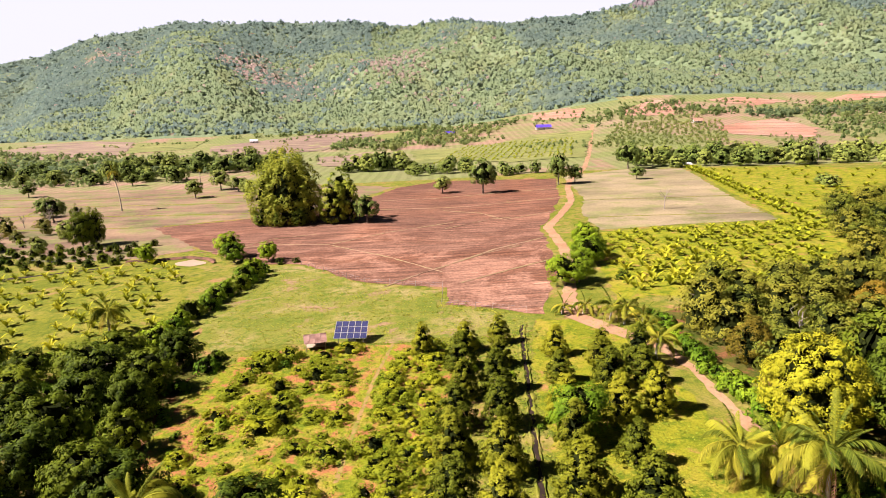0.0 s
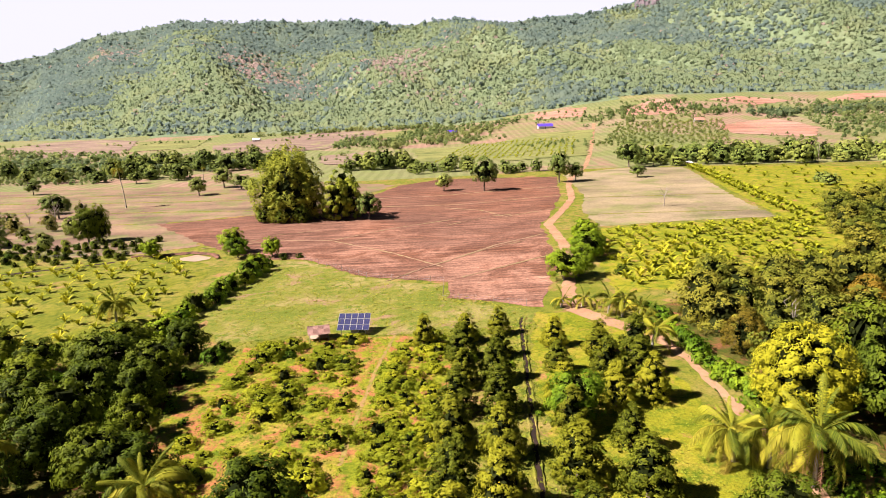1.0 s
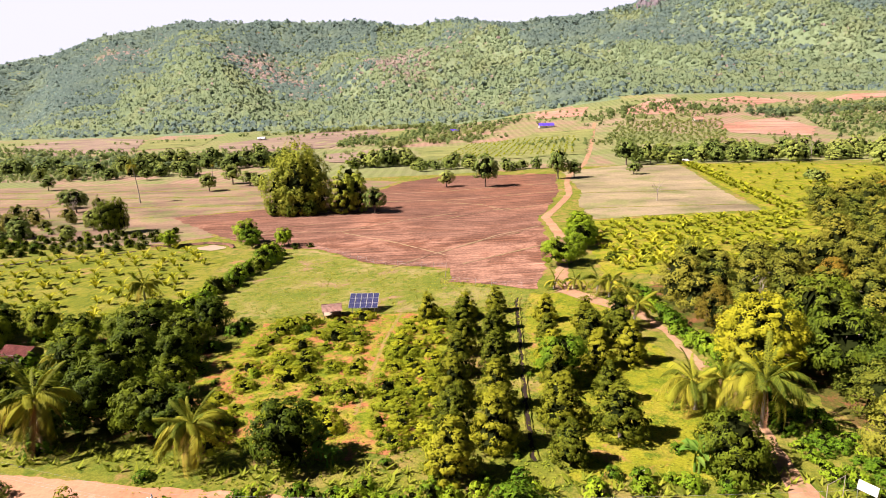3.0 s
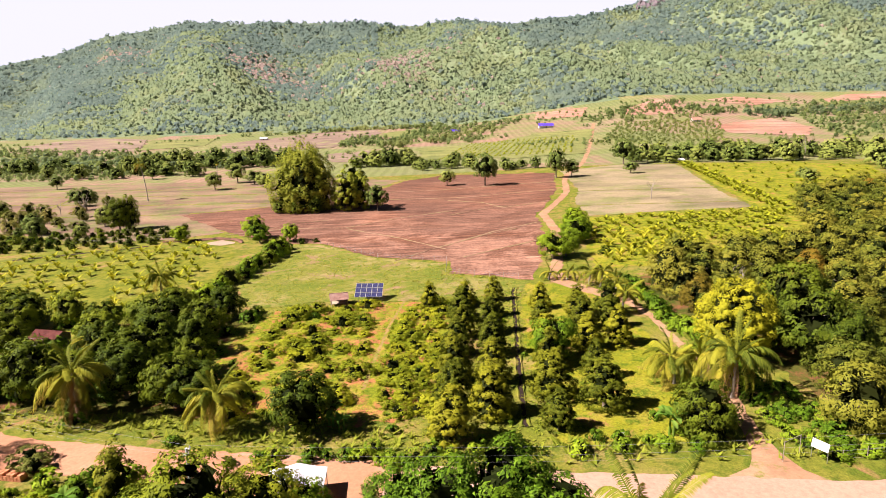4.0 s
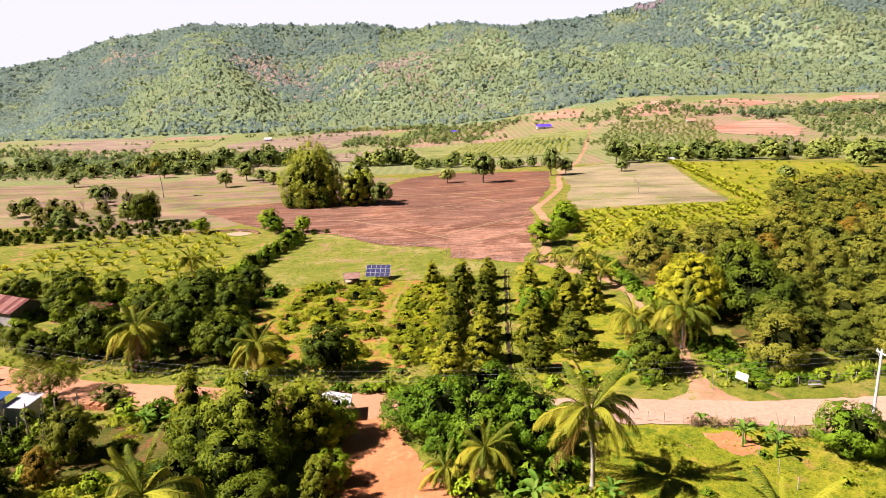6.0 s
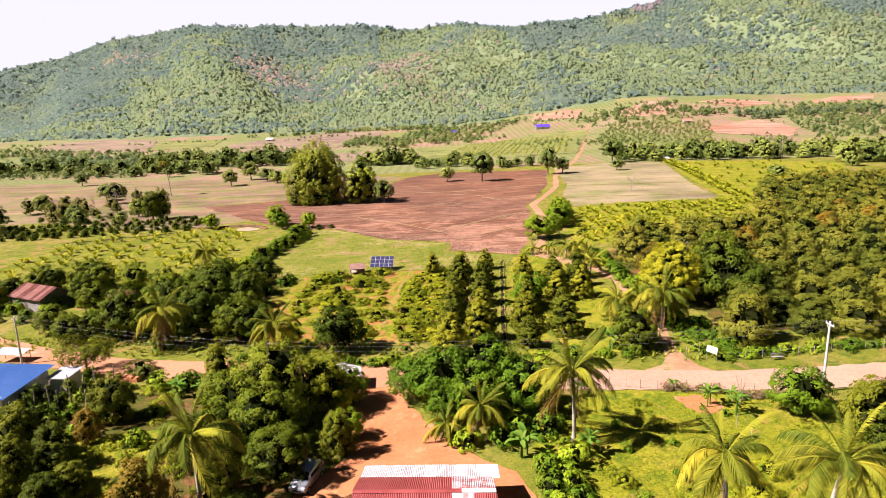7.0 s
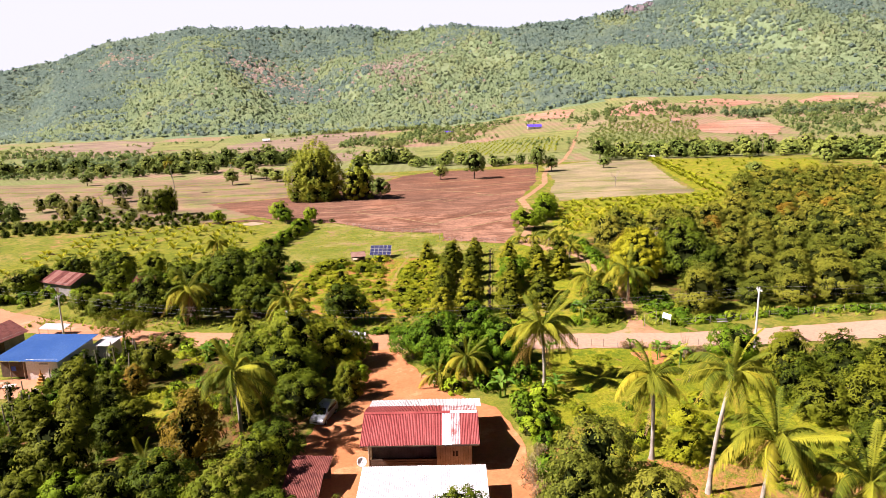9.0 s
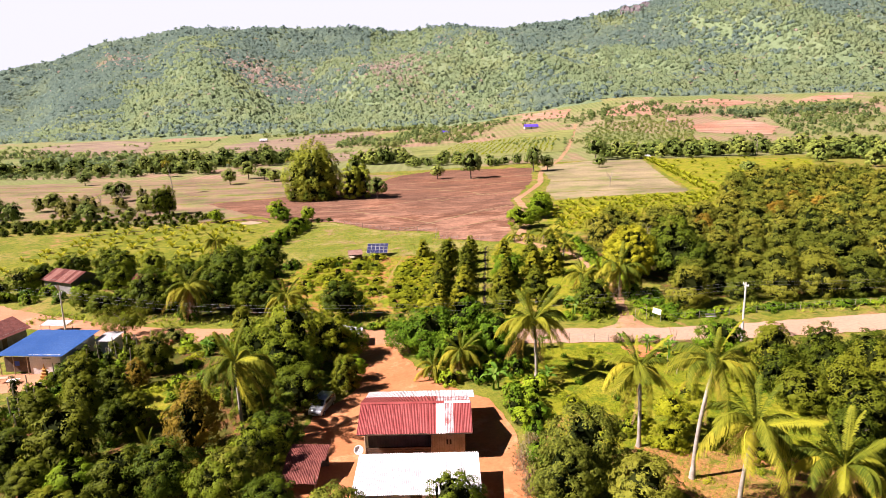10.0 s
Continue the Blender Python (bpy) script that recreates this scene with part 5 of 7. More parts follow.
trees = ((woody > -0.05) | foot | (rng.uniform(size=len(hx)) < 0.03)) & ~(bare & (rng.uniform(size=len(hx)) < 0.6))
places = np.stack([hx, hy], 1)
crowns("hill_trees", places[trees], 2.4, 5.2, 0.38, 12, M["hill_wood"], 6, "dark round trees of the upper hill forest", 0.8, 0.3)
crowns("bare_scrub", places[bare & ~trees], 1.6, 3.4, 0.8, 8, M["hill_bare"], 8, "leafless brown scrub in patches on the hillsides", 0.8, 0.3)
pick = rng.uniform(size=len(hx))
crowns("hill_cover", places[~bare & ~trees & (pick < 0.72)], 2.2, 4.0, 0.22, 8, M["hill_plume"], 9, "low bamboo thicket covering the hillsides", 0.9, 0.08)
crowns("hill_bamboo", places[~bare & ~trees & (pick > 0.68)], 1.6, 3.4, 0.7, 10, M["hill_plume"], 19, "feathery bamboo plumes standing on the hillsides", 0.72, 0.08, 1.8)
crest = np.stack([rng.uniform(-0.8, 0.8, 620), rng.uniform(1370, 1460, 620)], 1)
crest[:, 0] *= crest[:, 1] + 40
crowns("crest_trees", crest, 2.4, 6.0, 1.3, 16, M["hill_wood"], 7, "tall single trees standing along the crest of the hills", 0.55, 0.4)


def rock_outcrop():
    """A broken cliff of pinkish rock standing out of the forest below the eastern summit."""
    r = np.random.default_rng(77)
    n, m = 27, 8
    verts, faces = [], []
    for j in range(m):
        for i in range(n):
            a, b = i / (n - 1), j / (m - 1)
            x, y = 414 + 84 * a, 1394 + 40 * b + 7 * math.sin(a * 9)
            edge = math.sin(math.pi * min(1, a * 1.02)) ** 0.5
            rough = r.uniform(-2.2, 2.2) + 5 * math.sin(a * 23 + b * 3) * b
            verts.append((x + r.uniform(-1, 1), y + r.uniform(-2, 2), gz(x, y) - 2.5 + (10 * math.sin(math.pi * b) ** 0.5 + rough) * edge))
            if i and j:
                k = j * n + i
                faces.append((k - n - 1, k - n, k, k - 1))
    M["cliff"] = surface("cliff", (0.13, 0.108, 0.115), (0.20, 0.16, 0.168), 0.06, 0.35, 0.95, 1.5, (0.10, 0.12, 0.10), mask=0.56)
    tagged(mesh_ob("rock_outcrop", verts, faces, M["cliff"]), "broken pinkish grey cliff below the summit", "rock", kind="structure")


rock_outcrop()


def sown(n, poly, seed):
    r = np.random.default_rng(seed)
    p = np.array(poly, float)
    lo, hi = p.min(0), p.max(0)
    test = inside(poly)
    q = r.uniform(lo, hi, (n, 2))
    return np.array([tuple(a) for a in q if test(*a)])


woods("valley_woods", np.concatenate([sown(700, [(-520, 600), (-403, 560), (-300, 470), (-150, 470), (-120, 540), (-250, 580), (-400, 640), (-540, 700)], 1),
                                      sown(260, [(-270, 780), (-130, 810), (0, 800), (0, 770), (-100, 790)], 2), sown(420, [(-60, 640), (20, 560), (60, 680), (110, 760), (0, 790), (-50, 700)], 3),
                                      sown(240, [(150, 640), (260, 650), (330, 690), (300, 780), (150, 720)], 4), sown(700, [(330, 500), (560, 500), (640, 780), (430, 740), (360, 620)], 5),
                                      sown(160, [(-110, 600), (-30, 560), (-40, 640), (-100, 690)], 6)]), 1.8, 3.8, 1.1, M["valley_leaf"], 8, "scattered trees and bushes of the far valley")
woods("dark_thicket", np.concatenate([sown(260, [(-400, 470), (-250, 420), (-150, 440), (-150, 500), (-380, 560)], 9), sown(260, [(330, 640), (520, 690), (520, 720), (330, 690)], 10)]), 2.2, 4.2, 1.1, M["hill_forest"], 12, "thicket of dark trees in the valley")
scrub = np.concatenate([np.array([q for q in sown(3000, [(-420, 500), (420, 420), (640, 760), (-560, 760)], 20) if math.sin(q[0] / 31.0 + 2 * math.sin(q[1] / 47.0)) + math.sin(q[1] / 19.0) > 0.9]), sown(300, [(100, 690), (420, 690), (560, 770), (120, 800)], 21)])
woods("valley_scrub", scrub, 0.8, 2.2, 0.95, M["valley_leaf"], 14, "low scrub dotted over the far plots")
rows = [(120 + i * 6.0 + j * 3.0 + rnd.uniform(-2.5, 2.5), 480 + j * 7.5 + rnd.uniform(-2.5, 2.5)) for j in range(22) for i in range(18)]
woods("crop_rows", rows, 1.0, 1.9, 1.0, M["pale_crop"], 10, "rows of pale green plantation bushes")
rows = [(-5 + i * 5.0 + j * 1.5 + rnd.uniform(-1, 1), 430 + j * 7 + rnd.uniform(-1, 1)) for j in range(20) for i in range(20)]
woods("crop_rows", rows, 0.6, 1.1, 0.9, M["bush"], 13, "rows of low pale green crop plants")
rows = [(-430 + i * 7.5 + (j % 2) * 3 + rnd.uniform(-1, 1), 372 + j * 9 + rnd.uniform(-1, 1)) for j in range(8) for i in range(30)]
woods("plantation_rows", rows, 1.6, 2.4, 1.1, M["valley_leaf"], 9, "rows of round dark green plantation trees")
# foreground trees south of the road
for x, y, s in ((-16.4, 20.5, 1.1), (-21.0, 18.0, 1.4), (-25.2, 16.5, 1.1), (-20.6, 11.8, 1.1)):
    LEAFY.put(x, y, s)
for x, y, s in ((-25, 8, 1.0), (-17.5, 5.5, 0.9), (-26.7, -11.5, 0.9), (0.5, -19, 0.8), (-18.3, -5.2, 0.85), (-18.6, -9.6, 0.9), (-20.5, -14, 0.9), (-15.5, -16.5, 0.7)):
    NEARM.put(x, y, s * 0.95)
for x, y, s in ((-1.5, 20.0, 1.15), (3.5, 20.5, 1.2), (7.2, 17.5, 1.0), (-5.0, 22.0, 0.85), (2.5, 16.0, 1.0), (-12.4, 13, 0.55), (-13.5, 22.0, 0.75), (-1.5, 16.5, 0.6)):
    BRIGHT.put(x, y, s)
GARDEN.put(-36.7, 3.1, 0.8, 1.0)
DURIAN.put(-29.4, 22.6, 1.2, 1.15, "conical olive green tree in the garden", "garden trees")
for x, y, s, h in ((-47.8, 12.3, 1.1, 1.05), (-42.8, 10.2, 0.8, 1.2), (-43.2, 4.5, 1.05, 1.05), (-44.6, -6.5, 1.0, 1.0), (-40.3, -10.8, 0.85, 0.9), (-48.5, 4.0, 1.0, 0.95), (-36.5, -14.5, 0.8, 0.8), (-38.0, 1.0, 0.9, 0.9), (-23.0, 3.5, 0.9, 0.9), (-26.5, -12.5, 0.8, 0.8)):
    GARDEN.put(x, y, s, h)
for x, y, s, h in ((-42.0, 20.8, 0.98, 1.1), (-39.2, -6.3, 1.35, 1.05), (-31.3, -11.4, 0.98, 1.0), (-40.5, 6.0, 0.8, 1.1), (-33.5, -17.0, 0.9, 0.9)):
    OLIVE.put(x, y, s, h)
RUST.put(-27.0, -3.4, 1.15, 1.25, "tall bronze and olive leaved tree in the garden")
RUST.put(-23.8, -12.0, 0.6, 1.0, "small tree with bronze young leaves")
LIGHT.put(-19.8, -13.2, 0.95)
BRIGHT.put(-36.0, -11.0, 0.6)
for i, (x, y) in enumerate(((-30.8, -6.0), (-31.5, 5.0))):
    palm(x, y, 1.4, 0.78, (0, 0), 15, "young coconut palm in the garden", 60 + i, "garden palms")
palm(-1.9, 12.8, 1.8, 0.7, (0.5, -0.6), 18, "low weeping palm with yellowed fronds", 64, "garden palms", 3)
RUST.put(-42.3, 15.5, 0.6, 1.15, "slender young tree with yellow-bronze leaves")
for x, y in scatter(34, -58, -43, 1, 30, 2.0, 23, lambda x, y: x < -49 + (y - 16) * 0.1 and not (-65 < x < -56.5 and y > 15)):
    (HEDGE if rnd.random() < 0.45 else WEED).put(x, y, rnd.uniform(0.45, 0.9), 1.0, "dark low bush among the vine stakes", "garden bushes")
for x, y in scatter(26, -46, -28, 5, 30, 2.2, 24):
    (TALLWEED if rnd.random() < 0.6 else WEED).put(x, y, rnd.uniform(0.6, 1.2))
for x, y in scatter(34, 9.5, 40, -17, 19.5, 2.4, 25):
    TALLWEED.put(x, y, rnd.uniform(0.4, 1.0), rnd.uniform(0.6, 1.1))
ACACIA.put(-54.2, 36.4, 1.0)
for x, y, s in ((-33, 31, 1.2), (-37, 31.5, 1.1), (-41, 30.5, 1.3), (-28.5, 28.8, 1.2), (-53, 35, 1.0)):
    WEED.put(x, y, s)
for x, y, s in ((19.5, -4.5, 1.0), (21.0, -3.2, 0.8), (22.5, -8.0, 1.1), (24.5, -5.5, 0.9), (25.5, -1.0, 1.1), (18.0, -12.0, 0.9), (30.0, -11.0, 1.2), (31.5, -8.0, 1.0), (28.5, 2.5, 0.9), (15.0, 2.0, 0.6)):
    SHRUB.put(x, y, s, 0.95, "bushy yellow-green shrub among the palms", "shrubs under the palms")
for x, y, s in ((8.8, -1.5, 1.1), (8.2, 1.0, 1.2), (9.6, -4.5, 0.9), (10.2, 1.2, 1.0)):
    GREENHEDGE.put(x, y, s * 0.55, 1.0, "leafy green bush at the edge of the yard", "yard bushes")
LIGHT.put(12.8, -12.6, 1.15)
LIGHT.put(10.2, -17.0, 1.0)
LIGHT.put(16.5, -18.5, 0.9)
LIGHT.put(-9.5, -19.3, 0.85)
LIGHT.put(-6.0, -20.0, 0.6)
for x, y, s in ((9.5, 2.5, 1.3), (8.6, 5.0, 1.2), (10.5, -1.0, 1.1), (11.0, 5.5, 1.4), (4.6, 10.5, 1.3), (1.0, 10.2, 1.2), (-1.0, 13.5, 1.2), (6.0, 12.5, 1.5), (9.8, 12.0, 1.4), (9.2, -8.5, 1.0), (10.4, -11, 1.3)):
    WEED.put(x, y, s)
for x, y in scatter(46, 34, 66, -20, 14, 4.1, 15, lambda x, y: 37.5 + max(0, y) * 0.1 < x < 56 + 0.68 * y and y < 8.5):
    ROADSIDE.put(x, y, rnd.uniform(0.88, 1.15), rnd.uniform(0.95, 1.1))
GARDEN.put(-12.6, 9.8, 0.72, 1.2, "narrow leafy tree beside the drive")
BRIGHT.put(37.2, 13.4, 0.85)
HEDGE.put(25.8, 33.6, 1.0, 1.0, "dark green bush beside the track mouth")
for i in range(34):
    WEED.put(36 + i * 1.25 + rnd.uniform(-0.4, 0.4), 29.4 + i * 0.05 + rnd.uniform(-0.7, 0.7), rnd.uniform(0.5, 1.0), 0.7, "low wavy green hedge plant along the fence", "fence hedge")
for x, y, k in ((-46.0, 35.6, 1.0), (-44.6, 34.4, 0.8)):
    PALE.put(x, y, k * 0.7, 0.6, "greyish leafless bush beside the road", "roadside bushes")
for i, (x, y, s) in enumerate(((28.2, 15.8, 0.75), (30.4, 13.6, 0.8), (31.2, 16.6, 0.65), (-31.5, 26, 0.8), (6.8, 8, 1.0), (12.6, 7.2, 0.9), (-14.2, 40.5, 1.0), (-12.8, 39.5, 0.8), (22.4, 34.5, 1.1), (-33, 27, 0.9), (-36.5, 26, 0.9), (-29, 13, 0.9), (14, 20, 0.7), (26, 20.5, 0.6))):
    banana(x, y, s, i)
for x, y in scatter(26, 9, 40, -14, 20, 2.6, 16):
    WEED.put(x, y, rnd.uniform(0.25, 0.6))
for x, y in scatter(32, -60, -16, -16, 32, 2.0, 17):
    WEED.put(x, y, rnd.uniform(0.4, 0.9))
# tall bare-stemmed palms in the stubble, and a bare tree
palm(-139, 262, 17, 0.72, (-2.0, 0.0), 24, "tall slender palm with a small round head", 70, "")
palm(-142, 361, 9, 0.5, (0.3, 0.0), 14, "slender palm with a small round head", 71, "")


def bare_tree(x, y, high, seed, label="bare grey tree without leaves"):
    r = random.Random(seed)
    e = empty("bare_tree", pose(x, y, gz(x, y)), label, "tree")
    bm = bmesh.new()
    rod(bm, (0, 0, -0.2), (0.1, 0, high * 0.55), 0.16, 0.11, 7)
    part("trunk", bm, M["dry_twig"], e)
    for i in range(7):
        a, s = r.uniform(0, 6.28), high * r.uniform(0.3, 0.55)
        t1 = Vector((math.cos(a) * high * 0.22, math.sin(a) * high * 0.22, s + high * r.uniform(0.2, 0.42)))
        bm = bmesh.new()
        rod(bm, (0.05, 0, s), t1, 0.07, 0.04, 5)
        rod(bm, t1, t1 + Vector((r.uniform(-0.8, 0.8), r.uniform(-0.8, 0.8), 0.9)), 0.04, 0.015, 4)
        rod(bm, t1 * 0.8, t1 * 0.8 + Vector((r.uniform(-0.8, 0.8), r.uniform(-0.8, 0.8), 0.8)), 0.035, 0.012, 4)
        part("branch", bm, M["dry_twig"], e)


bare_tree(73, 198, 7.5, 1)
bare_tree(-148, 226, 9, 2)
bare_tree(-140, 230, 8, 3)
bare_tree(201, 328, 17, 4, "tall bare pale trunk above the hedgerow")
bare_tree(48, 75, 7, 5)
for k, (x, y, h) in enumerate(((-152, 232, 6), (-158, 226, 5), (-131, 222, 6), (-145, 240, 5))):
    bare_tree(x, y, h, 10 + k, "small leafless grey tree in the stubble")


def tufts(name, poly, n, high, wide, material, seed, label):
    """Grass tufts: crossed leaning blades in one mesh."""
    r = np.random.default_rng(seed)
    p = np.array(poly, float)
    test = inside(poly)
    q = np.array([tuple(a) for a in r.uniform(p.min(0), p.max(0), (n, 2)) if test(*a)])
    m = len(q)
    z = land(q[:, 0], q[:, 1])
    vs = []
    for k in range(4):
        a = r.uniform(0, 6.28, m)
        w, h = wide * r.uniform(0.5, 1.3, m), high * r.uniform(0.5, 1.4, m)
        lean = r.uniform(0.7, 1.8, m) * h
        dx, dy = np.cos(a), np.sin(a)
        b1 = np.stack([q[:, 0] - dy * w / 2, q[:, 1] + dx * w / 2, z], 1)
        b2 = np.stack([q[:, 0] + dy * w / 2, q[:, 1] - dx * w / 2, z], 1)
        tp = np.stack([q[:, 0] + dx * lean, q[:, 1] + dy * lean, z + h], 1)
        vs.append(np.stack([b1, b2, tp], 1))
    v = np.concatenate(vs).reshape(-1, 3)
    f = np.arange(len(v)).reshape(-1, 3)
    ob = mesh_ob(name, [], [], material)
    ob.data.from_pydata(v.tolist(), [], f.tolist())
    return tagged(ob, label, "grass", kind="stuff")


M["grass_blade"] = foliage("grass_blade", (0.17, 0.22, 0.018), (0.26, 0.30, 0.026), (0.32, 0.31, 0.04), 0.3, 0.8)
M["lawn_blade"] = foliage("lawn_blade", (0.16, 0.21, 0.012), (0.24, 0.26, 0.017), (0.29, 0.29, 0.02), 0.3, 0.8)
tufts("grass_tufts", [(-33, 34), (28, 33), (28, 92), (10, 90), (-36, 88)], 7000, 0.13, 0.4, M["grass_blade"], 1, "tufts of rough green grass between the shrubs")
tufts("meadow_tufts", [(-46, 106), (-42, 143), (-18, 122), (-3, 115), (14, 96), (12, 90), (-20, 92), (-38, 89)], 3500, 0.14, 0.5, M["grass_blade"], 5, "short tufts of meadow grass")
tufts("lawn_tufts", [(9, 2), (9, 20), (40, 17), (40, -8), (30, -18), (12, -16)], 6000, 0.16, 0.16, M["lawn_blade"], 2, "lush tufts of grass beside the road")
tufts("verge_tufts", [(-80, 49), (-30, 39), (8, 30), (80, 27), (80, 32), (8, 35), (-30, 44), (-80, 56)], 3000, 0.55, 0.4, M["grass_blade"], 3, "tall grass on the road verge")


# ---- buildings ----
M["red_roof"] = surface("red_roof", (0.29, 0.058, 0.055), (0.36, 0.085, 0.078), 0.6, 5, 0.5, 0.005, (0.44, 0.18, 0.15), mask=0.68)
M["faded_red"] = surface("faded_red", (0.42, 0.12, 0.11), (0.62, 0.52, 0.54), 0.9, 5, 0.5, 0.005, (0.72, 0.68, 0.70), mask=0.55)
M["white_tin"] = surface("white_tin", (0.80, 0.78, 0.80), (0.74, 0.72, 0.74), 0.4, 5, 0.45, 0.004)
M["grey_tin"] = surface("grey_tin", (0.66, 0.62, 0.62), (0.52, 0.46, 0.46), 0.8, 5, 0.5, 0.004, (0.76, 0.74, 0.75), mask=0.5)
M["rust_tin"] = surface("rust_tin", (0.15, 0.042, 0.034), (0.25, 0.08, 0.062), 1.1, 6, 0.65, 0.005, (0.42, 0.25, 0.21), mask=0.63)
M["pale_rust"] = surface("pale_rust", (0.40, 0.20, 0.16), (0.34, 0.14, 0.11), 0.9, 6, 0.65, 0.005, (0.55, 0.42, 0.38), mask=0.6)
M["blue_tin"] = surface("blue_tin", (0.085, 0.215, 0.56), (0.11, 0.25, 0.60), 0.3, 4, 0.45, 0.003)
M["old_wood"] = surface("old_wood", (0.36, 0.28, 0.19), (0.48, 0.39, 0.28), 1.2, 10, 0.85, 0.01)
M["grey_wood"] = surface("grey_wood", (0.24, 0.23, 0.23), (0.34, 0.32, 0.31), 1.2, 10, 0.85, 0.01)
M["dark_wood"] = surface("dark_wood", (0.12, 0.085, 0.06), (0.19, 0.13, 0.09), 1.2, 10, 0.85, 0.01)
M["plaster"] = surface("plaster", (0.80, 0.77, 0.72), (0.84, 0.80, 0.75), 0.5, 5, 0.85, 0.003, (0.62, 0.54, 0.44), mask=0.66)
M["concrete"] = surface("concrete", (0.58, 0.56, 0.55), (0.66, 0.64, 0.62), 1.0, 8, 0.85, 0.004)
M["white_paint"] = surface("white_paint", (0.80, 0.80, 0.80), (0.76, 0.76, 0.76), 1.0, 6, 0.5, 0.002)
M["green_net"] = surface("green_net", (0.05, 0.22, 0.14), (0.07, 0.28, 0.18), 1.0, 20, 0.8, 0.004)
M["orange_paint"] = surface("orange_paint", (0.60, 0.26, 0.06), (0.66, 0.34, 0.10), 1.0, 8, 0.6, 0.003)
M["thatch"] = surface("thatch", (0.38, 0.24, 0.19), (0.32, 0.18, 0.14), 1.0, 8, 0.95, 0.02, (0.24, 0.15, 0.11), mask=0.58)


def plain(name, col, rough=0.4, metal=0.0):
    m = bpy.data.materials.new(name)
    t, p = nodes_of(m)
    n = noise_node(t, 3.0, 4, 0.6, position(t))
    t.links.new(mixc(t, 0.25, col, ramp(t, n, [(0.3, (0.7, 0.7, 0.7)), (0.7, (1, 1, 1))]), 'MULTIPLY'), p.inputs["Base Color"])
    p.inputs["Roughness"].default_value, p.inputs["Metallic"].default_value = rough, metal
    return m


M["cell_blue"] = plain("cell_blue", (0.040, 0.044, 0.110), 0.25)
M["frame_metal"] = plain("frame_metal", (0.75, 0.76, 0.78), 0.35, 0.7)
M["steel"] = plain("steel", (0.45, 0.46, 0.47), 0.4, 0.8)
M["car_silver"] = plain("car_silver", (0.48, 0.52, 0.58), 0.28, 0.6)
M["glass_dark"] = plain("glass_dark", (0.02, 0.025, 0.03), 0.06)
M["rubber"] = plain("rubber", (0.02, 0.02, 0.02), 0.8)
M["lamp_glass"] = plain("lamp_glass", (0.75, 0.76, 0.78), 0.1)
M["black_hole"] = plain("black_hole", (0.02, 0.017, 0.015), 0.9)
M["wire"] = plain("wire", (0.22, 0.22, 0.23), 0.6)
M["blue_cloth"] = plain("blue_cloth", (0.05, 0.10, 0.45), 0.8)


def sheet_mesh(name, width, length, material, pitch=0.17, depth=0.024):
    """A corrugated roofing sheet: ribs along its length, overlapping lips, real waves."""
    n = max(2, int(round(width / pitch))) * 4
    top, bottom, faces = [], [], []
    for i in range(n + 1):
        x = width * i / n
        z = depth * math.sin(2 * math.pi * i / 4)
        top += [(x, 0, z), (x, length, z)]
        bottom += [(x, 0, z - 0.012), (x, length, z - 0.012)]
    k = len(top)
    for i in range(n):
        a = 2 * i
        faces += [(a, a + 2, a + 3, a + 1), (k + a, k + a + 1, k + a + 3, k + a + 2), (a, k + a, k + a + 2, a + 2), (a + 1, a + 3, k + a + 3, k + a + 1)]
    me = bpy.data.meshes.new(name)
    me.from_pydata(top + bottom, [], faces)
    me.materials.append(material)
    return me


def sheeted(parent, p0, along, up, length, width, sheets, material, seed=0, odd=None):
    """A slope of overlapping sheets. p0: lower left corner; along: its eaves; up: the way up the slope."""
    r = random.Random(seed)
    w = width / sheets
    me = sheet_mesh("roof_sheet", w + 0.06, length, material)
    special = {}
    for k, mt in (odd or {}).items():
        special[k] = sheet_mesh("roof_sheet", w + 0.06, length, mt)
    a, u = Vector(along).normalized(), Vector(up).normalized()
    n = a.cross(u)
    base = Matrix((a, u, n)).transposed().to_4x4()
    for i in range(sheets):
        o = new("roof_sheet", special.get(i, me))
        o.parent = parent
        o.matrix_local = Matrix.Translation(Vector(p0) + a * w * i + u * r.uniform(-0.05, 0.05) + n * (0.012 * (i % 2))) @ base


def boards(parent, p0, along, high, width, n, material, seed=0, gap=0.012, thick=0.03, name="board"):
    """Upright boards side by side, each a part."""
    r = random.Random(seed)
    w = width / n
    bm = bmesh.new()
    box(bm, 0, -thick / 2, 0, w - gap, thick / 2, high)
    first = None
    a = Vector((along[0], along[1], 0)).normalized()
    rot = Matrix.Rotation(math.atan2(a.y, a.x), 4, 'Z')
    for i in range(n):
        m = Matrix.Translation(Vector(p0) + a * w * i + Vector((0, 0, r.uniform(-0.03, 0.03)))) @ rot @ pose(0, r.uniform(-0.006, 0.006), 0)
        if first is None:
            first = part(name, bm, material, parent)
            first.matrix_local = m
        else:
            again(first, parent, m)


def posts(parent, places, z0, z1, r, material, name="post"):
    for x, y in places:
        bm = bmesh.new()
        rod(bm, (x, y, z0), (x, y, z1), r, r * 0.9, 8)
        part(name, bm, material, parent)


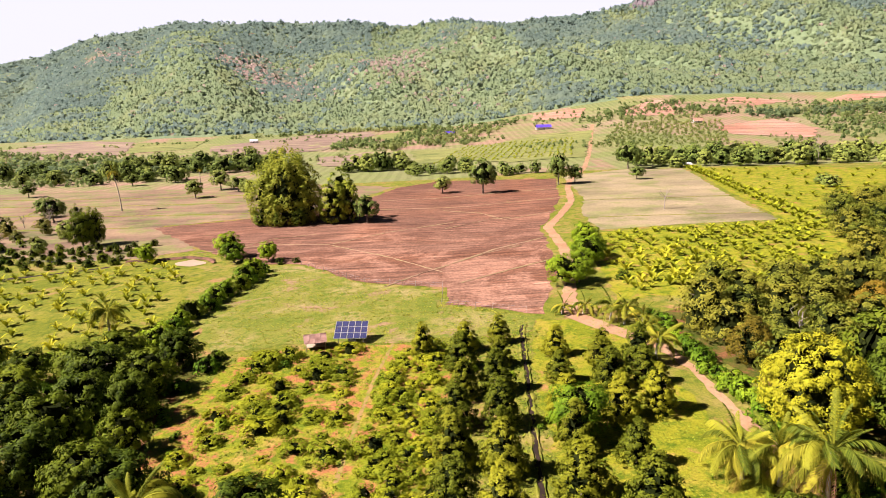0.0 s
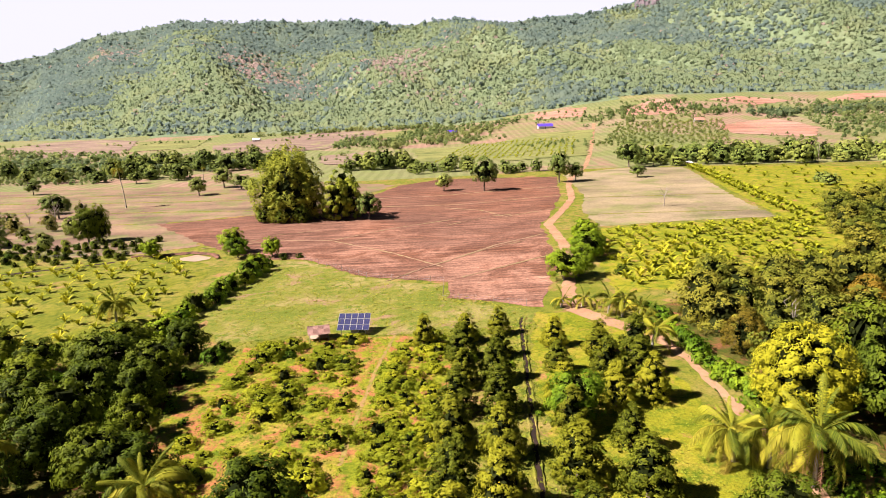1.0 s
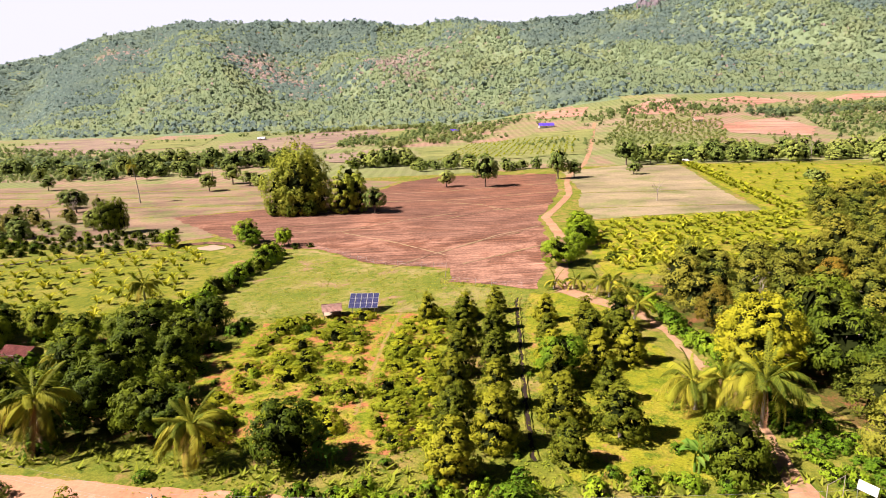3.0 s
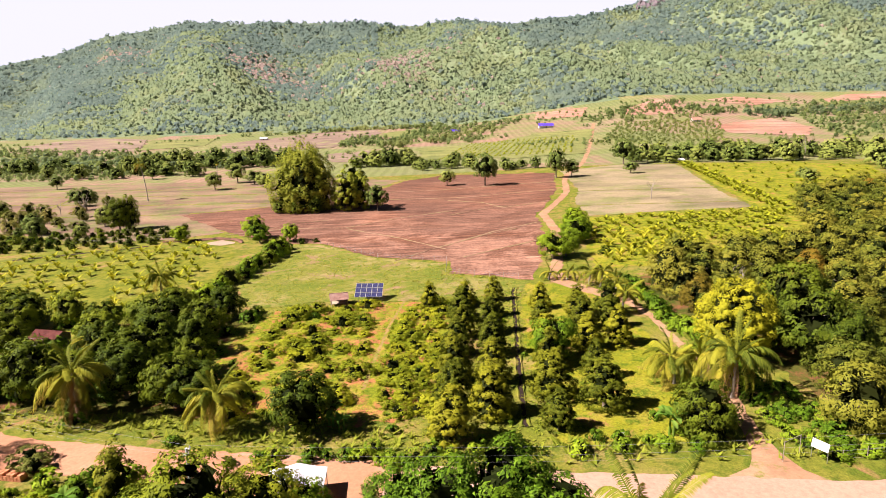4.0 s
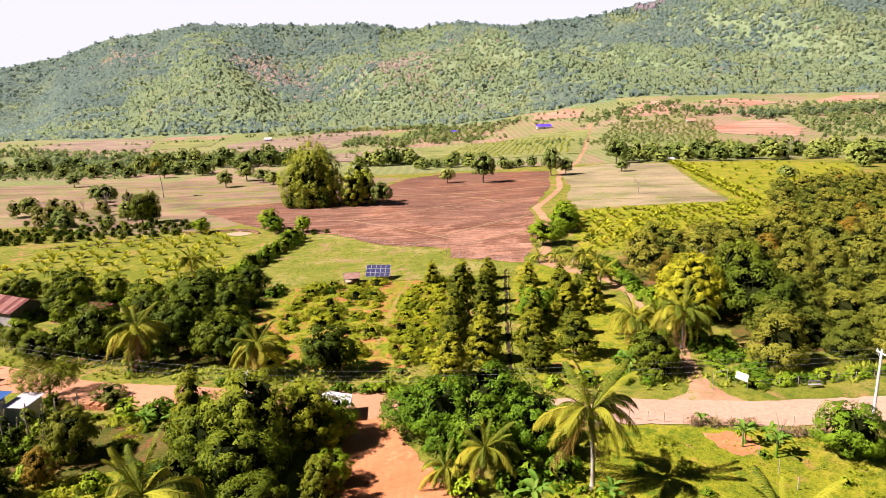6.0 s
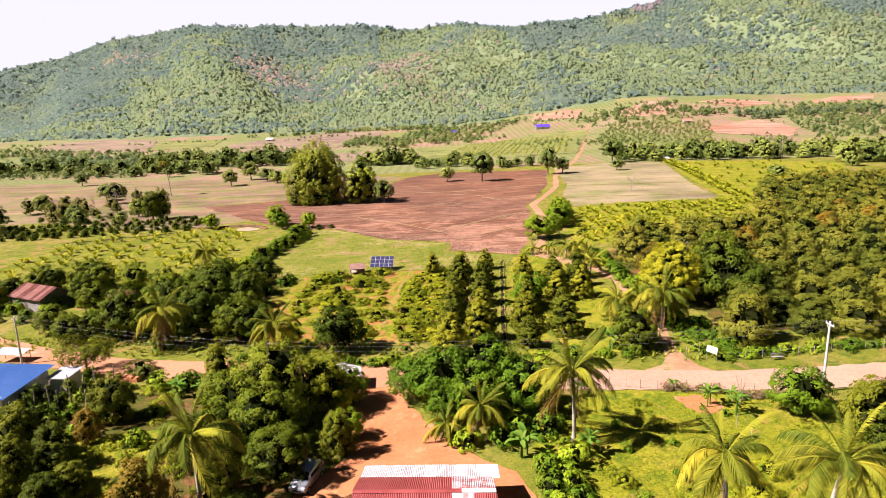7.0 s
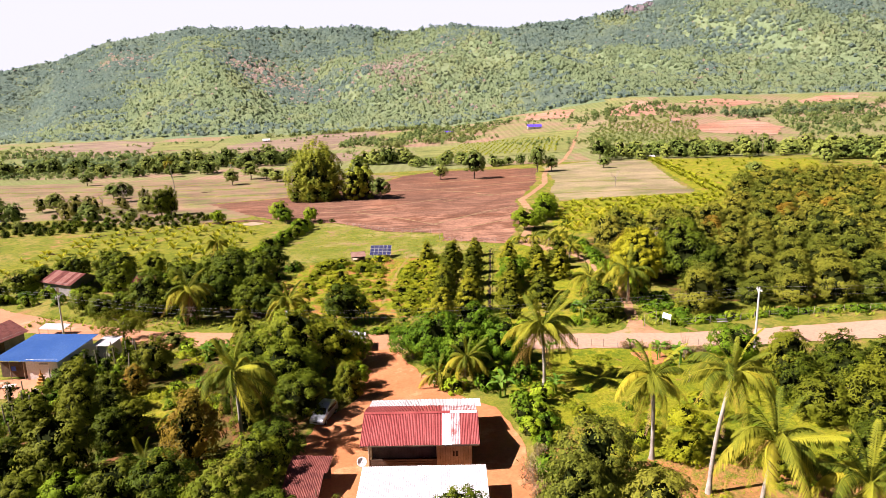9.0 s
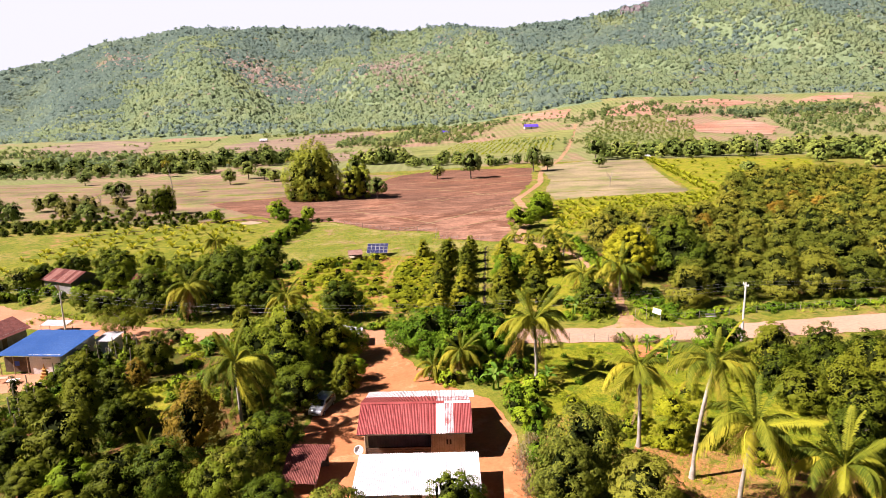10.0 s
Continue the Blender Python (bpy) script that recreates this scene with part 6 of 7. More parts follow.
def farmhouse():
    """The long wooden house: red corrugated roof, pale porch roof behind, dark open gallery."""
    x0, y0 = -3.1, -4.6
    z = gz(x0, y0)
    e = empty("farmhouse", pose(x0, y0, z, 0, 0, -0.8), "long wooden farmhouse under a red corrugated roof", "house")
    w = 5.75
    rz, ez, fz = 4.85, 3.35, 3.75
    bm = bmesh.new()
    for s in (-1, 1):
        v = [bm.verts.new(c) for c in ((s * 5.0, -3.2, 0.3), (s * 5.0, 4.2, 0.3), (s * 5.0, 4.2, 3.3), (s * 5.0, 0, rz - 0.2), (s * 5.0, -3.2, ez + 0.02))]
        bm.faces.new(v)
    bmesh.ops.solidify(bm, geom=bm.faces[:], thickness=0.08)
    part("gable_wall", bm, M["old_wood"], e, "weathered plank gable walls")
    bm = bmesh.new()
    box(bm, -5.0, 4.1, 0.0, 5.0, 4.2, 3.2)
    part("back_wall", bm, M["old_wood"], e)
    bm = bmesh.new()
    box(bm, -5.0, -1.2, 0.0, 1.7, -1.1, 4.1)
    part("gallery_wall", bm, M["dark_wood"], e, "dark inner wall of the open gallery")
    bm = bmesh.new()
    box(bm, -5.1, -3.3, 0.25, 5.1, 4.2, 0.4)
    part("floor", bm, M["dark_wood"], e)
    boards(e, (1.75, -3.22, 0.35), (1, 0), 3.05, 3.25, 13, M["old_wood"], 3)
    # black blocks on the boards paint the darkness of two open slits
    for k in (-0.16, 0.16):
        bm = bmesh.new()
        box(bm, 3.45 + k - 0.09, -3.27, 1.75, 3.45 + k + 0.09, -3.20, 2.3)
        part("window", bm, M["black_hole"], e, "black block for the shade in a narrow window slit")
    for k in range(4):
        bm = bmesh.new()
        box(bm, -5.0, -3.25, 0.55 + k * 0.24, 1.7, -3.19, 0.76 + k * 0.24, None, 0.01)
        part("rail_board", bm, M["dark_wood"], e, "weathered horizontal railing board")
    boards(e, (-4.9, -1.3, 0.5), (1, 0), 1.9, 6.5, 22, M["grey_wood"], 8)
    posts(e, [(-5.0, -3.2), (1.7, -3.2), (5.0, -3.2)], 0.0, ez, 0.08, M["old_wood"])
    slope = Vector((0, 3.9, rz - ez))
    sheeted(e, (-w, -3.9, ez), (1, 0, 0), slope, slope.length, 2 * w, 13, M["red_roof"], 1, {9: M["white_tin"], 10: M["faded_red"]})
    back = Vector((0, -3.65, rz - fz))
    sheeted(e, (w, 3.65, fz), (-1, 0, 0), back, back.length, 2 * w, 13, M["red_roof"], 2, {0: M["faded_red"], 1: M["faded_red"], 2: M["faded_red"], 3: M["faded_red"]})
    porch = Vector((0, -3.4, 0.75))
    sheeted(e, (w + 0.6, 7.0, 2.85), (-1, 0, 0), porch, porch.length, 2 * w + 0.6, 13, M["grey_tin"], 3, {0: M["white_tin"], 1: M["white_tin"], 3: M["white_tin"], 6: M["white_tin"]})
    posts(e, [(-5.3, 6.8), (-1.8, 6.8), (1.8, 6.8), (5.5, 6.8)], 0, 2.85, 0.07, M["old_wood"])
    for nm, a, b, mt in (("ridge_cap", -w, 3.0, "red_roof"), ("ridge_cap", 3.0, w, "white_tin")):
        bm = bmesh.new()
        for s in (-1, 1):
            m = Matrix.Translation((0, 0, rz + 0.03)) @ Matrix.Rotation(s * radians(-19), 4, 'X')
            box(bm, a, min(0, s * 0.28), 0.0, b, max(0, s * 0.28), 0.02, m)
        part(nm, bm, M[mt], e)
    bm = bmesh.new()
    box(bm, -w, -3.94, ez - 0.12, w, -3.88, ez - 0.02)
    part("fascia", bm, M["dark_wood"], e)
    for k in range(8):
        bm = bmesh.new()
        x = -5.4 + k * 1.54
        m = Matrix.Translation((x, -3.9, ez - 0.1)) @ slope.to_track_quat('Y', 'Z').to_matrix().to_4x4()
        box(bm, -0.04, 0, -0.05, 0.04, slope.length, 0.05, m)
        part("rafter", bm, M["dark_wood"], e)


def annex():
    """The low building in front: a bright white sheet roof over pale walls."""
    x0, y0 = -2.7, -14.2
    e = empty("annex", pose(x0, y0, gz(x0, y0), 0, 0, -0.6), "low annex under a bright white sheet roof", "house")
    bm = bmesh.new()
    for a in ((-5.2, -2.7, -5.05, 2.7), (5.05, -2.7, 5.2, 2.7), (-5.2, 2.58, 5.2, 2.7), (-5.2, -2.7, 5.2, -2.58)):
        box(bm, a[0], a[1], 0, a[2], a[3], 2.35)
    part("wall", bm, M["plaster"], e, "pale plastered wall")
    up = Vector((0, 6.1, 0.42))
    sheeted(e, (-5.65, -3.05, 2.32), (1, 0, 0), up, up.length, 11.3, 11, M["white_tin"], 5)
    bm = bmesh.new()
    box(bm, -5.65, 3.0, 2.62, 5.65, 3.1, 2.72)
    part("fascia", bm, M["white_paint"], e)
    bm = bmesh.new()
    box(bm, -0.5, -2.75, 0, 0.5, -2.69, 2.0)
    part("door", bm, M["dark_wood"], e, "dark wooden door")


def rusty_shed():
    e = empty("tin_shed", pose(-13.8, -10.3, gz(-13.8, -10.3), 0, 0, -3), "open shed under rusty red corrugated sheets", "shed")
    up = Vector((0, 2.6, 0.25))
    sheeted(e, (-1.95, 0.1, 2.2), (1, 0, 0), up, up.length, 3.9, 4, M["rust_tin"], 6)
    up = Vector((0, 2.6, 0.95))
    sheeted(e, (-1.85, -2.45, 1.3), (1, 0, 0), up, up.length, 3.5, 4, M["rust_tin"], 7)
    posts(e, [(-1.7, -2.3), (1.5, -2.3), (-1.7, 2.5), (1.7, 2.5)], 0, 2.1, 0.06, M["dark_wood"])
    bm = bmesh.new()
    box(bm, -1.7, 2.45, 0, 1.7, 2.55, 2.1)
    part("wall", bm, M["dark_wood"], e)
    bm = bmesh.new()
    box(bm, -1.75, -2.3, 0, -1.65, 2.5, 1.6)
    part("wall", bm, M["dark_wood"], e)


def blue_house():
    x0, y0 = -61.2, 27.4
    z = gz(-58, y0)
    e = empty("blue_roofed_house", pose(x0, y0, z, 0, 0, -5), "white plastered house under a bright blue sheet roof", "house")
    bm = bmesh.new()
    box(bm, -0.5, -4.2, -0.2, 4.4, -4.05, 3.0)
    box(bm, 4.25, -4.05, -0.2, 4.4, 4.2, 3.0)
    box(bm, -4.6, 4.05, -0.2, 4.4, 4.2, 3.3)
    box(bm, -0.5, -4.05, -0.2, -0.35, 4.05, 3.0)
    part("wall", bm, M["plaster"], e, "white plastered wall")
    up = Vector((0, 9.6, 0.75))
    sheeted(e, (-5.6, -4.7, 2.95), (1, 0, 0), up, up.length, 10.6, 11, M["blue_tin"], 8)
    bm = bmesh.new()
    box(bm, 1.6, -4.24, 2.3, 3.0, -4.19, 2.45)
    part("vent", bm, M["grey_wood"], e, "narrow grey vent slot")
    bm = bmesh.new()
    box(bm, -4.6, 1.5, 0, -0.5, 1.62, 2.9)
    part("inner_wall", bm, M["dark_wood"], e)
    boards(e, (-5.0, -3.6, 0), (1, 0), 2.4, 4.3, 14, M["dark_wood"], 9)
    posts(e, [(-5.2, -4.3), (-3.0, -4.3), (-0.8, -4.3)], -0.3, 2.95, 0.07, M["old_wood"])
    bm = bmesh.new()
    box(bm, -2.9, -4.2, 1.2, -2.2, -4.12, 1.9)
    part("cloth", bm, M["blue_cloth"], e, "blue cloth hung on the rail")
    s = empty("lean_to", pose(-54.2, 31.2, gz(-54.2, 31.2), 0, 0, -5), "small white lean-to store beside the house", "shed")
    bm = bmesh.new()
    box(bm, -1.2, -1.6, -0.2, 1.2, 1.6, 2.4)
    part("wall", bm, M["plaster"], s)
    sheeted(s, (-1.5, -1.9, 2.45), (1, 0, 0), (0, 3.8, 0.3), 3.8, 3.0, 3, M["white_tin"], 10)
    for x, y, w, d, h, mt in ((-64.5, 20.6, 1.4, 0.9, 0.8, "old_wood"), (-62.6, 20.0, 1.6, 1.0, 0.6, "plaster")):
        t = empty("yard_table", pose(x, y, gz(x, y), 0, 0, 12), "plain wooden table in the yard", "table")
        bm = bmesh.new()
        box(bm, -w / 2, -d / 2, h - 0.06, w / 2, d / 2, h, None, 0.01)
        part("tabletop", bm, M[mt], t)
        posts(t, [(a * w * 0.42, b * d * 0.4) for a in (-1, 1) for b in (-1, 1)], -0.05, h - 0.06, 0.04, M["dark_wood"], "leg")
    h = empty("shrine", pose(-57.6, 19.6, gz(-57.6, 19.6)), "small tiered orange shrine on a pale base", "shrine")
    bm = bmesh.new()
    box(bm, -0.7, -0.7, -0.1, 0.7, 0.7, 0.35, None, 0.03)
    part("base", bm, M["plaster"], h, "pale square base")
    for k in range(4):
        bm = bmesh.new()
        q = 0.5 - k * 0.1
        box(bm, -q, -q, 0.35 + k * 0.45, q, q, 0.7 + k * 0.45, None, 0.03)
        box(bm, -q - 0.09, -q - 0.09, 0.7 + k * 0.45, q + 0.09, q + 0.09, 0.8 + k * 0.45, None, 0.02)
        part("tier", bm, M["orange_paint"], h)
    bm = bmesh.new()
    rod(bm, (0, 0, 2.15), (0, 0, 3.0), 0.15, 0.02, 8)
    part("spire", bm, M["orange_paint"], h)


def gabled(name, x, y, turn, w, d, wall, rise, wall_mat, roof_mat, label, sheets, over=0.5, odd=None, sink=0.3):
    """A small gabled house, ridge along its own x."""
    e = empty(name, pose(x, y, gz(x, y), 0, 0, turn), label, "house")
    bm = bmesh.new()
    for s in (-1, 1):
        box(bm, -w / 2, s * d / 2 - 0.06, -sink, w / 2, s * d / 2 + 0.06, wall)
    part("wall", bm, M[wall_mat], e)
    for s in (-1, 1):
        bm = bmesh.new()
        v = [bm.verts.new((s * w / 2, *c)) for c in ((-d / 2, -sink), (d / 2, -sink), (d / 2, wall), (0, wall + rise * 0.96), (-d / 2, wall))]
        bm.faces.new(v)
        bmesh.ops.solidify(bm, geom=bm.faces[:], thickness=0.1)
        part("gable_wall", bm, M[wall_mat], e)
    run = d / 2 + over
    drop = rise * over / (d / 2)
    for s in (-1, 1):
        up = Vector((0, -s * run, rise + drop))
        sheeted(e, (-s * -1 * (w / 2 + over) if s > 0 else -(w / 2 + over), s * run, wall - drop), (-s, 0, 0), up, up.length, w + 2 * over, sheets, M[roof_mat], int(abs(x)) + s, odd)
    bm = bmesh.new()
    box(bm, -0.45, -d / 2 - 0.1, -sink, 0.45, -d / 2 - 0.05, 1.95)
    part("door", bm, M["dark_wood"], e)
    return e


farmhouse()
annex()
rusty_shed()
blue_house()
gabled("plank_hut", -66.6, 72.4, -14, 4.6, 3.6, 2.3, 0.9, "grey_wood", "rust_tin", "small plank hut under rusty orange sheets among the trees", 5, 0.4)
gabled("tin_house", -85.5, 75.5, -25, 9.2, 7.0, 2.9, 1.6, "grey_wood", "rust_tin", "grey plank house under patched rusty red sheets", 10, 0.6, {1: M["pale_rust"], 2: M["pale_rust"], 5: M["pale_rust"], 6: M["pale_rust"], 8: M["pale_rust"]})
gabled("roadside_house", -77.5, 36.5, 78, 9, 6.0, 2.6, 1.6, "grey_wood", "rust_tin", "old wooden roadside house under rusty sheets", 8, 0.6, {1: M["pale_rust"]})
gabled("small_hut", -54, 64, 20, 3.4, 3.0, 2.0, 0.9, "old_wood", "rust_tin", "small hut under rusty sheets among dark trees", 3, 0.4)
M["violet_tin"] = surface("violet_tin", (0.10, 0.05, 0.50), (0.12, 0.06, 0.56), 0.2, 2, 0.5, 0.004)
gabled("violet_barn", 108, 657, 3, 15, 7, 2.6, 2.4, "plaster", "violet_tin", "distant long barn under a violet-blue roof", 14, 0.6)
gabled("far_house", 11, 694, -3, 9, 7, 2.4, 2.2, "grey_wood", "violet_tin", "distant house under a dull violet roof", 8, 0.6)
gabled("far_shed", -216, 727, 5, 8, 6, 2.2, 1.8, "plaster", "white_tin", "distant shed under white sheets", 6, 0.6)
gabled("orange_house", 259, 632, 2, 9, 6, 2.4, 2.4, "plaster", "orange_earth", "distant house under an orange tiled roof", 7, 0.6)
gabled("field_hut", 132, 333, 6, 5.5, 3.2, 1.6, 0.8, "grey_wood", "grey_tin", "low field hut under grey sheets", 5, 0.5)
# low roofed stall and planks beside the roadside house
stall = empty("market_stall", pose(-70.5, 43.8, gz(-70.5, 43.8), 0, 0, -8), "low roadside stall with pale sheet awning", "stall")
sheeted(stall, (-2.5, -1.0, 1.5), (1, 0, 0), (0, 2.2, 0.4), 2.2, 5.0, 5, M["white_tin"], 20)
posts(stall, [(-2.3, -0.9), (2.3, -0.9), (-2.3, 1.1), (2.3, 1.1)], -0.2, 1.6, 0.05, M["old_wood"])


def solar_array():
    """Fifteen framed modules on a tilted rack over posts."""
    e = empty("solar_array", pose(-15.9, 90.3, gz(-15.9, 90.3), 0, 0, -1), "tilted rack of fifteen blue solar panels on posts", "solar panel")
    up = Vector((0, 3.5, 1.75))
    m0 = Matrix.Translation((-2.65, -1.75, 1.05)) @ Matrix.Rotation(math.atan2(up.z, up.y), 4, 'X')
    w, h = 1.06, up.length / 3
    first = None
    for i in range(5):
        for j in range(3):
            m = m0 @ Matrix.Translation((i * w, j * h, 0))
            if first is None:
                bm = bmesh.new()
                for a in ((0.01, 0.01, w - 0.01, 0.04), (0.01, h - 0.04, w - 0.01, h - 0.01), (0.01, 0.04, 0.04, h - 0.04), (w - 0.04, 0.04, w - 0.01, h - 0.04)):
                    box(bm, a[0], a[1], 0, a[2], a[3], 0.045)
                first = part("panel_frame", bm, M["frame_metal"], e, "pale aluminium frame")
                first.matrix_local = m
                bm = bmesh.new()
                n = 3
                for a in range(n):
                    for b in range(4):
                        cw, ch = (w - 0.12) / n, (h - 0.12) / 4
                        box(bm, 0.06 + a * cw + 0.006, 0.06 + b * ch + 0.006, 0.015, 0.06 + (a + 1) * cw - 0.006, 0.06 + (b + 1) * ch - 0.006, 0.035)
                cells = part("module", bm, M["cell_blue"], first, "dark blue cell module")
            else:
                f = again(first, e, m)
                again(cells, f, Matrix.Identity(4))
    posts(e, [(-2.0, -1.0), (0, -1.0), (2.0, -1.0)], -0.2, 1.4, 0.05, M["steel"])
    posts(e, [(-2.0, 1.3), (0, 1.3), (2.0, 1.3)], -0.2, 2.45, 0.05, M["steel"])
    bm = bmesh.new()
    box(bm, -0.6, -0.3, 0.0, 0.6, 0.5, 0.9, None, 0.05)
    part("pump_box", bm, M["steel"], e, "grey pump cabinet")


def field_shelter():
    """A low hut of poles under a two-sided roof of worn sheets, open to the front."""
    e = empty("field_shelter", pose(-21.4, 88.2, gz(-21.4, 88.2), 0, 0, 14), "small open pole shelter under a worn pinkish brown roof", "shelter")
    for s in (-1, 1):
        sheeted(e, (-s * 1.75, s * 1.75, 1.35), (s, 0, 0), (0, -s * 1.78, 0.95), 2.02, 3.5, 4, M["thatch"], 21 + s)
    posts(e, [(-1.5, -1.4), (0, -1.4), (1.5, -1.4), (-1.5, 1.4), (1.5, 1.4)], -0.1, 1.5, 0.05, M["old_wood"])
    bm = bmesh.new()
    rod(bm, (-1.8, 0, 2.25), (1.8, 0, 2.25), 0.05)
    part("ridge_pole", bm, M["old_wood"], e)
    bm = bmesh.new()
    box(bm, -1.4, -1.1, 0.45, 1.4, 1.3, 0.52)
    part("platform", bm, M["old_wood"], e, "plank sleeping platform")
    bm = bmesh.new()
    box(bm, -1.45, 1.36, 0.1, 1.45, 1.41, 1.45)
    part("back_wall", bm, M["dark_wood"], e)
    bm = bmesh.new()
    box(bm, 1.42, -1.3, 0.1, 1.47, 1.3, 1.45)
    part("side_wall", bm, M["dark_wood"], e)


def minivan():
    """A silver people carrier, nose to the south."""
    e = empty("minivan", pose(-14.9, 5.0, gz(-14.9, 5.0), 0, 0, -14), "silver people carrier parked under the trees", "car")
    W = 0.86
    prof = [(-2.2, 0.35), (-2.22, 0.72), (-1.95, 0.95), (-1.25, 1.08), (-0.55, 1.62), (0.2, 1.74), (1.6, 1.70), (2.1, 1.2), (2.2, 0.8), (2.18, 0.35)]
    bm = bmesh.new()
    rings = []
    for s, k in ((-1.0, 0.0), (-0.92, 0.06), (0.92, 0.06), (1.0, 0.0)):
        rings.append([bm.verts.new((W * s * (0.90 if z > 1.2 else 1.0), y, z + (k if z > 0.6 else 0))) for y, z in prof])
    for a, b in zip(rings, rings[1:]):
        for i in range(len(prof)):
            j = (i + 1) % len(prof)
            bm.faces.new((a[i], b[i], b[j], a[j]))
    bm.faces.new(rings[0])
    bm.faces.new(rings[-1][::-1])
    bmesh.ops.recalc_face_normals(bm, faces=bm.faces[:])
    bmesh.ops.bevel(bm, geom=bm.edges[:], offset=0.03, segments=2, affect='EDGES')
    body = part("body", bm, M["car_silver"], e, "silver painted body", True)
    bm = bmesh.new()
    v = [bm.verts.new(c) for c in ((-0.72, -1.24, 1.16), (0.72, -1.24, 1.16), (0.62, -0.6, 1.66), (-0.62, -0.6, 1.66))]
    bm.faces.new(v)
    bmesh.ops.solidify(bm, geom=bm.faces[:], thickness=0.02)
    part("windscreen", bm, M["glass_dark"], e, "dark sloping windscreen")
    for s in (-1, 1):
        for a, b in ((-0.75, 0.1), (0.15, 1.0), (1.05, 1.75)):
            bm = bmesh.new()
            box(bm, min(s * 0.80, s * 0.855), a, 1.14, max(s * 0.80, s * 0.855), b, 1.55, None, 0.02)
            part("side_window", bm, M["glass_dark"], e)
        bm = bmesh.new()
        box(bm, s * 0.66 - 0.16, -2.22, 0.72, s * 0.66 + 0.16, -2.02, 0.92, None, 0.03)
        part("headlight", bm, M["lamp_glass"], e, "clear headlight")
        bm = bmesh.new()
        box(bm, s * 0.98 - 0.09, -0.95, 1.1, s * 0.98 + 0.09, -0.82, 1.25, None, 0.02)
        part("mirror", bm, M["car_silver"], e)
        for y in (-1.4, 1.35):
            bm = bmesh.new()
            rod(bm, (s * 0.70, y, 0.32), (s * 0.88, y, 0.32), 0.32, None, 18)
            wh = part("tyre", bm, M["rubber"], e, "black rubber tyre")
            bm = bmesh.new()
            rod(bm, (s * 0.86, y, 0.32), (s * 0.90, y, 0.32), 0.19, None, 14)
            part("rim", bm, M["steel"], wh, "grey metal rim")
    bm = bmesh.new()
    box(bm, -0.45, -2.26, 0.5, 0.45, -2.18, 0.66, None, 0.02)
    part("grille", bm, M["rubber"], e, "dark front grille")
    bm = bmesh.new()
    box(bm, -0.26, -2.28, 0.38, 0.26, -2.24, 0.49)
    part("number_plate", bm, M["white_paint"], e, "white plate")


def dish():
    e = empty("satellite_dish", pose(-8.9, -7.6, gz(-8.9, -7.6), 0, 0, 15), "round white satellite dish on a post", "dish")
    bm = bmesh.new()
    rod(bm, (0, 0, -0.1), (0, 0, 1.35), 0.05, None, 8)
    part("post", bm, M["steel"], e)
    n, verts, faces = 18, [], []
    for i in range(5):
        r = 0.5 * i / 4
        for k in range(n):
            a = 2 * math.pi * k / n
            verts.append((r * math.cos(a), r * math.sin(a), 0.18 * (r / 0.5) ** 2))
    for i in range(4):
        faces += [(i * n + k, i * n + (k + 1) % n, (i + 1) * n + (k + 1) % n, (i + 1) * n + k) for k in range(n)]
    o = mesh_ob("reflector", verts, faces, M["white_paint"], True, e, "shallow white reflector")
    o.matrix_local = pose(0, -0.08, 1.45, 50, 0, 0)
    md = o.modifiers.new("thick", 'SOLIDIFY')
    md.thickness = 0.02
    bm = bmesh.new()
    rod(bm, (0, -0.1, 1.4), (0, -0.75, 1.75), 0.02, None, 6)
    part("feed_arm", bm, M["steel"], e)


def canopy():
    e = empty("market_canopy", pose(-15.2, 27.0, gz(-15.2, 27.0), 0, 0, 4), "white gabled canopy with green netting by the road", "canopy")
    for s in (-1, 1):
        bm = bmesh.new()
        v = [bm.verts.new(c) for c in ((0, -1.6, 2.75), (0, 1.6, 2.75), (s * 2.7, 1.7, 2.1), (s * 2.7, -1.7, 2.1))]
        f = bm.faces.new(v)
        bmesh.ops.subdivide_edges(bm, edges=bm.edges[:], cuts=3, use_grid_fill=True)
        for q in bm.verts:
            q.co.z -= 0.06 * math.sin(math.pi * abs(q.co.x) / 2.7)
        bmesh.ops.solidify(bm, geom=bm.faces[:], thickness=0.02)
        part("awning", bm, M["white_tin"], e, "white tarpaulin awning")
    posts(e, [(-2.6, -1.5), (2.6, -1.5), (-2.6, 1.5), (2.6, 1.5)], -0.1, 2.15, 0.05, M["steel"])
    bm = bmesh.new()
    for k in range(12):
        x = -2.5 + k * 0.25
        box(bm, x, -1.72 - 0.04 * (k % 2), 0.2, x + 0.25, -1.69 - 0.04 * (k % 2), 2.1)
    part("netting", bm, M["green_net"], e, "hanging green shade net")


def power_pole(x, y, high, arm=True):
    e = empty("power_pole", pose(x, y, gz(x, y)), "pale concrete power pole beside the road", "power pole", "power poles")
    bm = bmesh.new()
    rod(bm, (0, 0, -0.3), (0, 0, high), 0.17, 0.11, 10)
    part("shaft", bm, M["concrete"], e)
    bm = bmesh.new()
    box(bm, -0.05, -0.75, high - 0.42, 0.05, 0.75, high - 0.30)
    part("crossarm", bm, M["concrete"], e)
    for k in (-0.65, 0.0, 0.65):
        bm = bmesh.new()
        rod(bm, (0, k, high - 0.3), (0, k, high - 0.08), 0.05, 0.035, 8)
        part("insulator", bm, M["white_paint"], e)
    bm = bmesh.new()
    rod(bm, (0.0, 0.12, high - 1.0), (0.0, 0.62, high - 0.4), 0.03, None, 6)
    part("brace", bm, M["steel"], e)
    return Vector((x, y, gz(x, y) + high))


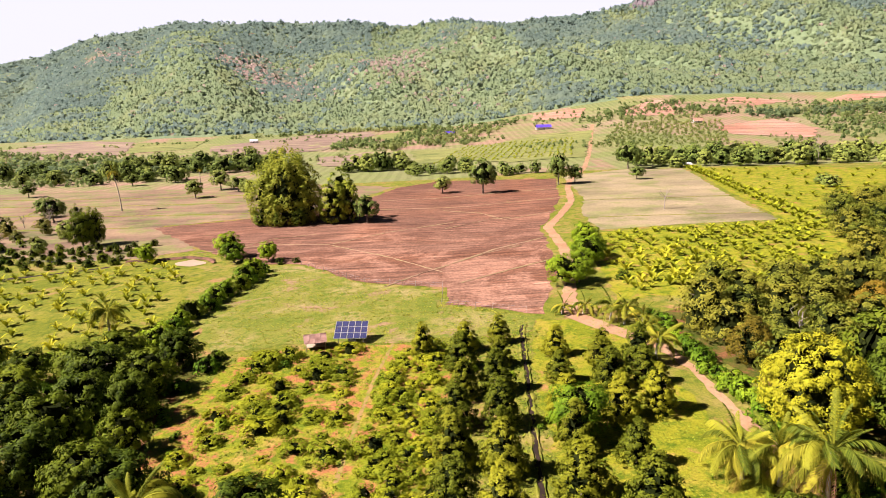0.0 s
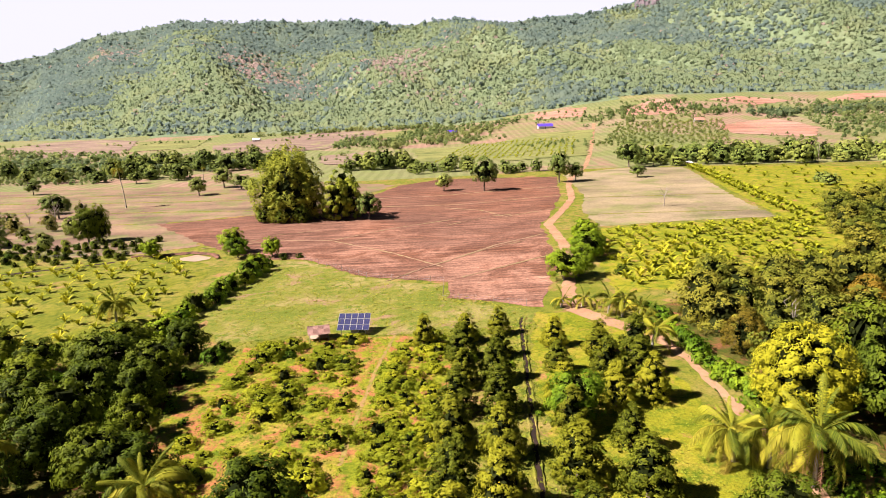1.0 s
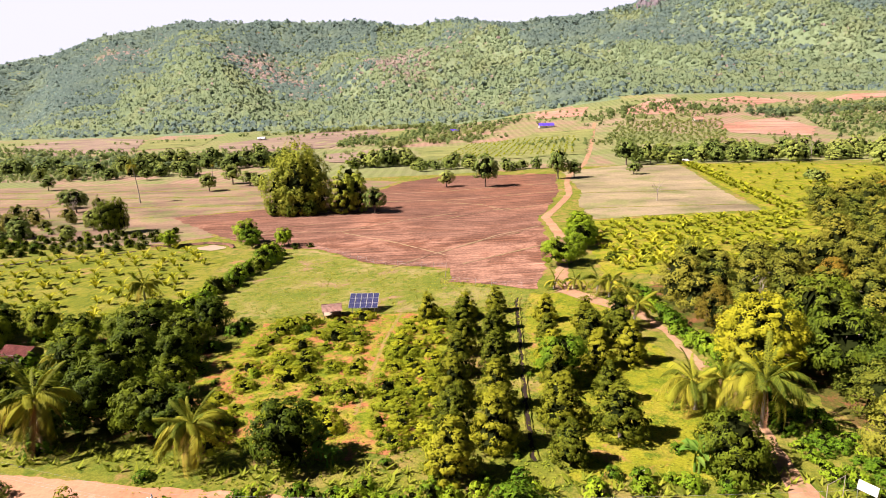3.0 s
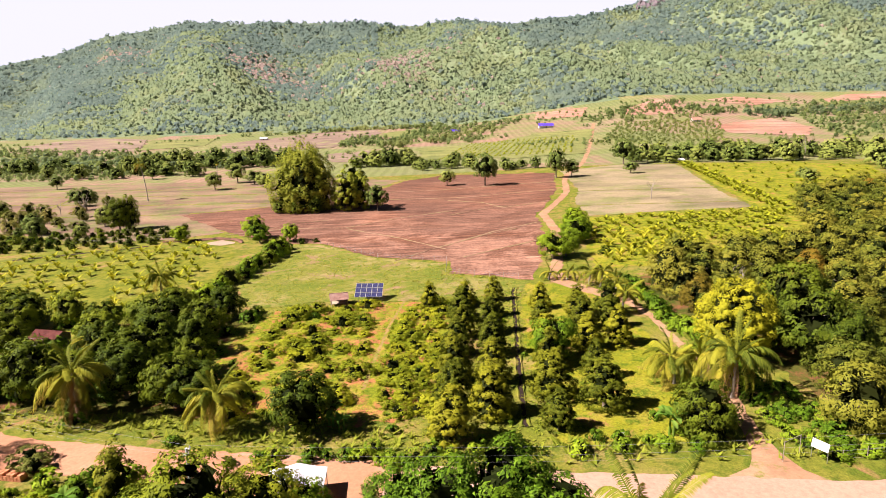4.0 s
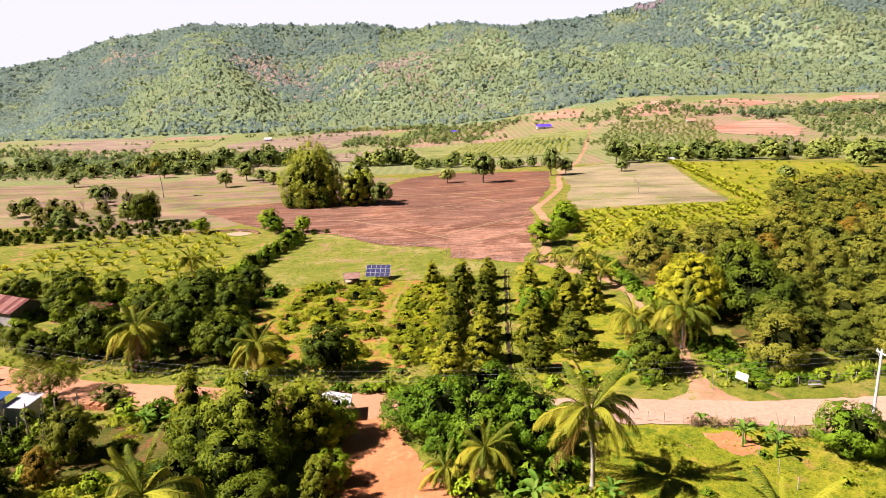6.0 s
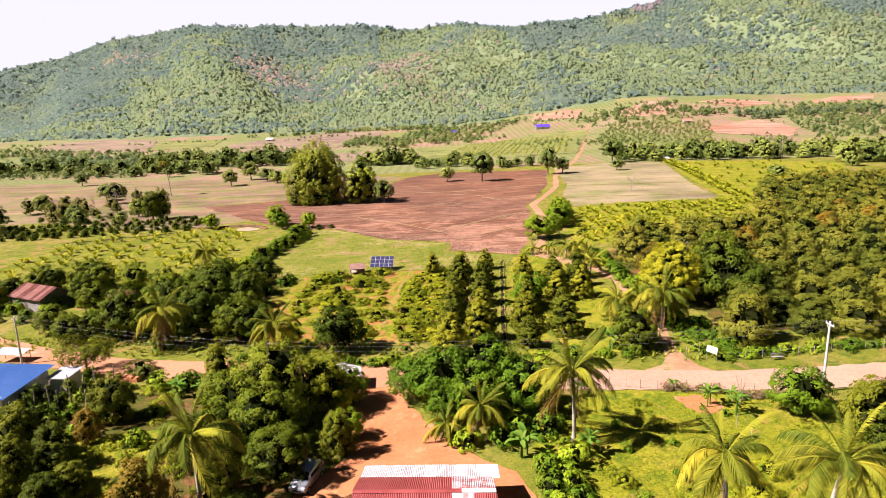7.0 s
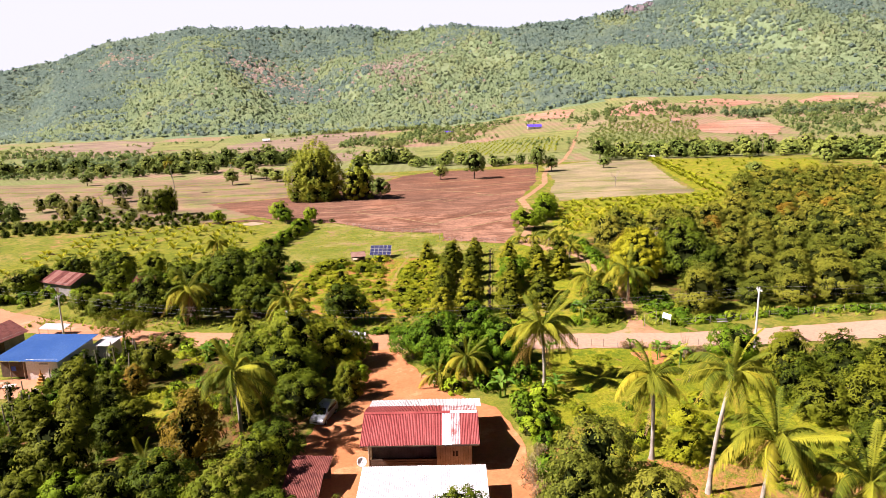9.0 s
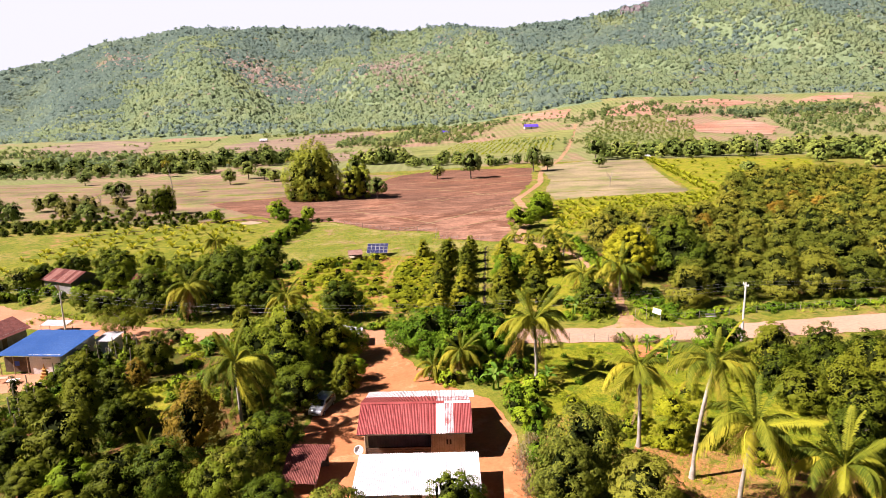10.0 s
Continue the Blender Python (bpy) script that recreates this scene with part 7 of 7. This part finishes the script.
def cable(a, b, sag, r=0.006):
    pts = []
    for i in range(13):
        s = i / 12
        p = a.lerp(b, s)
        p.z -= sag * 4 * s * (1 - s)
        pts.append(p)
    verts, faces = [], []
    for i, p in enumerate(pts):
        verts += [p + Vector((0, r, 0)), p + Vector((0, 0, r)), p + Vector((0, -r, 0)), p + Vector((0, 0, -r))]
        if i:
            faces += [((i - 1) * 4 + k, (i - 1) * 4 + (k + 1) % 4, i * 4 + (k + 1) % 4, i * 4 + k) for k in range(4)]
    me = bpy.data.meshes.new("cable")
    me.from_pydata([tuple(v) for v in verts], [], faces)
    me.materials.append(M["wire"])
    tagged(new("cable", me), "thin overhead cable between the poles", "cable", "overhead cables")


farm_poles = [power_pole(*p) for p in ((-104, 62, 8.2), (-67.9, 42.2, 7.9), (-23.1, 22.8, 8.1), (42.4, 18.0, 8.6), (80, 17.5, 8.4), (118, 20, 8.4))]
for a, b in zip(farm_poles, farm_poles[1:]):
    for k, dz in ((-0.65, -0.08), (0.65, -0.08), (0.12, -0.9)):
        cable(a + Vector((0, k, dz)), b + Vector((0, k, dz)), (a - b).length * 0.014 + (0.2 if k == 0.12 else 0))
solar_array()
field_shelter()
minivan()
dish()
canopy()


def signboard():
    e = empty("signboard", pose(34.05, 28.7, gz(34.05, 28.7), 0, 0, -60), "plain white signboard on two thin posts", "sign")
    bm = bmesh.new()
    m = Matrix.Translation((0, 0, 1.55)) @ Matrix.Rotation(radians(-14), 4, 'X')
    box(bm, -0.8, -0.03, -0.42, 0.8, 0.03, 0.42, m, 0.008)
    part("board", bm, M["white_paint"], e, "blank white board")
    posts(e, [(-0.75, 0.02), (0.75, 0.02)], -0.2, 1.5, 0.035, M["steel"])


def barrier():
    e = empty("track_gate", pose(31.8, 29.6, gz(31.8, 29.6)), "light pole frame standing beside the track mouth", "gate")
    posts(e, [(-1.2, -1.0), (1.0, 0.2)], -0.2, 2.2, 0.035, M["dry_twig"])
    bm = bmesh.new()
    rod(bm, (-1.2, -1.0, 2.1), (1.0, 0.2, 2.15), 0.03, None, 6)
    part("bar", bm, M["dry_twig"], e)


def fence(line, gap, high, label, group, wires=2, seed=0, material="dry_twig"):
    """Posts with strands of wire; each post a part."""
    r = random.Random(seed)
    x0, y0 = line[0]
    e = empty("fence", pose(0, 0, 0), label, "fence", group)
    tops = []
    for (ax, ay), (bx, by) in zip(line, line[1:]):
        n = max(1, int(math.hypot(bx - ax, by - ay) / gap))
        for i in range(n):
            x, y = ax + (bx - ax) * i / n + r.uniform(-0.15, 0.15), ay + (by - ay) * i / n + r.uniform(-0.15, 0.15)
            z = gz(x, y)
            h = high * r.uniform(0.85, 1.15)
            bm = bmesh.new()
            rod(bm, (x, y, z - 0.15), (x + r.uniform(-0.06, 0.06), y, z + h), 0.05, 0.035, 6)
            part("post", bm, M[material], e)
            tops.append(Vector((x, y, z + high * 0.85)))
    for k in range(wires):
        verts, faces = [], []
        for i, p in enumerate(tops):
            q = p + Vector((0, 0, -k * high * 0.35))
            verts += [q + Vector((0, 0, 0.008)), q + Vector((0.007, 0.007, -0.006)), q + Vector((-0.007, -0.007, -0.006))]
            if i:
                o = i * 3 - 3
                faces += [(o + j, o + (j + 1) % 3, o + 3 + (j + 1) % 3, o + 3 + j) for j in range(3)]
        mesh_ob("strand", verts, faces, M["wire"], False, e)


signboard()
barrier()
fence([(19, 22.4), (26, 20.9), (33, 19.4), (39, 18.6)], 1.6, 1.2, "weathered stick fence with wire beside the lawn", "roadside fences", 2, 1)
fence([(36, 28.3), (48, 29.2), (62, 29.8), (80, 30.4)], 2.2, 1.2, "post and wire fence along the grove", "roadside fences", 3, 2)
fence([(-36, 145.5), (-18, 125.5), (-1, 118.5), (-1, 107), (17, 98)], 3.0, 1.3, "thin stick fence along the ploughed field", "field fences", 2, 3)
fence([(-115, 162), (-95, 160), (-80, 160)], 3.0, 1.2, "thin stick fence beside the stubble field", "field fences", 2, 4)
fence([(28.6, 16.8), (29.2, 11), (30, 6)], 2.0, 1.4, "leaning stick fence across the lawn", "roadside fences", 0, 5)
# tall stakes of the vine garden
for k, (x, y) in enumerate(((-53.9, 23.9), (-52.4, 24.7), (-51.6, 25.8), (-52.3, 28.9), (-50.7, 26.5), (-49.4, 27.4), (-49.4, 29.6), (-48.2, 28.3), (-55.2, 21.6), (-59.5, 15.6), (-60.6, 13.8), (-54.9, 17.5), (-56.6, 14.2), (-56.4, 11.2), (-54.3, 10.9), (-52.6, 9.4), (-54.6, 7.6), (-52.1, 5.7), (-50.4, 2.6), (-52.6, 1.2), (-53.2, 26.2), (-50.2, 23.2), (-47.6, 24.4), (-47, 30.2), (-46.2, 26.8))):
    r = random.Random(k)
    e = empty("vine_stake", pose(x, y, gz(x, y)), "tall bare wooden stake of the vine garden", "stake", "vine stakes")
    bm = bmesh.new()
    rod(bm, (0, 0, -0.2), (r.uniform(-0.25, 0.25), r.uniform(-0.1, 0.1), r.uniform(2.8, 3.8)), 0.10, 0.07, 7)
    part("stake", bm, M["dry_twig"], e)
    if k % 3 != 1:
        cm = crown_mesh("vine", 900 + k, r.uniform(1.7, 3.0), 0.75, column, 18, 320, 0.26, 0.15, M["mango"], 0.1, clump=0.5)
        o = new("vine", cm)
        o.parent = e
        tagged(o, "dark green climbing vine")

mk = empty("marker_post", pose(17.2, 34.6, gz(17.2, 34.6)), "short white marker post in the verge", "post")
bm = bmesh.new()
box(bm, -0.14, -0.14, -0.2, 0.14, 0.14, 0.7, None, 0.03)
part("post", bm, M["white_paint"], mk)


# ---- sticks, dry plants and loose things ----
M["dry_leaf"] = foliage("dry_leaf", (0.20, 0.12, 0.06), (0.34, 0.24, 0.12), (0.30, 0.26, 0.09), 0.15, 0.85)


def dry_brush(x, y, size, high, seed, label, name="dry_bush", group=""):
    """Thin crossing twigs with a few withered leaves."""
    r = random.Random(seed)
    e = empty(name, pose(x, y, gz(x, y), 0, 0, r.uniform(0, 360)), label, "bush", group)
    bm = bmesh.new()
    for i in range(22):
        a, q = r.uniform(0, 6.28), size * r.uniform(0.1, 0.5)
        b = Vector((math.cos(a) * q, math.sin(a) * q, -0.1))
        rod(bm, b, b + Vector((r.uniform(-0.5, 0.5) * size, r.uniform(-0.5, 0.5) * size, high * r.uniform(0.5, 1.1))), 0.025, 0.008, 4)
    part("twigs", bm, M["dry_twig"], e)
    g = np.random.default_rng(seed)
    n = 260
    c = np.stack([g.normal(0, size * 0.34, n), g.normal(0, size * 0.34, n), high * g.uniform(0.05, 0.85, n)], 1)
    v, f = leaf_quads(c, g.normal(size=(n, 3)) + np.array([0, 0, 0.6]), 0.3, 0.1, g)
    mesh_ob("leaves", v, f.tolist(), M["dry_leaf"], False, e, "withered brown leaves")


for i, (x, y, s, h) in enumerate(((25.4, 20.6, 1.0, 1.1), (27.2, 20.2, 1.2, 1.2), (29.0, 19.9, 0.9, 1.0), (30.6, 19.4, 1.1, 1.3), (7.6, -8.5, 1.4, 1.6), (7.4, -10.6, 1.6, 1.8), (7.8, -12.8, 1.3, 1.5), (7.3, -14.6, 1.4, 1.4), (8.8, -6.0, 1.2, 1.2))):
    dry_brush(x, y, s, h, 900 + i, "dry brown brush with withered leaves", "dry_bush", "dry bushes")
for i in range(7):
    dry_brush(33.0 + i * 0.75, 17.5 + (i % 2) * 0.2 - i * 0.05, 0.8, 1.0, 930 + i, "brown dried hedge plant beside the road", "dry_hedge_plant", "dry hedge")
sticks = empty("bamboo_sticks", pose(32, 15.8, gz(32, 15.8)), "bundle of leaning pale bamboo sticks", "sticks")
for i in range(6):
    r = random.Random(i)
    bm = bmesh.new()
    rod(bm, (r.uniform(-0.5, 0.5), r.uniform(-0.4, 0.4), -0.1), (r.uniform(-1.2, 0.8), r.uniform(-0.5, 0.5), r.uniform(2.6, 4.2)), 0.035, 0.02, 6)
    part("stick", bm, M["old_wood"], sticks)
bench = empty("wooden_bench", pose(42.3, 27.8, gz(42.3, 27.8), 0, 0, 2), "weathered plank bench beside the road", "bench")
bm = bmesh.new()
box(bm, -0.8, -0.2, 0.42, 0.8, 0.2, 0.47, None, 0.01)
part("seat", bm, M["grey_wood"], bench)
bm = bmesh.new()
box(bm, -0.8, 0.2, 0.62, 0.8, 0.24, 0.82, None, 0.01)
part("backrest", bm, M["grey_wood"], bench)
posts(bench, [(-0.7, -0.15), (0.7, -0.15)], -0.05, 0.42, 0.035, M["dark_wood"], "leg")
posts(bench, [(-0.7, 0.18), (0.7, 0.18)], -0.05, 0.8, 0.035, M["dark_wood"], "leg")
M["fired_clay"] = surface("fired_clay", (0.50, 0.20, 0.09), (0.58, 0.27, 0.13), 1.5, 9, 0.9, 0.01)
pile = empty("brick_pile", pose(-46.5, 33.2, gz(-46.5, 33.2), 0, 0, -12), "low stack of orange bricks on the verge", "bricks")
brick = None
for i in range(8):
    for j in range(2):
        for k in range(3 - (i % 3 == 0)):
            m = Matrix.Translation((-1.6 + i * 0.44, -0.25 + j * 0.5, k * 0.26)) @ Matrix.Rotation(random.Random(i * 9 + j * 3 + k).uniform(-0.12, 0.12), 4, 'Z')
            if brick is None:
                bm = bmesh.new()
                box(bm, -0.2, -0.22, 0, 0.2, 0.22, 0.25, None, 0.015)
                brick = part("brick", bm, M["fired_clay"], pile)
                brick.matrix_local = m
            else:
                again(brick, pile, m)
